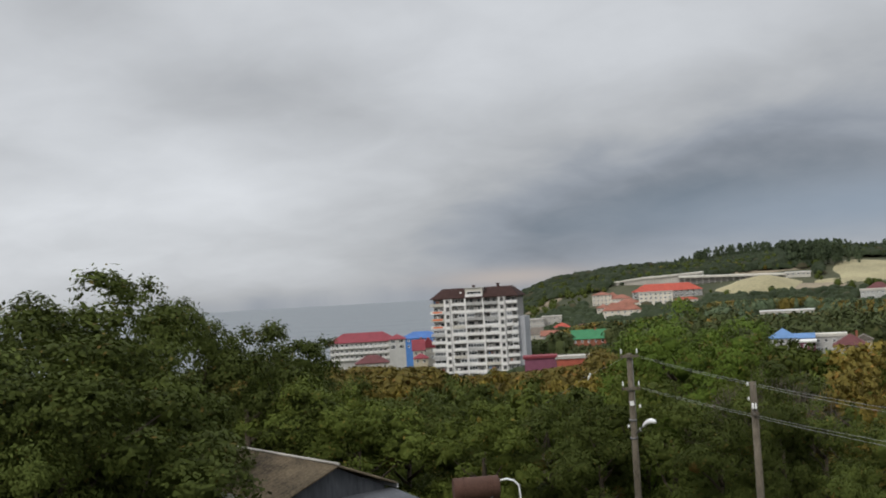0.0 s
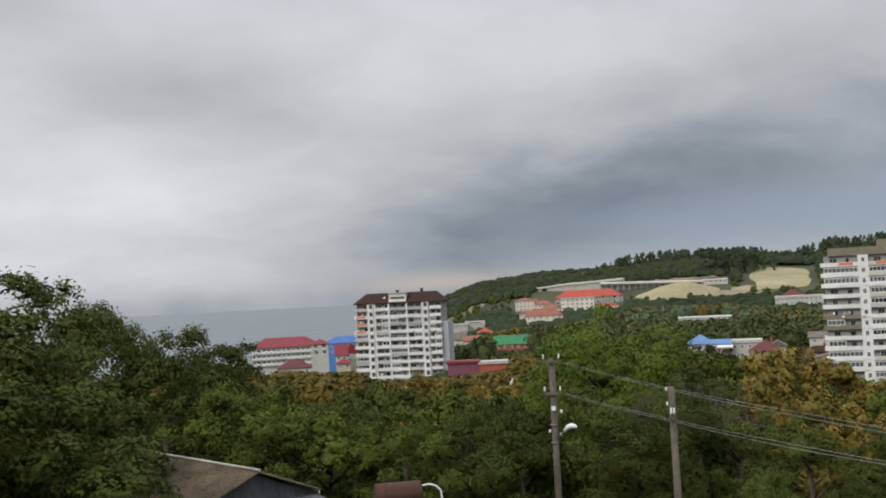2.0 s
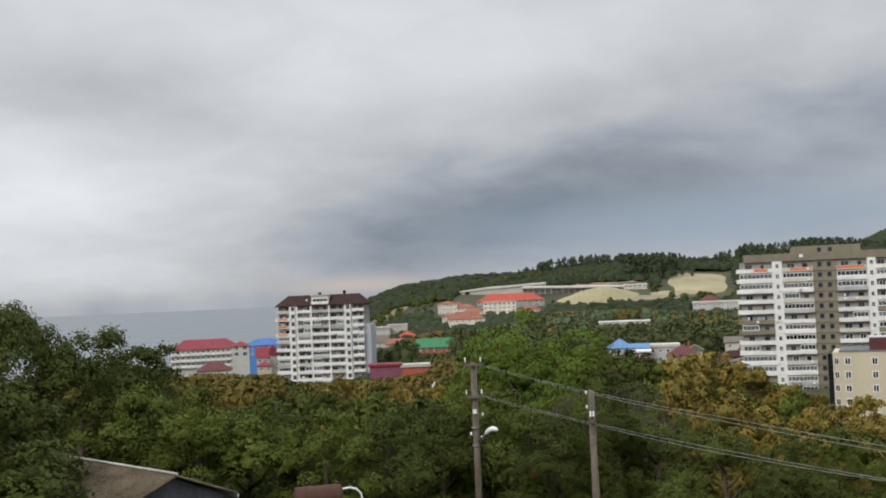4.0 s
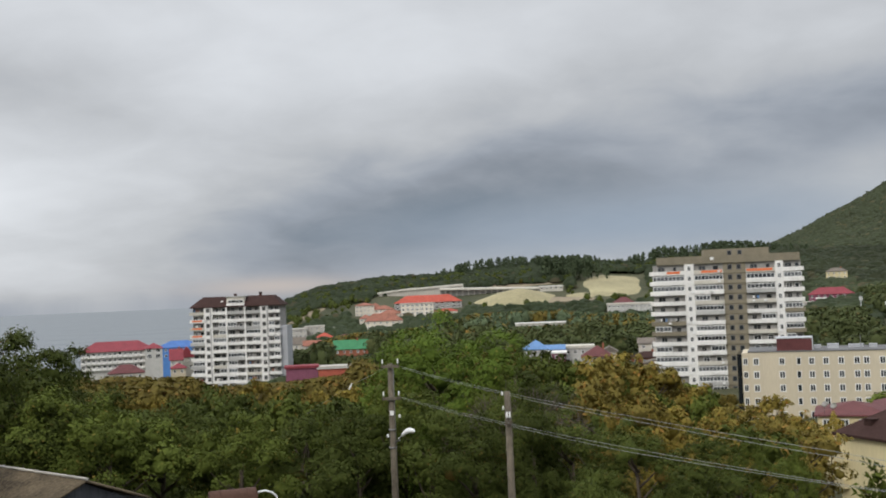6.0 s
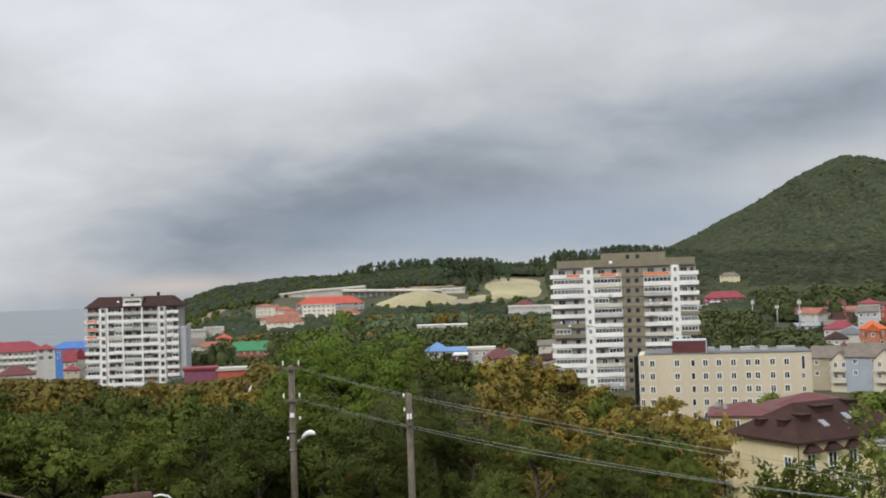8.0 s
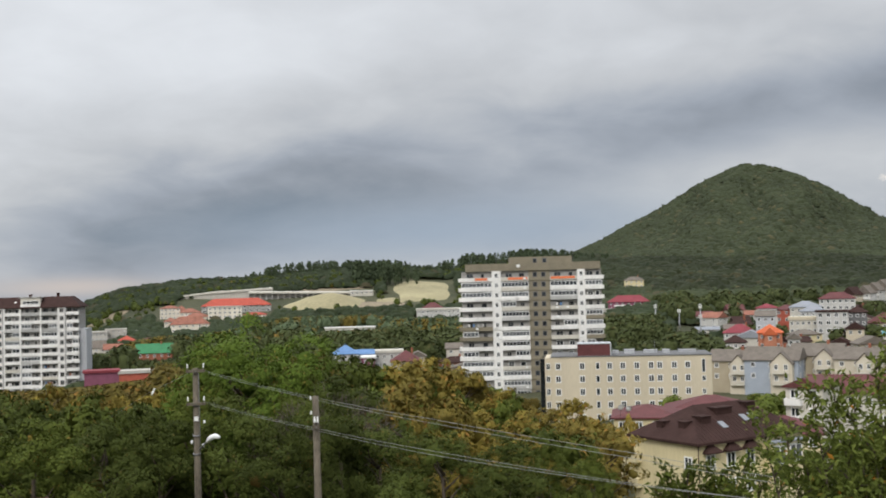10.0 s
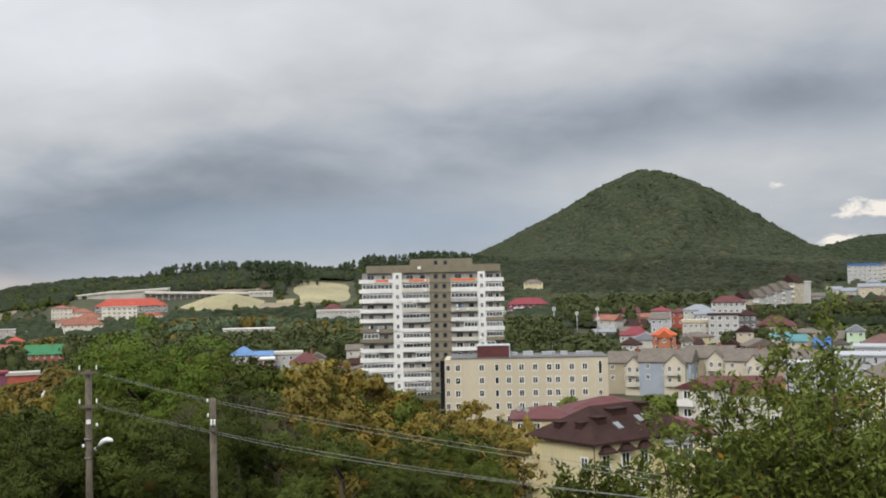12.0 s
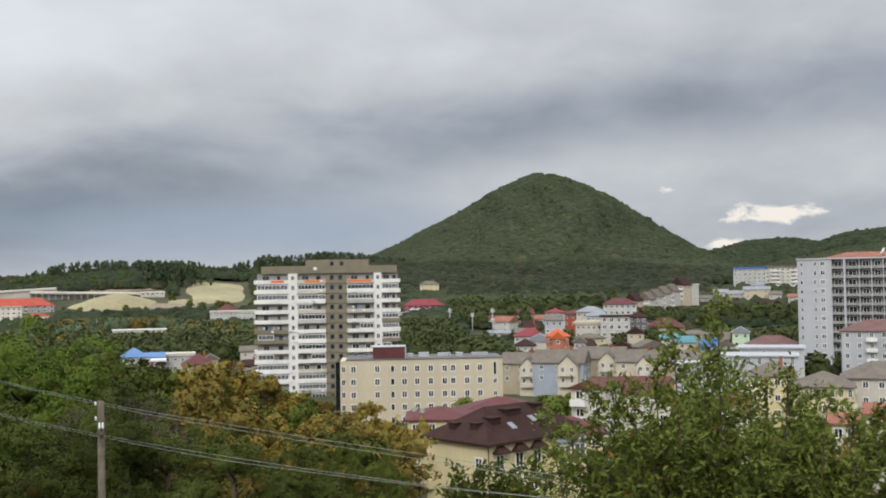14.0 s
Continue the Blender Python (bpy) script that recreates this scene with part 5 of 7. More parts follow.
house("maroon_lodge", -37.6, -41.2, 170, -7.75, -7.05, "lodge with a maroon roof beside a garden", "yellow", "maroon_roof", 10, floors=1, cols=4)

def dish(az, r, el, size=0.5):
    b = base("satellite_dish", site(az, r, height(el, r)), "white satellite dish on a maroon roof", "satellite dish", "satellite dishes")
    bm = bmesh.new()
    n = 14
    rim = [bm.verts.new((math.cos(k * 2 * math.pi / n) * size, -0.22, math.sin(k * 2 * math.pi / n) * size)) for k in range(n)]
    mid_ring = [bm.verts.new((math.cos(k * 2 * math.pi / n) * size * 0.6, -0.05, math.sin(k * 2 * math.pi / n) * size * 0.6)) for k in range(n)]
    hub_ = bm.verts.new((0, 0.02, 0))
    for k in range(n):
        q = (k + 1) % n
        bm.faces.new((rim[k], rim[q], mid_ring[q], mid_ring[k])).smooth = True
        bm.faces.new((mid_ring[k], mid_ring[q], hub_)).smooth = True
    bmesh.ops.solidify(bm, geom=bm.faces[:], thickness=0.03)
    part("bowl", bm, M["porcelain"], b, m=pose(0, 0, 0, 25, 0, 20))
    bm = bmesh.new()
    tube(bm, [(0, 0.05, 0), (0, 0.2, -0.3), (0, 0.2, -1.6)], [0.03, 0.03, 0.03], 6)
    part("stand", bm, M["iron"], b)


dish(-31.35, 170, -6.42)
dish(-31.75, 169, -6.50)
dish(-37.55, 183, -6.25, 0.4)

# grey blocks and yellow hip-roofed houses to the east
house("grey_block", -47.2, -50.9, 292, -3.85, -3.78, "plain grey flat-roofed block with dark windows", "lightgrey", "grey", 14, kind="flat", floors=3, cols=7, category="building", win=(0.9, 1.9))
house("grey_block", -48.1, -51.2, 318, -3.45, -3.36, "taller grey block with a stepped top", "lightgrey", "grey", 12, kind="flat", floors=1, cols=4, category="building", win=(0.9, 1.5))
house("grey_block", -44.8, -47.4, 285, -4.25, -4.18, "low grey concrete building", "grey", "grey", 10, kind="flat", floors=2, cols=5, category="building", win=(1.0, 1.5))
house("yellow_hip_house", -48.45, -50.75, 226, -4.80, -4.12, "pale yellow three-storey house with a taupe hipped roof", "yellow", "grey_roof", 10, floors=3, cols=4, group="taupe-roofed houses", balcony=(0,), chimney=True)
house("yellow_hip_house", -50.65, -53.5, 218, -5.30, -4.62, "pale yellow house with rows of narrow windows and a taupe roof", "yellow", "grey_roof", 11, floors=3, cols=7, win=(0.8, 1.6), group="taupe-roofed houses")
house("yellow_hip_house", -52.9, -56.6, 228, -4.85, -4.10, "grey-yellow house with balconies and a taupe roof", "warm_white", "grey_roof", 11, floors=3, cols=5, group="taupe-roofed houses", balcony=(0, 3), chimney=True)
for i, (a, w, e, rr) in enumerate(((-47.1, 1.3, -5.75, 165), (-52.4, 1.2, -6.6, 150), (-54.0, 1.2, -6.1, 160))):
    house("garden_shed", a, a - w, rr, e - 0.45, e, "low garden shed with a red-orange roof", "warm_white", "terracotta", 5, kind="gable", floors=1, cols=2, category="shed", group="red-roofed sheds")


def east_tower():
    r, z0 = 385, 14.0
    b = base("apartment_tower", site(-54.2, r, z0, -6), "pale grey high-rise with deep loggias and a red roof", "apartment building")
    H = height(0.98, r) - z0
    W, D, fh = 44.0, 17.0, 3.05
    x0 = -W / 2
    bm = bmesh.new()
    box(bm, x0, 0, 0, x0 + 10.8, D, H)
    part("wall", bm, M["lightgrey"], b)
    # back of the loggias, dark grey to paint in their deep shade
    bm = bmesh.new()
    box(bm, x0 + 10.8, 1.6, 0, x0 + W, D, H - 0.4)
    part("shaded_loggia_back", bm, M["darkgrey"], b)
    bm = bmesh.new()
    box(bm, x0 - 0.3, -0.3, H, x0 + W, D, H + 0.5)
    part("cornice", bm, M["lightgrey"], b)
    bm = roof_mesh("hip", W - 10, D - 3, 2.0, 0.2, 0.2)
    part("roof", bm, M["terracotta"], b, m=Matrix.Translation((3.0, 1.5, H + 0.5)))
    bm = bmesh.new()
    tube(bm, [(x0 + 26, 3, H + 1), (x0 + 27.4, 3, H + 3.4)], [0.35, 0.35], 8)
    part("roof_pipe", bm, M["white"], b)
    n = 14
    cols = [(10.8, 15.0), (15.2, 19.6), (19.8, 23.4), (23.6, 27.0), (27.2, 30.0), (30.2, 34), (34.2, 38), (38.2, 43.8)]
    for u in (10.9, 15.1, 19.7, 23.5, 27.1, 30.1, 34.1, 38.1, 43.9):
        bm = bmesh.new()
        w = 0.35 if u == 15.1 else 0.14
        box(bm, x0 + u - w, -0.1 if u != 15.1 else -0.4, 0, x0 + u + w, 1.6, H)
        part("wall_fin", bm, M["lightgrey"], b)
    for f in range(n):
        z = H - fh * (f + 1)
        if z < 0:
            break
        for u in (5.8, 8.2):
            window(b, x0 + u, 0, z + 0.9, 1.0 if u < 7 else 1.6, 1.6, "soft_glass" if f > 1 else "dark_glass")
        window(b, x0 + 1.4, 0, z + 0.9, 0.7, 1.3, "dark_glass", 0)
        for i, (u0, u1) in enumerate(cols):
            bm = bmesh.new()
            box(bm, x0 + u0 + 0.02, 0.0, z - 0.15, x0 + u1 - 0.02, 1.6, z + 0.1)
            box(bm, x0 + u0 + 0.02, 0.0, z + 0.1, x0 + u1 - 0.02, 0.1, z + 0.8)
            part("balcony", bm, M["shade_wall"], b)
            window(b, x0 + (u0 + u1) / 2, 1.6, z + 0.3, (u1 - u0) * 0.6, 2.2)
    SITES.append((*spot(-54.2, r + 8), 26))


east_tower()
house("grey_hip_block", -52.95, -58.0, 335, -2.55, -2.02, "grey-blue five-storey block with a red hipped roof", "grey", "dusty_roof", 14, floors=5, cols=9, category="apartment building", balcony=(2, 5), win=(1.2, 1.6))


# masts on the slope
def mast(az, r, top, foot, kind):
    z0 = min(height(foot, r), float(ground_at(az, r)))
    H = height(top, r) - z0
    b = base("radio_mast", site(az, r, z0), "slim grey lattice radio mast with pale panel antennas" if kind else "slim grey pole with small antennas", "mast", "masts on the slope")
    bm = bmesh.new()
    tube(bm, [(0, 0, 0), (0, 0, H * 0.6), (0, 0, H)], [0.32, 0.24, 0.15], 8)
    part("pole", bm, M["lightgrey"], b)
    for k in range(3):
        a = k * 2.1
        for hz in ((H - 2.2, H - 6.5) if kind else (H - 1.8,)):
            bm = bmesh.new()
            box(bm, -0.16, -0.1, 0, 0.16, 0.1, 1.7)
            box(bm, -0.05, 0.2, 0.8, 0.05, 0.8, 0.95)
            part("antenna", bm, M["porcelain"], b, m=Matrix.Translation((math.sin(a) * 0.7, -math.cos(a) * 0.7, hz)) @ pose(0, 0, 0, 0, 0, math.degrees(a)))


mast(-33.3, 545, -1.19, -2.4, 1)
mast(-34.48, 545, -1.48, -2.5, 0)
mast(-35.54, 500, -1.22, -3.1, 1)
for a, rr, e, f in ((-31.4, 1250, 1.2, -0.2), (-34.0, 1300, 1.1, -0.3), (-37.1, 1000, -0.3, -1.2)):
    mast(a, rr, e, f, 0)


# ---------------------------------------------------------------- poles, wires, lamp, shed, tank
def utility_pole(az, r, top_el, label, cross, radius=0.108):
    x, y = spot(az, r)
    z0 = float(ground_at(az, r)) - 0.6
    H = height(top_el, r) - z0
    b = base("utility_pole", pose(x, y, z0, 0, 0, az + 0.6), label, "utility pole", "utility poles")
    bm = bmesh.new()
    tube(bm, [(0.05, 0, 0), (0.02, 0, H * 0.5), (0, 0, H)], [radius * 1.25, radius * 1.08, radius * 0.85], 12)
    part("post", bm, M["pole_wood"], b)
    for zc, w in cross:
        bm = bmesh.new()
        box(bm, -w, -0.10 - radius, H - zc - 0.05, w, -radius, H - zc + 0.05)
        part("crossarm", bm, M["pole_wood"], b)
        bm = bmesh.new()
        tube(bm, [(0, -radius - 0.13, H - zc), (0, radius + 0.03, H - zc)], [0.02, 0.02], 6)
        part("bolt", bm, M["iron"], b)
        for s in (-1, 1):
            bm = bmesh.new()
            px = s * (w - 0.06)
            tube(bm, [(px, -0.05 - radius, H - zc + 0.05), (px, -0.05 - radius, H - zc + 0.14)], [0.015, 0.015], 6)
            pin = part("pin", bm, M["iron"], b)
            bm = bmesh.new()
            tube(bm, [(px, -0.05 - radius, H - zc + 0.12), (px, -0.05 - radius, H - zc + 0.17), (px, -0.05 - radius, H - zc + 0.20), (px, -0.05 - radius, H - zc + 0.27), (px, -0.05 - radius, H - zc + 0.29)],
                 [0.030, 0.036, 0.022, 0.026, 0.012], 10)
            part("insulator", bm, M["porcelain"], pin, "white porcelain insulator")
    return b, H


p1, H1 = utility_pole(-9.45, 43.0, -3.83, "weathered grey wooden pole with crossarms and a street lamp", ((0.10, 0.36), (1.35, 0.36)), 0.125)
p2, H2 = utility_pole(-15.52, 31.0, -5.50, "weathered grey wooden pole with insulators beside the trees", ((0.85, 0.10),), 0.105)
# notice plate, hoops and lamp on the first pole
bm = bmesh.new()
box(bm, -0.08, -0.18, H1 - 2.00, 0.08, -0.15, H1 - 1.83)
part("plate", bm, M["porcelain"], p1, "small white plate")
for zc in (1.45, 2.6, 3.3):
    bm = bmesh.new()
    tube(bm, [(0, 0, H1 - zc), (0, 0, H1 - zc + 0.06)], [0.155, 0.155], 12)
    part("hoop", bm, M["iron"], p1)
bm = bmesh.new()
tube(bm, [(0.1, -0.12, H1 - 3.1), (0.3, -0.3, H1 - 2.85), (0.42, -0.42, H1 - 2.72)], [0.03, 0.03, 0.03], 8)
arm = part("lamp_arm", bm, M["iron"], p1)
bm = bmesh.new()
tube(bm, [(0.36, -0.36, H1 - 2.80), (0.43, -0.43, H1 - 2.70), (0.54, -0.53, H1 - 2.60), (0.68, -0.64, H1 - 2.55), (0.80, -0.72, H1 - 2.58), (0.85, -0.75, H1 - 2.62)],
     [0.04, 0.075, 0.095, 0.10, 0.075, 0.025], 12)
part("lamp_head", bm, M["lamp_white"], arm, "white street lamp head")
bm = bmesh.new()
tube(bm, [(0.13, 0.08, H1 - 5.5), (0.11, 0.08, H1 - 0.2)], [0.025, 0.025], 8)
part("cable_duct", bm, M["iron"], p1)
for k, (dx_, zc) in enumerate(((0.24, 3.0), (0.30, 2.1), (-0.18, 2.85))):
    bm = bmesh.new()
    tube(bm, [(dx_, -0.15, H1 - zc), (dx_, -0.15, H1 - zc + 0.12)], [0.05, 0.035], 8)
    part("insulator", bm, M["porcelain"], p1, "white porcelain insulator")
for dx_, zc in ((-0.14, 0.10), (-0.13, 0.50)):
    bm = bmesh.new()
    tube(bm, [(dx_, -0.1, H2 - zc), (dx_, -0.1, H2 - zc + 0.10)], [0.03, 0.02], 8)
    part("insulator", bm, M["porcelain"], p2, "white porcelain insulator")


def wire(points, radius, label, sag=0.12):
    """A cable through points, hanging a little between them."""
    bm = bmesh.new()
    pts = []
    for a, c in zip(points, points[1:]):
        a, c = Vector(a), Vector(c)
        for i in range(10):
            u = i / 10
            p = a.lerp(c, u)
            p.z -= sag * 4 * u * (1 - u) * (c - a).length / 12
            pts.append(p)
    pts.append(Vector(points[-1]))
    tube(bm, pts, [radius] * len(pts), 5)
    tagged(new("overhead_wire", mesh_of("overhead_wire", bm, M["cable"])), label, "wire", "overhead wires")


def at(az, r, z):
    x, y = spot(az, r)
    return (x, y, z)


top1, top2 = height(-3.98, 43.0), height(-5.58, 31.0)
low1, low2 = height(-5.56, 43.0), height(-7.15, 31.0)
for dz, da in ((0.0, 0.0), (-0.09, 0.12)):
    wire([at(-9.95 - da, 43, top1 + dz), at(-15.5 - da, 31, top2 + dz * 0.8), at(-21.7, 24.8, height(-6.92, 24.8) + dz), at(-31.7, 19.6, height(-8.74, 19.6) + dz), at(-39, 17.2, height(-9.9, 17.2) + dz), at(-58, 14.5, height(-11.3, 14.5) + dz)],
         0.0045, "thin grey overhead wire strung between wooden poles", 0.03)
    wire([at(-9.9 - da, 43, low1 + dz), at(-15.5 - da, 31, low2 + dz * 0.8), at(-21.6, 24.8, height(-8.53, 24.8) + dz), at(-31.65, 19.6, height(-10.26, 19.6) + dz * 0.3), at(-39, 17.2, height(-11.05, 17.2)), at(-58, 14.5, height(-12.6, 14.5))],
         0.0045, "thin grey lower overhead wire strung between wooden poles", 0.03)
wire([at(-9.35, 43, top1 + 0.02), at(-7.2, 50, height(-4.9, 50)), at(-5.0, 60, height(-6.2, 60))], 0.0055, "thin service wire from a wooden pole into the trees", 0.05)


ins = base("line_insulator", pose(*at(-7.35, 49.5, height(-4.92, 49.5)), 0, 25, 0), "white insulator on a thin service wire", "insulator")
bm = bmesh.new()
tube(bm, [(0, 0, -0.16), (0, 0, -0.05), (0, 0, 0.04), (0, 0, 0.16)], [0.03, 0.05, 0.04, 0.025], 10)
part("bell", bm, M["porcelain"], ins)


def shed():
    r = 42.0
    x, y = spot(5.95, r)
    zr = height(-8.72, r)
    ridge_a, ridge_b = Vector(at(5.95, r, height(-8.72, r))), Vector(at(12.35, r + 9.7, height(-7.10, r + 9.7)))
    L = (ridge_b - ridge_a).xy.length
    ang = math.degrees(math.atan2(ridge_b.y - ridge_a.y, ridge_b.x - ridge_a.x))
    z0 = float(ground_at(8, 42)) - 0.8
    b = base("shed", pose(x, y, z0, 0, 0, ang - 180), "grey shed with a lichen-stained gabled sheet roof", "shed")
    # local: the ridge runs along -x from the origin; y towards and away from the eye
    H = zr - z0
    half, drop = 2.7, 1.1
    bm = bmesh.new()
    solid(bm, [(-L, -half + 0.4, 0), (-0.35, -half + 0.4, 0), (-0.35, half - 0.4, 0), (-L, half - 0.4, 0),
               (-L, -half + 0.4, H - drop - 0.05), (-0.35, -half + 0.4, H - drop - 0.05), (-0.35, half - 0.4, H - drop - 0.05), (-L, half - 0.4, H - drop - 0.05),
               (-L, 0, H - 0.12), (-0.35, 0, H - 0.12)],
          [(3, 2, 1, 0), (0, 1, 5, 4), (2, 3, 7, 6), (1, 2, 6, 9, 5), (3, 0, 4, 8, 7), (4, 5, 9, 8), (6, 7, 8, 9)])
    part("wall", bm, M["shed_wall"], b)
    # corrugated sheets, one by one
    n = 7
    for s in (-1, 1):
        for i in range(n):
            bm = bmesh.new()
            xa, xb = -L * i / n, -L * (i + 1) / n - 0.06
            k = 10
            lift = 0.012 * (i % 2)
            rows = []
            for j in range(k + 1):
                xx = xa + (xb - xa) * j / k
                w = 0.025 * (1 if j % 2 else -1) + lift
                rows.append([bm.verts.new((xx, 0, H + w)), bm.verts.new((xx, s * half, H - drop * half / 2.8 + w)),
                             bm.verts.new((xx, s * half, H - drop * half / 2.8 + w - 0.05)), bm.verts.new((xx, 0, H + w - 0.05))])
            for p, q in zip(rows, rows[1:]):
                for a in range(4):
                    c = (a + 1) % 4
                    bm.faces.new((p[a], q[a], q[c], p[c]))
            bm.faces.new(rows[0])
            bm.faces.new(rows[-1][::-1])
            bmesh.ops.recalc_face_normals(bm, faces=bm.faces)
            part("roof_sheet", bm, M["old_roof"], b)
    bm = bmesh.new()
    tube(bm, [(0.05, 0, H + 0.04), (-L, 0, H + 0.04)], [0.055, 0.055], 8)
    part("ridge_cap", bm, M["concrete"], b, "pale worn ridge cap")
    for s in (-1, 1):
        bm = bmesh.new()
        zz = H - drop * half / 2.8
        box(bm, -L, s * half - 0.02, zz - 0.2, 0, s * half + 0.02, zz - 0.03)
        part("fascia", bm, M["fascia"], b, "white eaves board")
    # lean-to at the gable end
    bm = bmesh.new()
    solid(bm, [(-0.3, -2.4, H - 1.35), (5.0, -2.4, H - 1.9), (5.0, 2.6, H - 1.9), (-0.3, 2.6, H - 1.25),
               (-0.3, -2.4, H - 1.43), (5.0, -2.4, H - 1.98), (5.0, 2.6, H - 1.98), (-0.3, 2.6, H - 1.33)],
          [(0, 1, 2, 3), (7, 6, 5, 4), (0, 4, 5, 1), (1, 5, 6, 2), (2, 6, 7, 3), (3, 7, 4, 0)])
    part("lean_to_roof", bm, M["shed_wall"], b, "grey sheet roof of a lean-to")
    bm = bmesh.new()
    box(bm, -0.3, -2.2, 0, 4.6, 2.3, H - 2.0)
    part("lean_to_wall", bm, M["shed_wall"], b)


shed()


def tank():
    r = 39.0
    z = height(-10.35, r)
    x, y = spot(-1.2, r)
    z0 = float(ground_at(-1.2, r))
    b = base("rusty_tank", pose(x, y, z0, 0, 0, -1.2 + 8), "rusty cylindrical steel tank on a stand", "tank")
    h = z - z0
    bm = bmesh.new()
    tube(bm, [(-0.86, 0, h), (-0.84, 0, h), (-0.5, 0, h), (0, 0, h), (0.5, 0, h), (0.76, 0, h), (0.78, 0, h)], [0.36, 0.42, 0.425, 0.42, 0.425, 0.42, 0.36], 24)
    part("drum", bm, M["rust"], b)
    for xx in (-0.5, 0.45):
        bm = bmesh.new()
        tube(bm, [(xx - 0.02, 0, h), (xx + 0.02, 0, h)], [0.437, 0.437], 24)
        part("band", bm, M["rust"], b)
        for yy in (-0.3, 0.3):
            bm = bmesh.new()
            box(bm, xx - 0.04, yy - 0.04, 0, xx + 0.04, yy + 0.04, h - 0.25)
            part("leg", bm, M["iron"], b)
    bm = bmesh.new()
    tube(bm, [(0.80, -0.2, h + 0.27), (1.05, -0.2, h + 0.30), (1.30, -0.2, h + 0.22), (1.46, -0.2, h + 0.05), (1.50, -0.2, h - 0.3), (1.5, -0.2, 0)], [0.035] * 6, 8)
    part("pipe", bm, M["lamp_white"], b, "bent white pipe")


tank()


# ---------------------------------------------------------------- trees
_ico = bmesh.new()
bmesh.ops.create_icosphere(_ico, subdivisions=1, radius=1.0)
ICO_V = np.array([v.co[:] for v in _ico.verts])
ICO_F = np.array([[v.index for v in f.verts] for f in _ico.faces])
_ico.free()


def unit(v):
    return v / (np.linalg.norm(v, axis=-1, keepdims=True) + 1e-9)


def leaf_cloud(rs, lobes, count, size, tuft=0.42, per=22, long=1.6, core=0.42):
    """Leaves in tufts on the shells of a heap of lobes (centre, radii), each round a dim core of inner foliage.
    Returns vertices, three-cornered faces and rounded normals."""
    C = np.array([l[0] for l in lobes], float)
    R = np.array([l[1] for l in lobes], float)
    mid = C.mean(0)
    wgt = R[:, 0] * R[:, 2]
    want = max(1, count // per)
    nt = want * 7
    pick = rs.choice(len(lobes), nt, p=wgt / wgt.sum())
    d = unit(rs.normal(size=(nt, 3)) + unit(C[pick] - mid) * 0.7 + np.array([0, 0, 0.35]))
    d[:, 2] = np.where(d[:, 2] < -0.55, -d[:, 2], d[:, 2])
    T = C[pick] + d * R[pick] * (0.86 + 0.22 * rs.random(nt))[:, None]
    # only tufts on the outside of the heap
    near = np.min(np.linalg.norm((T[:, None] - C[None]) / R[None], axis=2) + 9.0 * (np.arange(len(C))[None] == pick[:, None]), axis=1)
    out = np.flatnonzero(near > 0.82)[:want]
    T, d, nt = T[out], d[out], len(out)
    ts = tuft * (0.55 + 0.9 * rs.random(nt))
    # leaves sit on the upper, outer side of their tuft
    e = unit(rs.normal(size=(nt, per, 3)) + d[:, None] * 0.9 + np.array([0, 0, 0.35]))
    P = (T[:, None] + e * ts[:, None, None] * (0.45 + 0.6 * rs.random((nt, per, 1))) * np.array([1, 1, 0.75])).reshape(-1, 3)
    soft = unit(0.55 * e + 0.65 * d[:, None] + np.array([0, 0, 0.22])).reshape(-1, 3)
    n = len(P)
    nrm = unit(soft + rs.normal(size=(n, 3)) * 0.42)
    ax = rs.normal(size=(n, 3)) + np.array([0, 0, -0.5])
    ax = unit(ax - nrm * (ax * nrm).sum(1)[:, None])
    sd = np.cross(nrm, ax)
    s = size * (0.6 + 0.8 * rs.random(n))[:, None]
    V = np.stack([P - ax * s * long * 0.5, P + sd * s * 0.42, P + ax * s * long * 0.55, P - sd * s * 0.42], 1)
    i = (np.arange(n) * 4)[:, None]
    F = np.concatenate([i + np.array([0, 2, 1]), i + np.array([0, 3, 2])])
    # the winding follows the rounded normal
    g = np.cross(V[:, 2] - V[:, 0], V[:, 1] - V[:, 0])
    flip = np.concatenate([(g * soft).sum(1) < 0] * 2)
    F[flip] = F[flip][:, ::-1]
    N = np.repeat(unit(soft * 0.8 + nrm * 0.35), 4, axis=0)
    # inner foliage
    k = len(ICO_V)
    big = R[:, 0] > 0.75 * np.median(R[:, 0])
    C, R = C[big], R[big]
    cv = C[:, None] + ICO_V[None] * R[:, None] * core * (1 + 0.16 * rs.normal(size=(len(C), k, 1)))
    cf = ICO_F[None] + (np.arange(len(C)) * k)[:, None, None] + 4 * n
    cn = np.broadcast_to(ICO_V[None], cv.shape)
    return np.concatenate([V.reshape(-1, 3), cv.reshape(-1, 3)]), np.concatenate([F, cf.reshape(-1, 3)]), np.concatenate([N, cn.reshape(-1, 3)])


def fast_mesh(name, V, F, material, N=None):
    me = bpy.data.meshes.new(name)
    me.vertices.add(len(V))
    me.vertices.foreach_set("co", np.asarray(V, np.float32).ravel())
    me.loops.add(F.size)
    me.loops.foreach_set("vertex_index", np.asarray(F, np.int32).ravel())
    me.polygons.add(len(F))
    me.polygons.foreach_set("loop_start", np.arange(0, F.size, F.shape[1], dtype=np.int32))
    if N is not None:
        me.polygons.foreach_set("use_smooth", np.ones(len(F), bool))
    me.update(calc_edges=True)
    if N is not None:
        me.normals_split_custom_set_from_vertices(np.asarray(N, np.float32))
    me.materials.append(material)
    return me


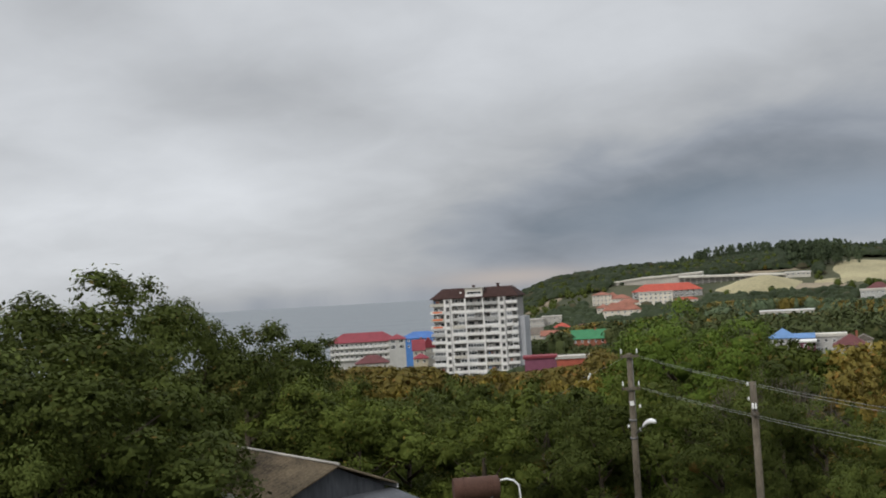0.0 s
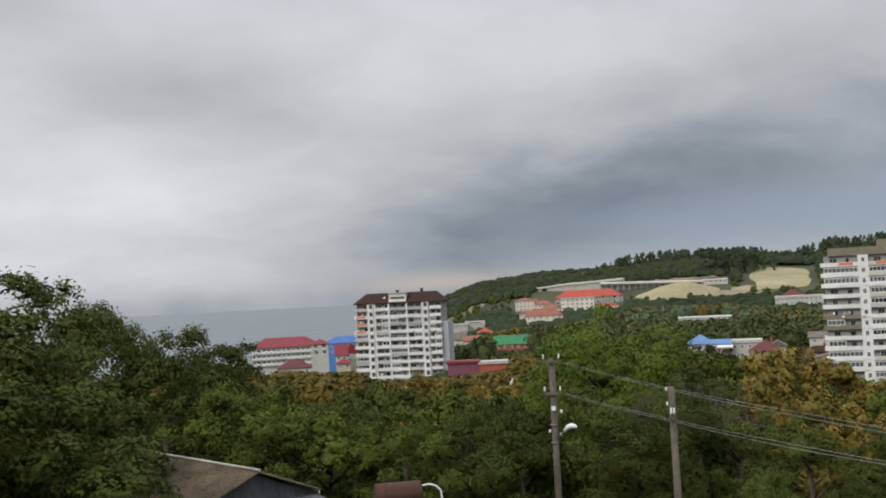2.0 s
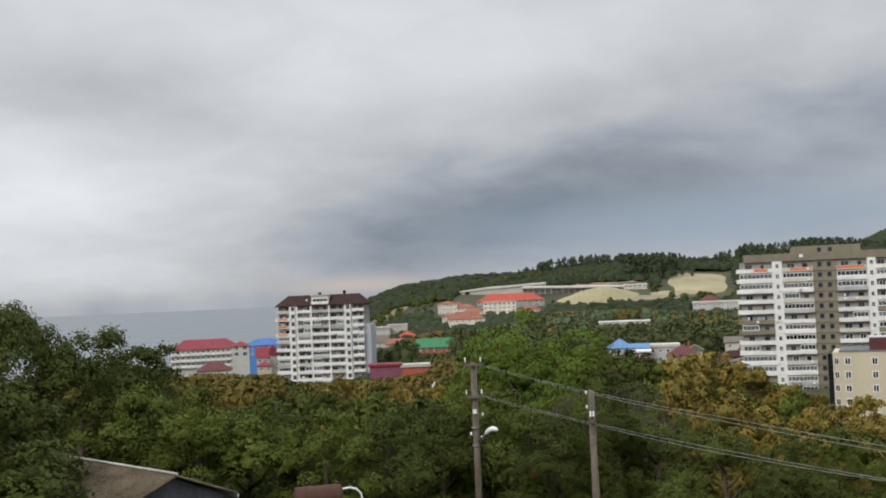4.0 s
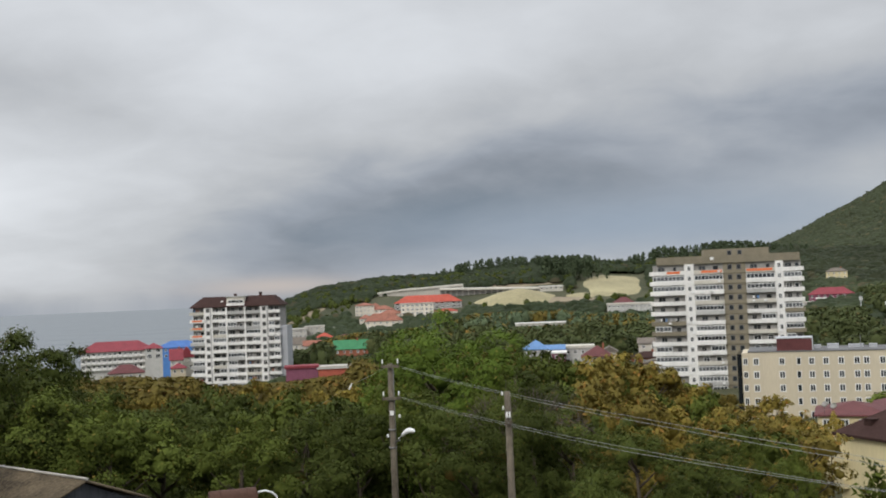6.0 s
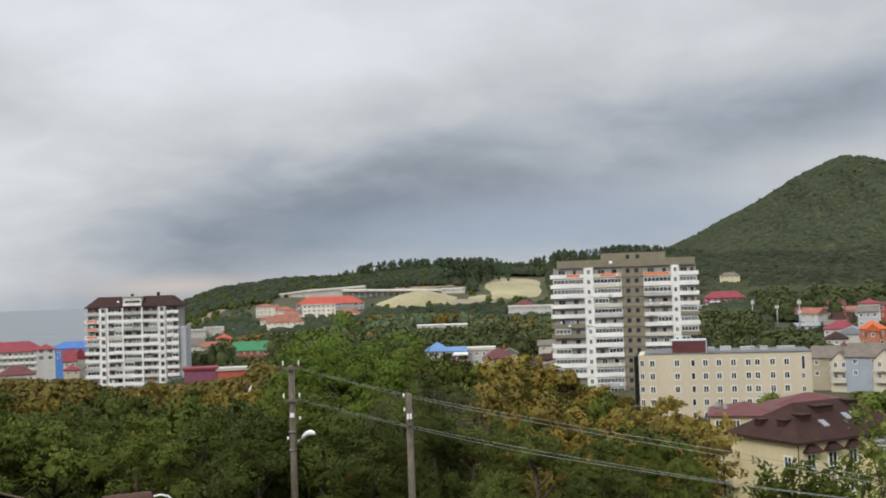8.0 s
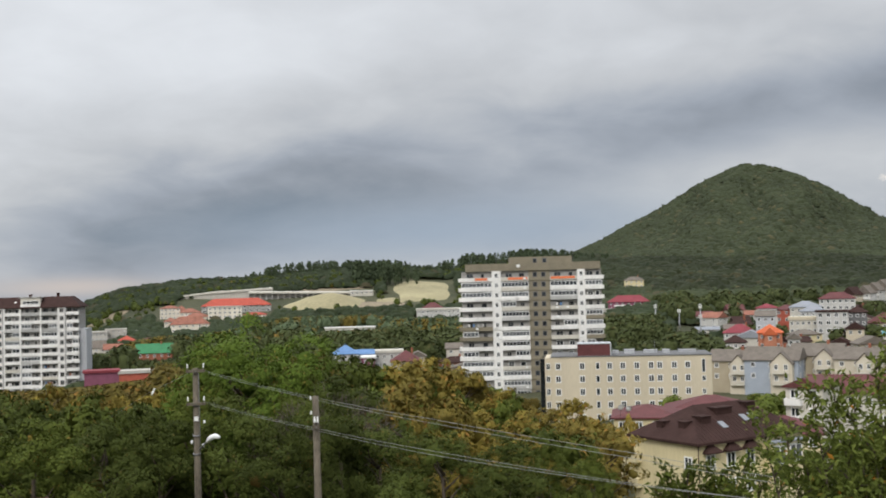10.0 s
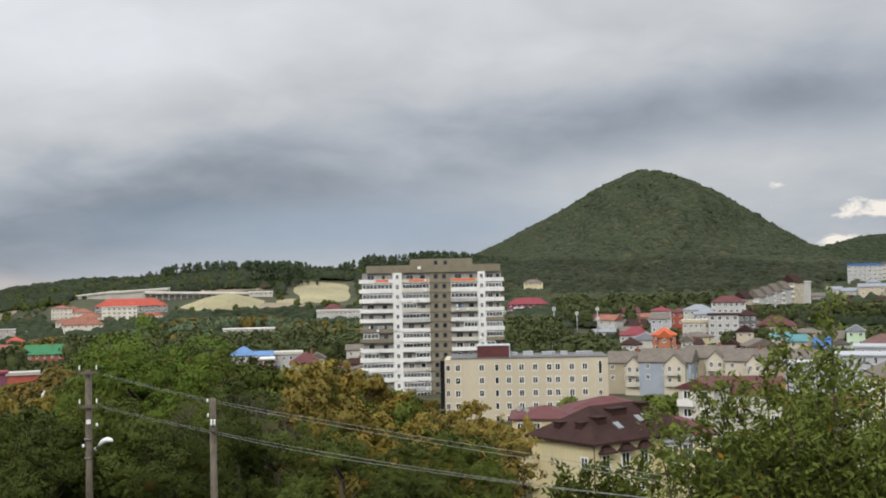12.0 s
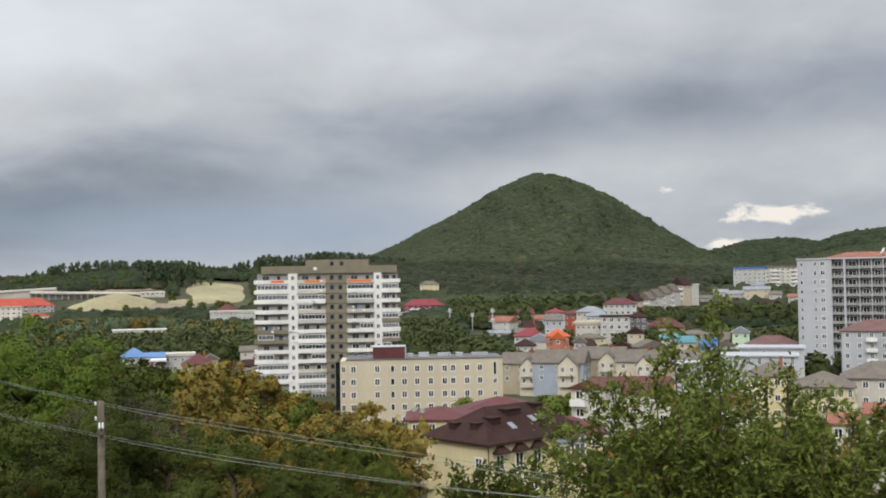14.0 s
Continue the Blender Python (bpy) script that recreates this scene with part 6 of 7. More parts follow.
def crown_lobes(rs, h, rad, base_h, n, flat=0.8, shape="round"):
    """Lobes of many sizes within an uneven envelope, with some spires that break the outline."""
    lobes = []
    lean = rs.normal(size=2) * 0.12 * rad
    for i in range(n):
        zc = base_h + (h - base_h) * (0.06 + 0.80 * rs.random())
        t = (zc - base_h) / (h - base_h)
        env = rad * np.sqrt(max(0.0, 1 - abs(1.35 * t - 0.45) ** (2.6 if shape == "dome" else 2)))
        a = rs.random() * 6.283
        env *= 1 + 0.22 * np.sin(2 * a + lean[0] * 9) + 0.12 * np.sin(3 * a + 5 * t)
        q = env * (0.30 + 0.55 * np.sqrt(rs.random()))
        size = rad * (0.17 + 0.24 * rs.random() ** 1.3)
        if shape == "dome":
            q, size = env * (0.45 + 0.42 * np.sqrt(rs.random())), rad * (0.20 + 0.18 * rs.random())
        lobes.append(((np.cos(a) * q + lean[0] * t, np.sin(a) * q + lean[1] * t, zc), (size, size, size * flat)))
    for i in range(0 if shape == "dome" else max(4, n // 4)):
        a, q = rs.random() * 6.283, rad * 0.62 * np.sqrt(rs.random())
        zt = base_h + (h - base_h) * (0.80 + 0.14 * rs.random()) - q * 0.35
        lobes.append(((np.cos(a) * q + lean[0], np.sin(a) * q + lean[1], zt), (rad * 0.12, rad * 0.12, rad * (0.18 + 0.16 * rs.random()))))
    lobes.append(((lean[0], lean[1], h - rad * 0.22), (rad * 0.14, rad * 0.14, rad * 0.25)))
    return lobes


def trunk_mesh(name, rs, h, rad, base_h, lobes, thick):
    bm = bmesh.new()
    top = h * 0.72
    mid = (rs.normal() * 0.2, rs.normal() * 0.2, top * 0.5)
    tube(bm, [(0, 0, -0.8), (0, 0, 0.3), mid, (0, 0, top)], [thick * 1.35, thick, thick * 0.75, thick * 0.3], 9)
    for c, r_ in lobes[:14]:
        z0 = min(max(base_h * 0.7, c[2] - 0.7 * r_[0] - np.hypot(c[0], c[1]) * 0.6), top)
        s = Vector((mid[0] * 0.5, mid[1] * 0.5, z0))
        e = Vector(c)
        m_ = s.lerp(e, 0.5) + Vector((rs.normal() * 0.15, rs.normal() * 0.15, -0.15 * (e - s).length * 0.3))
        tube(bm, [s, m_, e], [thick * 0.42, thick * 0.28, thick * 0.08], 6)
    return mesh_of(name, bm, M["bark"])


SPECIES = {}


def species(key, seed, h, rad, base_h, nlobes, leaves, size, leaf, shape="round", thick=0.22, flat=0.8, tuft=0.42, per=22, core=0.42):
    rs = np.random.RandomState(seed)
    lobes = crown_lobes(rs, h, rad, base_h, nlobes, flat, shape)
    V, F, N = leaf_cloud(rs, lobes, leaves, size, tuft, per, core=core)
    SPECIES[key] = (trunk_mesh("trunk", rs, h, rad, base_h, lobes, thick), fast_mesh("crown", V, F, M[leaf], N), h, rad)


# near trees have small leaves, those in the valley broader sprays
for i in range(3):
    species(("near_deep", i), 10 + i, 10, 2.4, 1.4, 30, 27000, 0.078, "leaf_deep", tuft=0.42, per=28, core=0.5)
    species(("near_green", i), 20 + i, 10, 2.8, 1.0, 32, 24000, 0.084, "leaf_green", tuft=0.44, per=28, core=0.5)
    species(("mid_green", i), 30 + i, 13, 4.6, 3.0, 22, 5400, 0.25, "leaf_green", tuft=0.66, per=18, core=0.62)
    species(("far_green", i), 130 + i, 13, 4.6, 3.0, 18, 2000, 0.40, "leaf_green", tuft=0.75, per=10, core=0.62)
    species(("mid_olive", i), 40 + i, 13, 4.6, 3.0, 22, 5400, 0.25, "leaf_olive", tuft=0.66, per=18, core=0.62)
    species(("far_olive", i), 140 + i, 13, 4.6, 3.0, 18, 2000, 0.40, "leaf_olive", tuft=0.75, per=10, core=0.62)
    species(("mid_rust", i), 50 + i, 13, 4.4, 3.0, 22, 5400, 0.25, "leaf_rust", tuft=0.66, per=18, core=0.62)
    species(("far_rust", i), 150 + i, 13, 4.4, 3.0, 18, 2000, 0.40, "leaf_rust", tuft=0.75, per=10, core=0.62)
    species(("mid_deep", i), 60 + i, 13, 4.4, 2.6, 22, 5400, 0.25, "leaf_deep", tuft=0.66, per=18, core=0.62)
    species(("far_deep", i), 160 + i, 13, 4.4, 3.0, 18, 2000, 0.40, "leaf_deep", tuft=0.75, per=10, core=0.62)
species(("walnut", 0), 71, 14.5, 3.9, 1.5, 58, 46000, 0.10, "leaf_walnut", "dome", thick=0.35, tuft=0.50, per=30)

WORDS = {"far_green": "green broadleaf tree in the valley wood", "far_olive": "olive-green tree starting to turn in autumn", "far_rust": "yellow-brown autumn tree in the valley wood", "far_deep": "deep green tree in the valley wood",
         "near_deep": "dark green leafy tree with an uneven crown", "near_green": "bright green leafy tree with a broad crown", "mid_green": "green broadleaf tree in the valley wood",
         "mid_olive": "olive-green tree starting to turn in autumn", "mid_rust": "yellow-brown autumn tree in the valley wood", "mid_deep": "deep green tree in the valley wood",
         "walnut": "wide dense green tree with a domed crown"}


def tree(key, az, r, top_el=None, h=None, wide=1.0, spin=0.0, group=""):
    """A tree at a place, as high as it looks from the eye or h metres."""
    tm, cm, H, rad = SPECIES[key]
    z0 = float(ground_at(az, r)) - 0.3
    wide *= 1.5 if key[0].startswith("near") else 1.0
    hh = h if h else height(top_el, r) - z0
    s = hh / H
    x, y = spot(az, r)
    b = base("tree", pose(x, y, z0, 0, 0, spin) @ Matrix.Diagonal((s * wide, s * wide, s, 1)), WORDS[key[0]], "tree", group)
    put("trunk", tm, b)
    put("crown", cm, b)
    return b


# the dark group by the shed
for k, (key, az, r, e, w) in enumerate((
        (("near_deep", 0), 18.6, 36, 1.35, 0.85), (("near_deep", 1), 21.4, 34, 0.2, 0.85), (("near_deep", 2), 15.0, 46, 1.0, 0.60), (("near_deep", 1), 12.9, 58, -0.3, 0.58),
        (("near_deep", 0), 17.4, 33, -0.6, 0.75), (("near_deep", 2), 19.6, 28, -1.8, 0.9), (("near_deep", 0), 23.2, 31, -0.4, 1.0), (("near_deep", 1), 20.6, 27, -5.4, 0.6),
        (("near_deep", 2), 8.7, 60, -1.5, 0.60), (("near_deep", 2), 10.5, 56, -1.7, 0.75),
        (("near_deep", 0), 6.4, 72, -2.55, 0.62), (("near_green", 1), 7.4, 54, -4.5, 0.75), (("near_green", 0), 4.8, 53, -4.9, 0.75), (("near_green", 2), 9.6, 60, -3.7, 0.7),
        (("near_deep", 1), 2.2, 56, -5.4, 0.8), (("near_deep", 2), 16.2, 29, -5.2, 0.5), (("near_deep", 1), 25, 30, -0.6, 1.0), (("near_green", 1), -1.6, 52, -6.2, 0.75))):
    tree(key, az, r, e, wide=w, spin=k * 77, group="trees by the shed")
# the domed tree behind the first pole and its neighbours
tree(("walnut", 0), -12.1, 60, -1.45, spin=20)
for k, (key, az, r, e, w) in enumerate((
        (("near_green", 1), -9.9, 57, -3.6, 0.40), (("near_green", 0), -14.4, 57, -3.9, 0.42), (("near_deep", 2), -11.4, 53, -5.6, 0.75), (("near_deep", 0), -16.8, 62, -4.7, 0.8),
        (("near_deep", 2), -7.6, 52, -6.0, 0.7), (("near_deep", 1), -13.8, 49, -6.8, 0.7), (("near_deep", 1), -5.2, 54, -6.1, 0.85),
        (("near_deep", 0), -18.8, 50, -6.8, 0.75), (("near_deep", 1), -22.0, 48, -7.4, 0.75), (("near_deep", 0), -25.2, 49, -7.8, 0.75), (("near_green", 1), -27.6, 52, -8.4, 0.5),
        (("near_deep", 2), -20.0, 38, -9.8, 0.6), (("near_deep", 1), -15.4, 50, -5.5, 0.5), (("near_deep", 2), -16.8, 48, -6.2, 0.5), (("near_green", 1), -29.9, 60, -8.6, 0.4), (("near_deep", 0), -24.0, 40, -9.9, 0.6))):
    tree(key, az, r, e, wide=w, spin=k * 61, group="trees round the poles")

tree(("mid_olive", 1), -55.6, 27, -6.2, wide=0.5, spin=50)
tree(("mid_olive", 2), -53.2, 30, -8.0, wide=0.5, spin=90)
for k, (key, az, r, e) in enumerate((("deep", -16.4, 186, -3.65), ("green", -17.0, 192, -3.75), ("deep", -17.55, 198, -3.8), ("olive", -15.7, 190, -3.5), ("green", -18.2, 190, -4.35), ("green", -18.9, 200, -4.3),
                                       ("rust", -19.8, 196, -4.0), ("olive", -20.7, 190, -3.95), ("rust", -21.6, 196, -3.85), ("olive", -22.5, 200, -4.1), ("rust", -23.2, 192, -4.5), ("olive", -24.0, 196, -5.0))):
    tree(("far_" + key, k % 3), az, r, e, wide=0.9, spin=k * 47, group="trees before the villas")
tree(("mid_rust", 0), -30.6, 150, -6.9, wide=0.7, spin=5)
tree(("mid_rust", 2), -31.6, 158, -7.1, wide=0.6, spin=70)
tree(("mid_olive", 0), -33.0, 150, -7.4, wide=0.6, spin=160)
tree(("mid_olive", 0), -30.2, 125, -8.0, wide=0.7, spin=160)
tree(("near_green", 0), -42.5, 44, -9.2, wide=0.55, spin=10)


def treeline(az):
    """How high the valley wood reaches, as an angle, along the bearings."""
    return np.interp(-az, [-14, -8, -5.6, -3.9, -1.7, 0.5, 2.2, 4.0, 7.3, 8.2, 9.5, 12, 14.5, 15.8, 16.4, 17.5, 18.1, 19.5, 21.2, 22.6, 24.0, 25.5, 28, 30.6, 31.2, 33, 36],
                     [-2.6, -2.5, -2.9, -3.8, -4.0, -3.9, -4.3, -4.4, -4.2, -4.5, -4.5, -4.4, -4.3, -3.65, -3.7, -3.75, -4.35, -4.0, -4.0, -4.4, -5.1, -5.8, -6.2, -6.9, -10.9, -11.2, -11.2])


def valley_wood():
    rs = random.Random(21)
    n = 0
    for r in (70, 83, 98, 116, 137, 162, 192, 226):
        az = 15.0 if r < 150 else 9
        while az > -33:
            a = az + rs.uniform(-1, 1) * 0.4
            rr = r + rs.uniform(-6, 6)
            az -= math.degrees(6.2 / r) * rs.uniform(0.85, 1.3)
            if a < -30.7 and rr > 95:
                continue
            lim = float(treeline(a)) + 0.9 * noise.noise((a * 0.7, r * 0.05, 2.0)) + 0.25 - 1.7 * rs.random() ** 1.4 - float(np.interp(r, [70, 150], [0.8, 0.0]))
            z0 = float(ground_at(a, rr)) - 0.3
            h = min(rs.uniform(11, 17), height(lim, rr) - z0)
            if h < 4.0:
                continue
            x, y = spot(a, rr)
            if any((x - sx) ** 2 + (y - sy) ** 2 < sr * sr for sx, sy, sr in SITES):
                continue
            # autumn colour by stands
            t = noise.noise((x * 0.022, y * 0.022, 5.0)) + (0.55 if (-7.5 < a < 4 and rr > 105) else 0) + (0.46 if (a < -18.5 and rr > 104) else 0.5 if a < -20 and rr > 80 else 0) - (0.42 if rr < 100 and a > -20 else 0) - (0.35 if a > 4 or -17 < a < -8 else 0)
            key = ("mid_" if rr < 128 else "far_") + ("rust" if t > 0.42 else "olive" if t > 0.10 else "green" if t > -0.22 else "deep")
            tree((key, rs.randrange(3)), a, rr, h=h, wide=min(1.35, 12.5 / h) * rs.uniform(0.75, 0.95), spin=rs.uniform(0, 360), group="valley wood")
            n += 1
    return n


valley_wood()


# the bare tree with few leaves by the second pole
def bare_tree(az, r, top_el):
    rs = np.random.RandomState(4)
    x, y = spot(az, r)
    z0 = float(ground_at(az, r)) - 0.3
    H = height(top_el, r) - z0
    b = base("bare_tree", pose(x, y, z0), "half-bare grey-brown tree with thin twigs", "tree")
    bm = bmesh.new()

    def grow(p, d, length, rad, depth):
        q = p + d * length
        m_ = p.lerp(q, 0.5) + Vector(rs.normal(size=3) * 0.05 * length)
        tube(bm, [p, m_, q], [rad, rad * 0.8, rad * 0.6], 5)
        if depth == 0:
            return
        for _ in range(4 if depth < 3 else 3):
            nd_ = (d + Vector(rs.normal(size=3)) * 0.40 + Vector((0, 0, 0.12))).normalized()
            grow(p.lerp(q, rs.uniform(0.55, 1.0)), nd_, length * rs.uniform(0.6, 0.8), rad * 0.55, depth - 1)

    grow(Vector((0, 0, 0)), Vector((0, 0, 1)), H * 0.36, 0.18, 5)
    part("bough", bm, M["twig"], b)


bare_tree(-15.7, 53, -2.75)
bare_tree(-16.7, 54, -3.4)


def leafy_bush(name, az, r, shoots, label, fruit, seed, size=0.085, leaf="leaf_bush", per=60):
    """A fruit tree close by: upright shoots set with single leaves."""
    rs = np.random.RandomState(seed)
    x, y = spot(az, r)
    z0 = float(ground_at(az, r)) - 0.3
    b = base(name, pose(x, y, z0, 0, 0, az), label, "tree")
    bm = bmesh.new()
    fork = Vector((0, 0.2, 3.2))
    tube(bm, [(0, 0.1, -0.4), (0.05, 0.15, 1.5), fork], [0.16, 0.13, 0.11], 9)
    P, D = [], []
    for dx_, dy_, top_z, spread in shoots:
        tip = Vector((dx_, dy_, top_z - z0))
        knee = fork.lerp(tip, 0.45) + Vector((dx_ * 0.25, dy_ * 0.25, -0.3))
        tube(bm, [fork, knee, tip], [0.035, 0.018, 0.006], 6)
        twigs = int(22 * spread)
        for k in range(twigs):
            u = k / (twigs - 1)
            s = knee.lerp(tip, u)
            ln = (0.16 + 0.42 * (1 - u)) * rs.uniform(0.6, 1.2) * spread
            a = rs.uniform(0, 6.283)
            dd = Vector((math.cos(a), math.sin(a), rs.uniform(0.25, 1.3))).normalized()
            e = s + dd * ln
            tube(bm, [s, s.lerp(e, 0.5) + Vector((0, 0, 0.02)), e], [0.012, 0.009, 0.004], 5)
            for j in range(per // 5):
                v = rs.uniform(0.1, 1.05)
                P.append(s.lerp(e, v) + Vector(rs.normal(size=3) * 0.06))
                D.append((dd + Vector(rs.normal(size=3)) * 0.75).normalized())
    part("bough", bm, M["bark"], b)
    P, D = np.array(P), np.array(D)
    n = len(P)
    up = rs.normal(size=(n, 3)) * 0.7 + np.array([0, -0.15, 1.0])
    nrm = up - D * (up * D).sum(1)[:, None]
    nrm /= np.linalg.norm(nrm, axis=1)[:, None] + 1e-9
    sd = np.cross(D, nrm)
    L = size * (0.7 + 0.6 * rs.random(n))[:, None]
    # four-cornered leaf, folded along its rib
    tip = P + D * L * 1.15 - nrm * L * 0.12
    l, r_ = P + D * L * 0.5 + sd * L * 0.24 + nrm * L * 0.08, P + D * L * 0.5 - sd * L * 0.24 + nrm * L * 0.08
    V = np.stack([P, tip, l, r_], 1).reshape(-1, 3)
    i = np.arange(n) * 4
    F = np.concatenate([np.stack([i + a, i + c, i + d], 1) for a, c, d in ((0, 1, 2), (0, 3, 1))])
    put("foliage", fast_mesh("foliage", V, F, M[leaf]), b)
    for k in range(fruit):
        p = P[rs.randint(n)]
        fb = bmesh.new()
        bmesh.ops.create_icosphere(fb, subdivisions=2, radius=0.028)
        for v in fb.verts:
            v.co.z *= 0.85
        for f in fb.faces:
            f.smooth = True
        part("fruit", fb, M["fruit"], b, m=Matrix.Translation(Vector(p) + Vector((0, 0, -0.06))))


R0 = 12.0
SH = []
_rb = random.Random(3)
# tops of the shoots as (bearing, angle)
for a, e, s in ((-38.3, -7.1, 0.8), (-39.6, -8.4, 1.0), (-40.8, -6.0, 1.0), (-41.8, -5.6, 0.9), (-42.7, -5.9, 1.0), (-43.8, -4.6, 0.9), (-44.8, -2.75, 0.8), (-45.5, -5.0, 1.0), (-46.3, -4.6, 0.9), (-47.05, -1.5, 0.75), (-47.6, -4.4, 1.0),
                (-48.6, -5.6, 1.0), (-49.4, -5.2, 0.9), (-50.4, -4.75, 0.8), (-51.2, -6.0, 1.0), (-52.2, -6.4, 1.0), (-53.4, -6.9, 1.0), (-54.6, -6.6, 1.0), (-55.8, -6.2, 1.0), (-57, -6.5, 1.0),
                (-40.4, -9.2, 1.1), (-42.2, -8.2, 1.2), (-44.0, -7.4, 1.2), (-45.8, -7.2, 1.2), (-47.4, -7.0, 1.2), (-49.0, -7.6, 1.2), (-50.8, -7.8, 1.2), (-52.6, -8.4, 1.2), (-54.4, -8.6, 1.2), (-43.0, -9.8, 1.2), (-45.2, -9.4, 1.2), (-47.2, -9.4, 1.2), (-49.4, -9.6, 1.2), (-51.6, -9.8, 1.2), (-41.2, -10.4, 1.1), (-54.0, -10.2, 1.2), (-42.0, -9.0, 1.3), (-43.6, -8.6, 1.3), (-45.0, -8.4, 1.3), (-46.4, -8.2, 1.3), (-48.2, -8.6, 1.3), (-50.0, -8.8, 1.3), (-51.8, -9.0, 1.3), (-53.4, -9.4, 1.3),
                (-44.2, -10.6, 1.3), (-46.2, -10.6, 1.3), (-48.2, -10.6, 1.3), (-50.4, -10.7, 1.3), (-52.6, -10.8, 1.3), (-55.2, -9.8, 1.3)):
    dist = R0 + _rb.uniform(-0.9, 0.9)
    px_, py_ = spot(a + 47.5, dist)
    SH.append((px_, py_ - R0, height(e, dist), s))
leafy_bush("fruit_tree", -47.5, R0, SH, "leafy fruit tree with upright shoots and a few orange fruits", 9, 8, size=0.072, per=330)
SH = []
for a, e, s in ((-33.6, -10.1, 1.0), (-34.6, -10.2, 1.0), (-35.6, -9.9, 1.0), (-36.6, -10.1, 1.0), (-37.4, -10.0, 1.0), (-38.2, -10.3, 1.0), (-33.2, -11.0, 1.1), (-34.4, -10.9, 1.1), (-35.6, -11.0, 1.1), (-36.8, -11.0, 1.1)):
    dist = 20 + _rb.uniform(-0.8, 0.8)
    px_, py_ = spot(a + 35.0, dist)
    SH.append((px_, py_ - 20, height(e + 0.45, dist), s))
leafy_bush("shrub", -35.0, 20, SH, "dark leafy shrub in front of the yellow house", 0, 12, size=0.12, leaf="leaf_green", per=130)


# ---------------------------------------------------------------- woods too many to count
def clear_of_sites(x, y, grow=0.0):
    ok = np.ones(len(x), bool)
    for sx, sy, sr in SITES:
        ok &= (x - sx) ** 2 + (y - sy) ** 2 > (sr + grow) ** 2
    return ok


def woods(name, label, az0, az1, r0, r1, count, hmin, hmax, leaf, cards, card, seed, keep=None, cone=0.0, limit=None, power=1.0):
    """Many trees as one mass of leaf sprays; keep(az, r) thins them, limit(az) is the angle their tops stay under."""
    rs = np.random.RandomState(seed)
    az = az0 + (az1 - az0) * rs.random(count)
    r = np.sqrt(r0 ** 2 + (r1 ** 2 - r0 ** 2) * rs.random(count))
    x, y = -np.sin(np.radians(az)) * r, np.cos(np.radians(az)) * r
    z = ground_at(az, r)
    h = hmin + (hmax - hmin) * rs.random(count) ** power
    if limit is not None:
        h = np.minimum(h, 45 + r * np.tan(np.radians(limit(az, r))) - z)
    ok = (z > 1.0) & clear_of_sites(x, y) & (h > 2.2)
    if keep is not None:
        ok &= keep(az, r)
    x, y, z, h = x[ok], y[ok], z[ok], h[ok]
    n = len(x)
    if n == 0:
        return
    k = cards
    d = rs.normal(size=(n, k, 3))
    d /= np.linalg.norm(d, axis=2)[..., None]
    d[..., 2] = np.where(d[..., 2] < -0.5, -d[..., 2], d[..., 2])
    con = (rs.random(n) < cone)[:, None]
    lob = rs.normal(size=(n, k, 3)) * 0.16
    fill = 0.5 + 0.5 * np.sqrt(rs.random((n, k)))
    d = d * fill[..., None]
    t = rs.random((n, k))
    wide = h[:, None] * 0.34
    P = np.empty((n, k, 3))
    P[..., 0] = x[:, None] + np.where(con, d[..., 0] * wide * 0.75 * (1.05 - t), (d[..., 0] + lob[..., 0]) * wide)
    P[..., 1] = y[:, None] + np.where(con, d[..., 1] * wide * 0.75 * (1.05 - t), (d[..., 1] + lob[..., 1]) * wide)
    P[..., 2] = z[:, None] + np.where(con, h[:, None] * (0.12 + 0.9 * t), h[:, None] * (0.58 + 0.38 * d[..., 2] + 0.08 * lob[..., 2]))
    P, d = P.reshape(-1, 3), d.reshape(-1, 3)
    m_ = len(P)
    nrm = d + rs.normal(size=(m_, 3)) * 0.4 + np.array([0, 0, 0.35])
    nrm /= np.linalg.norm(nrm, axis=1)[:, None]
    ax = np.cross(nrm, rs.normal(size=(m_, 3)))
    ax /= np.linalg.norm(ax, axis=1)[:, None] + 1e-9
    sd = np.cross(nrm, ax)
    s = (card * (0.6 + 0.8 * rs.random(m_)) * np.repeat(h / hmax, k))[:, None]
    V = np.stack([P - ax * s * 0.7, P - sd * s * 0.6 + ax * s * 0.4, P + ax * s * 0.5 + sd * s * 0.6], 1).reshape(-1, 3)
    F = np.arange(m_ * 3).reshape(-1, 3)
    soft = unit(d + np.array([0, 0, 0.3]))
    g = np.cross(V[1::3] - V[0::3], V[2::3] - V[0::3])
    flip = (g * soft).sum(1) < 0
    F[flip] = F[flip][:, ::-1]
    N = np.repeat(unit(soft + nrm * 0.12), 3, axis=0)
    # dense inner foliage
    q = len(ICO_V)
    w, hh = np.where(con[:, 0], 0.4, 0.84) * h * 0.34, h * 0.33
    cv = np.stack([x, y, z + h * 0.56], 1)[:, None] + ICO_V[None] * np.stack([w, w, hh], 1)[:, None] * (1 + 0.14 * rs.normal(size=(n, q, 1)))
    cf = (ICO_F[None] + (np.arange(n) * q)[:, None, None]).reshape(-1, 3) + len(V)
    cn = np.broadcast_to(unit(ICO_V + np.array([0, 0, 0.3]))[None], cv.shape).reshape(-1, 3)
    tagged(new(name, fast_mesh(name, np.concatenate([V, cv.reshape(-1, 3)]), np.concatenate([F, cf]), M[leaf], np.concatenate([N, cn]))), label, "wood", kind="stuff")


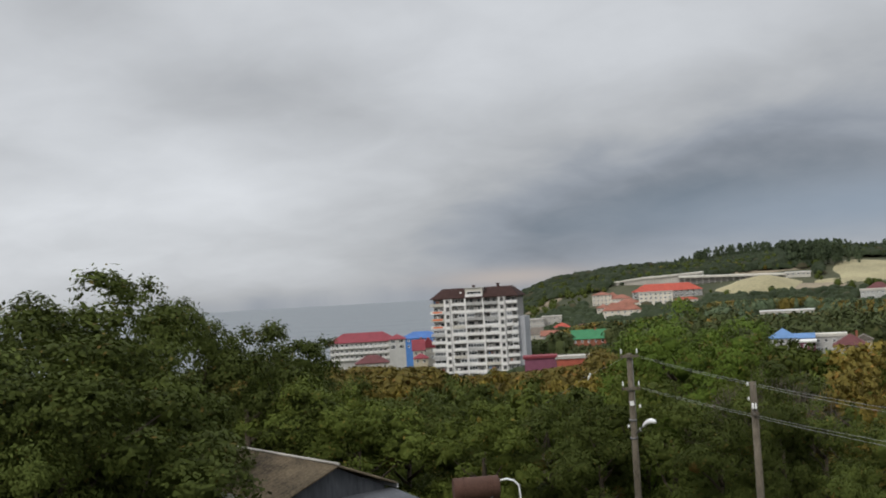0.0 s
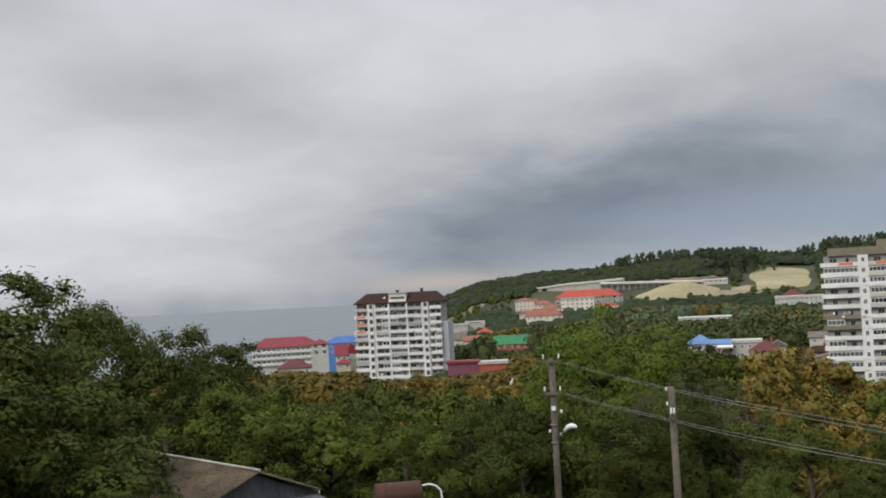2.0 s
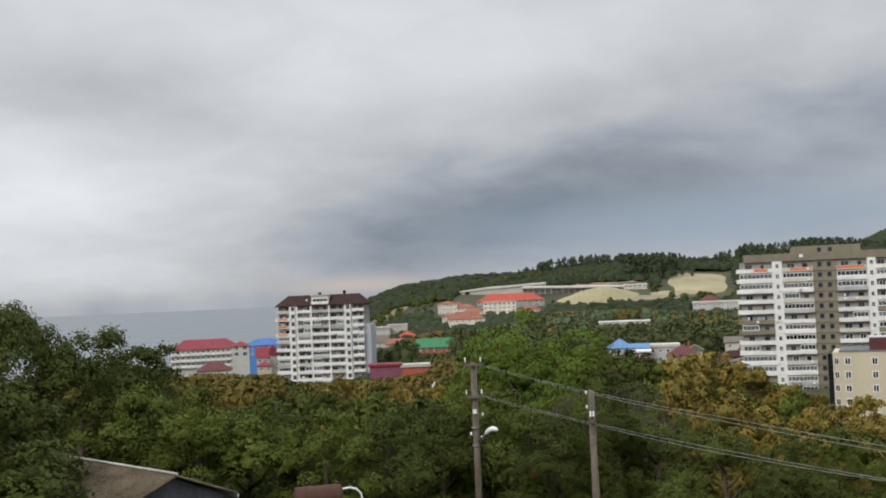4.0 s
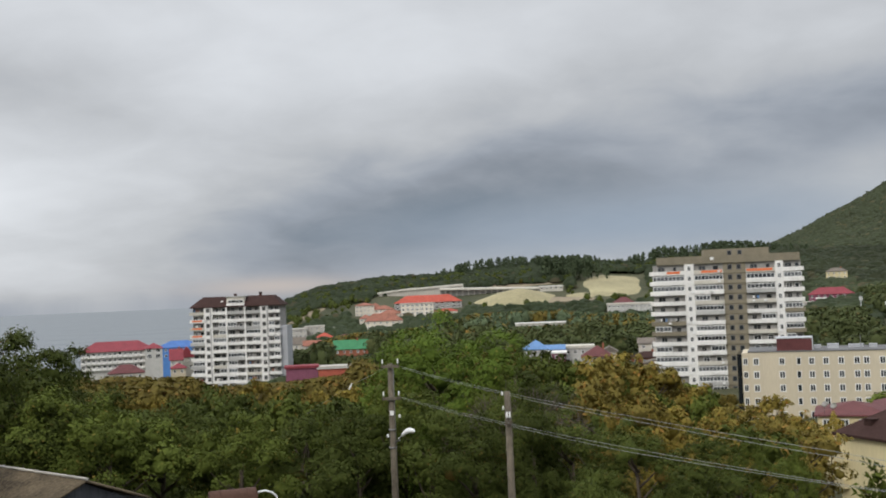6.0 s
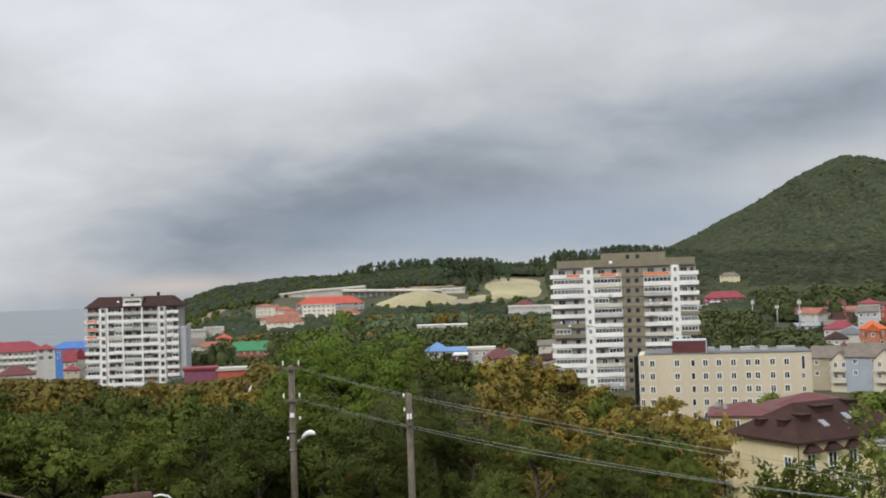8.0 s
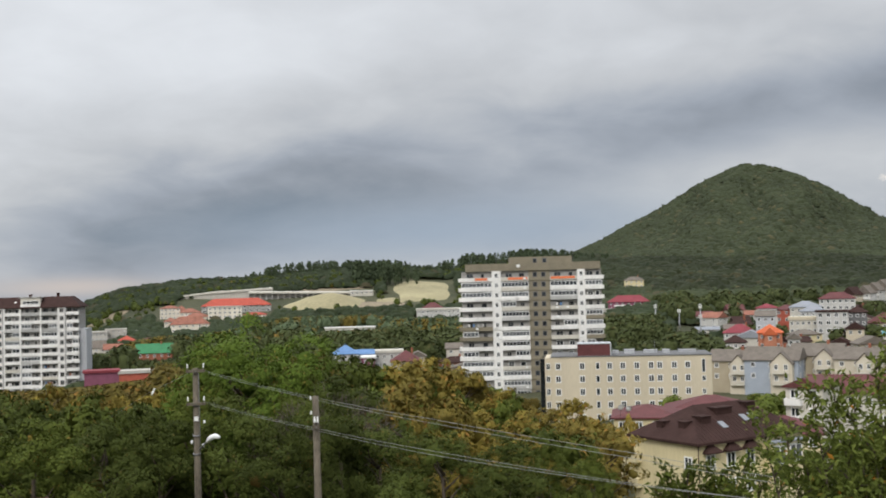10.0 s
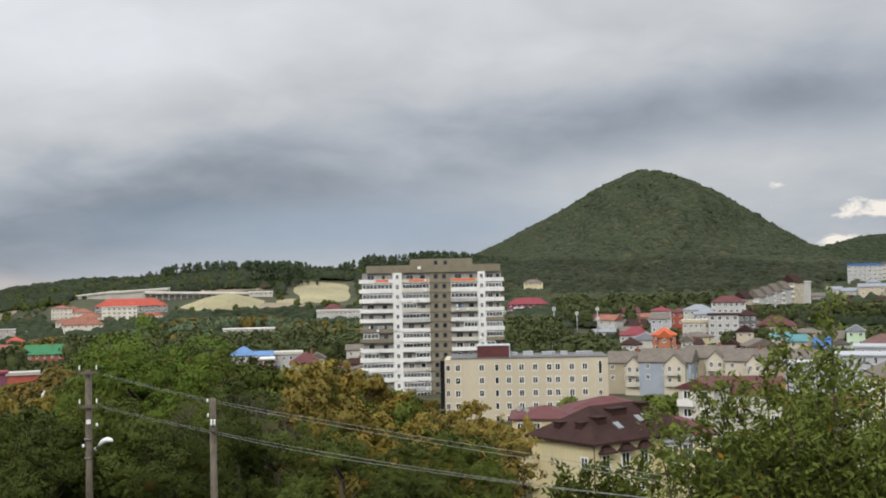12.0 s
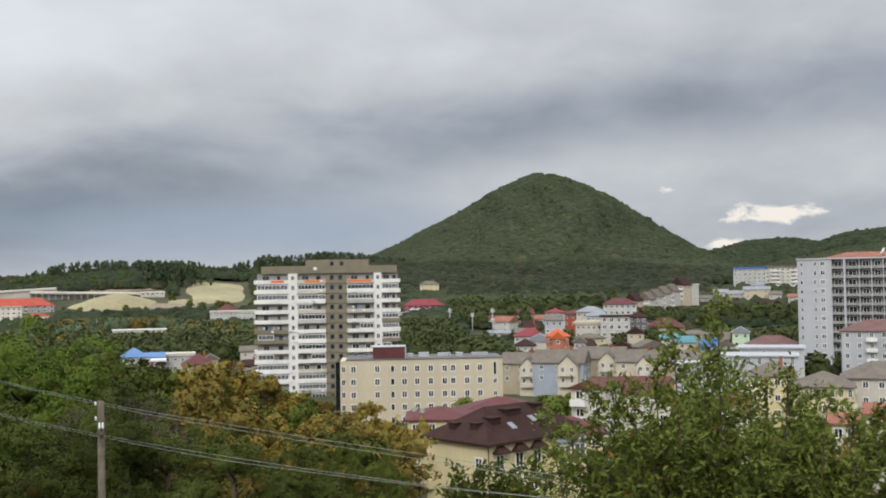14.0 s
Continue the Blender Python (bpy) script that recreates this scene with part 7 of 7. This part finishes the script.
def sand_free(az, r):
    s1 = (az < -13.8) & (az > -18.8) & (r > 855) & (r < 965)
    s2 = (az < -19.2) & (az > -23.1) & (r > 880) & (r < 1080)
    gal = (az < -8.5) & (az > -18.9) & (r > 925) & (r < 1000)
    res = (az < -7.4) & (az > -13.5) & (r > 820) & (r < 930)
    return ~(s1 | s2 | gal | res)


def low_view(az, r):
    """Trees in front of the hillside buildings stay below them."""
    v = np.interp(-az, [-10, 3.9, 6.5, 7.6, 10, 13, 14, 18.6, 20, 23.2, 24, 31, 33, 36, 39, 44, 47, 51, 58],
                  [-3.6, -3.1, -2.3, -2.1, -2.1, -1.6, -1.35, -1.35, -1.6, -1.65, -1.6, -1.75, -2.1, -2.4, -2.9, -2.4, -1.4, -1.6, -2.5])
    v = np.where((az < -6.2) & (az > -8.7) & (r < 575), np.minimum(v, -3.3), v)
    return np.where((az < -15.6) & (az > -19.2) & (r < 692), np.minimum(v, -2.12), v)


def shore_view(az, r):
    return np.interp(-az, [-14, -6, -1, 0.5, 4.2, 7.4, 8, 10, 16, 18, 23, 23.6, 31, 31.5, 36, 37, 58],
                     [-2.9, -3.6, -3.9, -4.5, -4.45, -4.15, -3.3, -3.0, -3.5, -4.3, -4.3, -5.8, -6.0, -3.7, -3.6, -4.5, -4.6])


def slope_view(az, r):
    v = np.where((az > -36.5) & (r < 560), -2.6, open_slope(az, r))
    v = np.where((az < -30.2) & (az > -33.7) & (r < 850), np.where(r < 715, -1.65, -0.4), v)
    return np.where((az < -41.2) & (az > -46.6) & (r < 700), np.minimum(v, np.where(r < 545, -1.7, -1.22)), v)


def open_slope(az, r):
    return np.where(r < 430, -3.4, np.where(r < 560, -2.3, np.where(r < 630, -1.1, np.where(az < -46.6, np.where(r < 740, -1.15, np.where(r < 890, -0.6, 3)), 3))))


woods("valley_woods", "mixed green wood on the valley floor", 12, -34, 255, 400, 420, 9, 15, "leaf_olive", 300, 1.2, 31, limit=shore_view)
woods("valley_woods", "dark wood behind the valley houses", -3, -34, 430, 640, 700, 10, 17, "leaf_wood", 220, 1.4, 32, cone=0.25, limit=low_view)
woods("slope_woods", "dark mixed wood at the foot of the ridge", -3, -34, 600, 850, 900, 10, 19, "leaf_dark", 160, 1.6, 33, cone=0.45, keep=sand_free, limit=low_view)
woods("slope_woods", "autumn-tinted wood at the foot of the ridge", -6, -30, 560, 840, 450, 10, 16, "leaf_olive", 160, 1.6, 34, keep=sand_free, limit=low_view)
woods("hill_scrub", "low scrub on the open hillside", -4, -27, 800, 1130, 1500, 2.5, 9, "leaf_deep", 60, 1.2, 40, keep=sand_free, limit=lambda a, r: np.where(r < 850, low_view(a, r), 3.0))
PINE_TOP = ([6.6, 9, 11, 12, 13.2, 14, 15, 17.5, 19.9, 20.4, 21.2, 21.9, 22.6, 23.4, 23.9, 25, 26.8, 28.5, 30, 31],
            [0.42, 0.75, 0.80, 0.88, 1.24, 1.45, 1.55, 1.52, 1.48, 1.40, 1.15, 1.25, 1.40, 1.65, 1.80, 1.70, 1.90, 1.80, 1.6, 1.5])


def pines(name, label, az0, az1, r0, r1, count, seed, low=0.55):
    """Tall pines on a crest: a bare stem under a ragged, uneven crown of drooping sprays."""
    rs = np.random.RandomState(seed)
    VV, FF, NN, at_ = [], [], [], 0
    for _ in range(count):
        a, r = rs.uniform(az1, az0), rs.uniform(r0, r1)
        if -20.75 < a < -20.25 and rs.random() < 0.8:
            continue
        z = float(ground_at(a, r))
        top = height(float(np.interp(-a, *PINE_TOP)) - 0.42 * rs.random() ** 1.8, r)
        h = min(top - z, 27.0)
        if h < 3.5:
            continue
        x, y = spot(a, r)
        w = h * rs.uniform(0.15, 0.24)
        k = 60
        t = rs.random(k)
        start = low * rs.uniform(0.5, 1.0)
        ang = rs.random(k) * 6.283
        rad = w * np.sin(np.pi * np.clip(0.18 + 0.80 * t, 0, 1)) * (0.35 + 0.75 * rs.random(k))
        d = np.stack([np.cos(ang), np.sin(ang), rs.normal(size=k) * 0.35 + 0.25], 1)
        P = np.stack([x + np.cos(ang) * rad, y + np.sin(ang) * rad, z + h * (start + (0.97 - start) * t)], 1)
        nrm = unit(d + rs.normal(size=(k, 3)) * 0.5)
        ax = unit(np.cross(nrm, rs.normal(size=(k, 3))))
        sd = np.cross(nrm, ax)
        s = (0.9 + 0.9 * rs.random(k))[:, None] * h / 19
        V = np.stack([P - ax * s, P + sd * s * 0.7 + ax * s * 0.5, P - sd * s * 0.7 + ax * s * 0.6], 1)
        g = np.cross(V[:, 1] - V[:, 0], V[:, 2] - V[:, 0])
        F = np.arange(k * 3).reshape(-1, 3)
        fl = (g * d).sum(1) < 0
        F[fl] = F[fl][:, ::-1]
        VV.append(V.reshape(-1, 3)); NN.append(np.repeat(unit(d), 3, axis=0)); FF.append(F + at_)
        at_ += k * 3
        # stem
        th = 0.16 + h * 0.012
        q = np.array([(1, 0), (-0.5, 0.87), (-0.5, -0.87)])
        S = np.concatenate([np.column_stack([x + q[:, 0] * th, y + q[:, 1] * th, np.full(3, z - 0.5)]), np.column_stack([x + q[:, 0] * th * 0.5, y + q[:, 1] * th * 0.5, np.full(3, z + h * 0.9)])])
        VV.append(S); NN.append(np.tile(np.column_stack([q, np.zeros(3)]), (2, 1)))
        FF.append(np.array([(0, 1, 4), (0, 4, 3), (1, 2, 5), (1, 5, 4), (2, 0, 3), (2, 3, 5)]) + at_)
        at_ += 6
    tagged(new(name, fast_mesh(name, np.concatenate(VV), np.concatenate(FF), M["leaf_dark"], np.concatenate(NN))), label, "wood", kind="stuff")


pines("ridge_pines", "tall dark pines with bare stems along the ridge crest", -8.5, -31, 1120, 1205, 480, 36)
pines("slope_pines", "smaller dark pines below the ridge crest", -17.6, -21.0, 1010, 1110, 90, 39, 0.2)
woods("foothill_woods", "green wood between the hillside houses", -29, -60, 330, 720, 1500, 4.5, 12, "leaf_wood", 150, 1.4, 37, limit=slope_view)
woods("foothill_scrub", "low shrubs between the hillside houses", -29, -60, 440, 900, 1700, 2, 5, "leaf_wood", 50, 1.1, 41, limit=lambda a, r: slope_view(a, r) + 0.25)
woods("garden_trees", "garden trees between the houses", -33, -60, 150, 300, 300, 4, 9, "leaf_green", 260, 0.9, 38, limit=lambda a, r: np.where(a > -39.4, np.where(r > 230, -5.75, -6.4), -5.6))


def clear_of_view(az, r):
    return ground_at(az, r) + 4.0 < EYE_Z + r * np.tan(np.radians(slope_view(az, r)))


def canopy(name, label, az0, az1, r0, r1, count, size, seed, leaf="leaf_hill", keep=None):
    """A closed forest on far slopes: a dome for every crown."""
    rs = np.random.RandomState(seed)
    az = az0 + (az1 - az0) * rs.random(count)
    r = np.sqrt(r0 ** 2 + (r1 ** 2 - r0 ** 2) * rs.random(count))
    x, y = -np.sin(np.radians(az)) * r, np.cos(np.radians(az)) * r
    z = ground_at(az, r)
    ok = (z > 2) & clear_of_sites(x, y)
    if keep is not None:
        ok &= keep(az, r)
    x, y, z = x[ok], y[ok], z[ok]
    n = len(x)
    gx = (height_at(x + 12, y) - height_at(x - 12, y)) / 24
    gy = (height_at(x, y + 12) - height_at(x, y - 12)) / 24
    slope = unit(np.stack([-gx, -gy, np.ones(n)], 1))
    k = 5
    ang = np.arange(k) * 2 * np.pi / k
    temp = np.concatenate([[(0, 0, 1.0)], np.stack([0.72 * np.cos(ang), 0.72 * np.sin(ang), 0 * ang + 0.62], 1), np.stack([np.cos(ang + 0.5), np.sin(ang + 0.5), 0 * ang - 0.35], 1)])
    s = size * (0.6 + 0.8 * rs.random(n))
    V = temp[None] * s[:, None, None] * (1 + 0.22 * rs.normal(size=(n, 11, 1)))
    V[..., 2] *= 0.7
    V[..., 0] += x[:, None]
    V[..., 1] += y[:, None]
    V[..., 2] += z[:, None] + (s * 0.35 + rs.random(n) * size * 0.5)[:, None]
    f = [(0, 1 + j, 1 + (j + 1) % k) for j in range(k)]
    for j in range(k):
        a, c = 1 + j, 1 + (j + 1) % k
        d, e = 6 + j, 6 + (j + 1) % k
        f += [(a, d, c), (c, d, e)]
    F = (np.array(f)[None] + (np.arange(n) * 11)[:, None, None]).reshape(-1, 3)
    tagged(new(name, fast_mesh(name, V.reshape(-1, 3), F, M[leaf], unit(temp[None] * 0.45 + slope[:, None] * 0.75).reshape(-1, 3))), label, "forest", kind="stuff")


canopy("mountain_forest", "closed green forest covering a cone-shaped mountain", -24, -56, 1180, 2500, 30000, 5.2, 51)
canopy("ridge_woods", "dark wood along the ridge", -0.5, -33, 960, 1240, 10000, 4.0, 52, "leaf_ridge", keep=sand_free)
canopy("foot_forest", "green forest on the lower slopes", -24, -60, 800, 1200, 9000, 4.6, 54, keep=lambda a, r: (sand_free(a, r) & (a < -27)) & ~((a < -46.5) & (r < 960)) & ~((a < -31) & (a > -33.3) & (r < 860)))
canopy("slope_forest", "closed green wood behind the hillside houses", -28, -60, 600, 900, 7000, 3.3, 55, "leaf_hill", keep=lambda a, r: ((r > 690) | ((a > -41) & (r > 640))) & ~((a < -46.5) & (r > 700) & (r < 900) & (np.sin(a * 9 + r * 0.05) > 0.2)) & ~((a < -30.6) & (a > -33.4) & (r < 725) & (r > 660)))
canopy("far_forest", "forested far ridges", -43, -60, 2500, 3740, 7000, 10.0, 53, "leaf_ridge")
canopy("foothill_canopy", "closed low wood between the hillside houses", -29, -60, 330, 720, 6000, 2.6, 56, "leaf_ridge", keep=lambda a, r: clear_of_view(a, r))
canopy("valley_canopy", "closed low wood on the valley floor", -2, -34, 400, 860, 7500, 3.2, 57, "leaf_ridge", keep=sand_free)
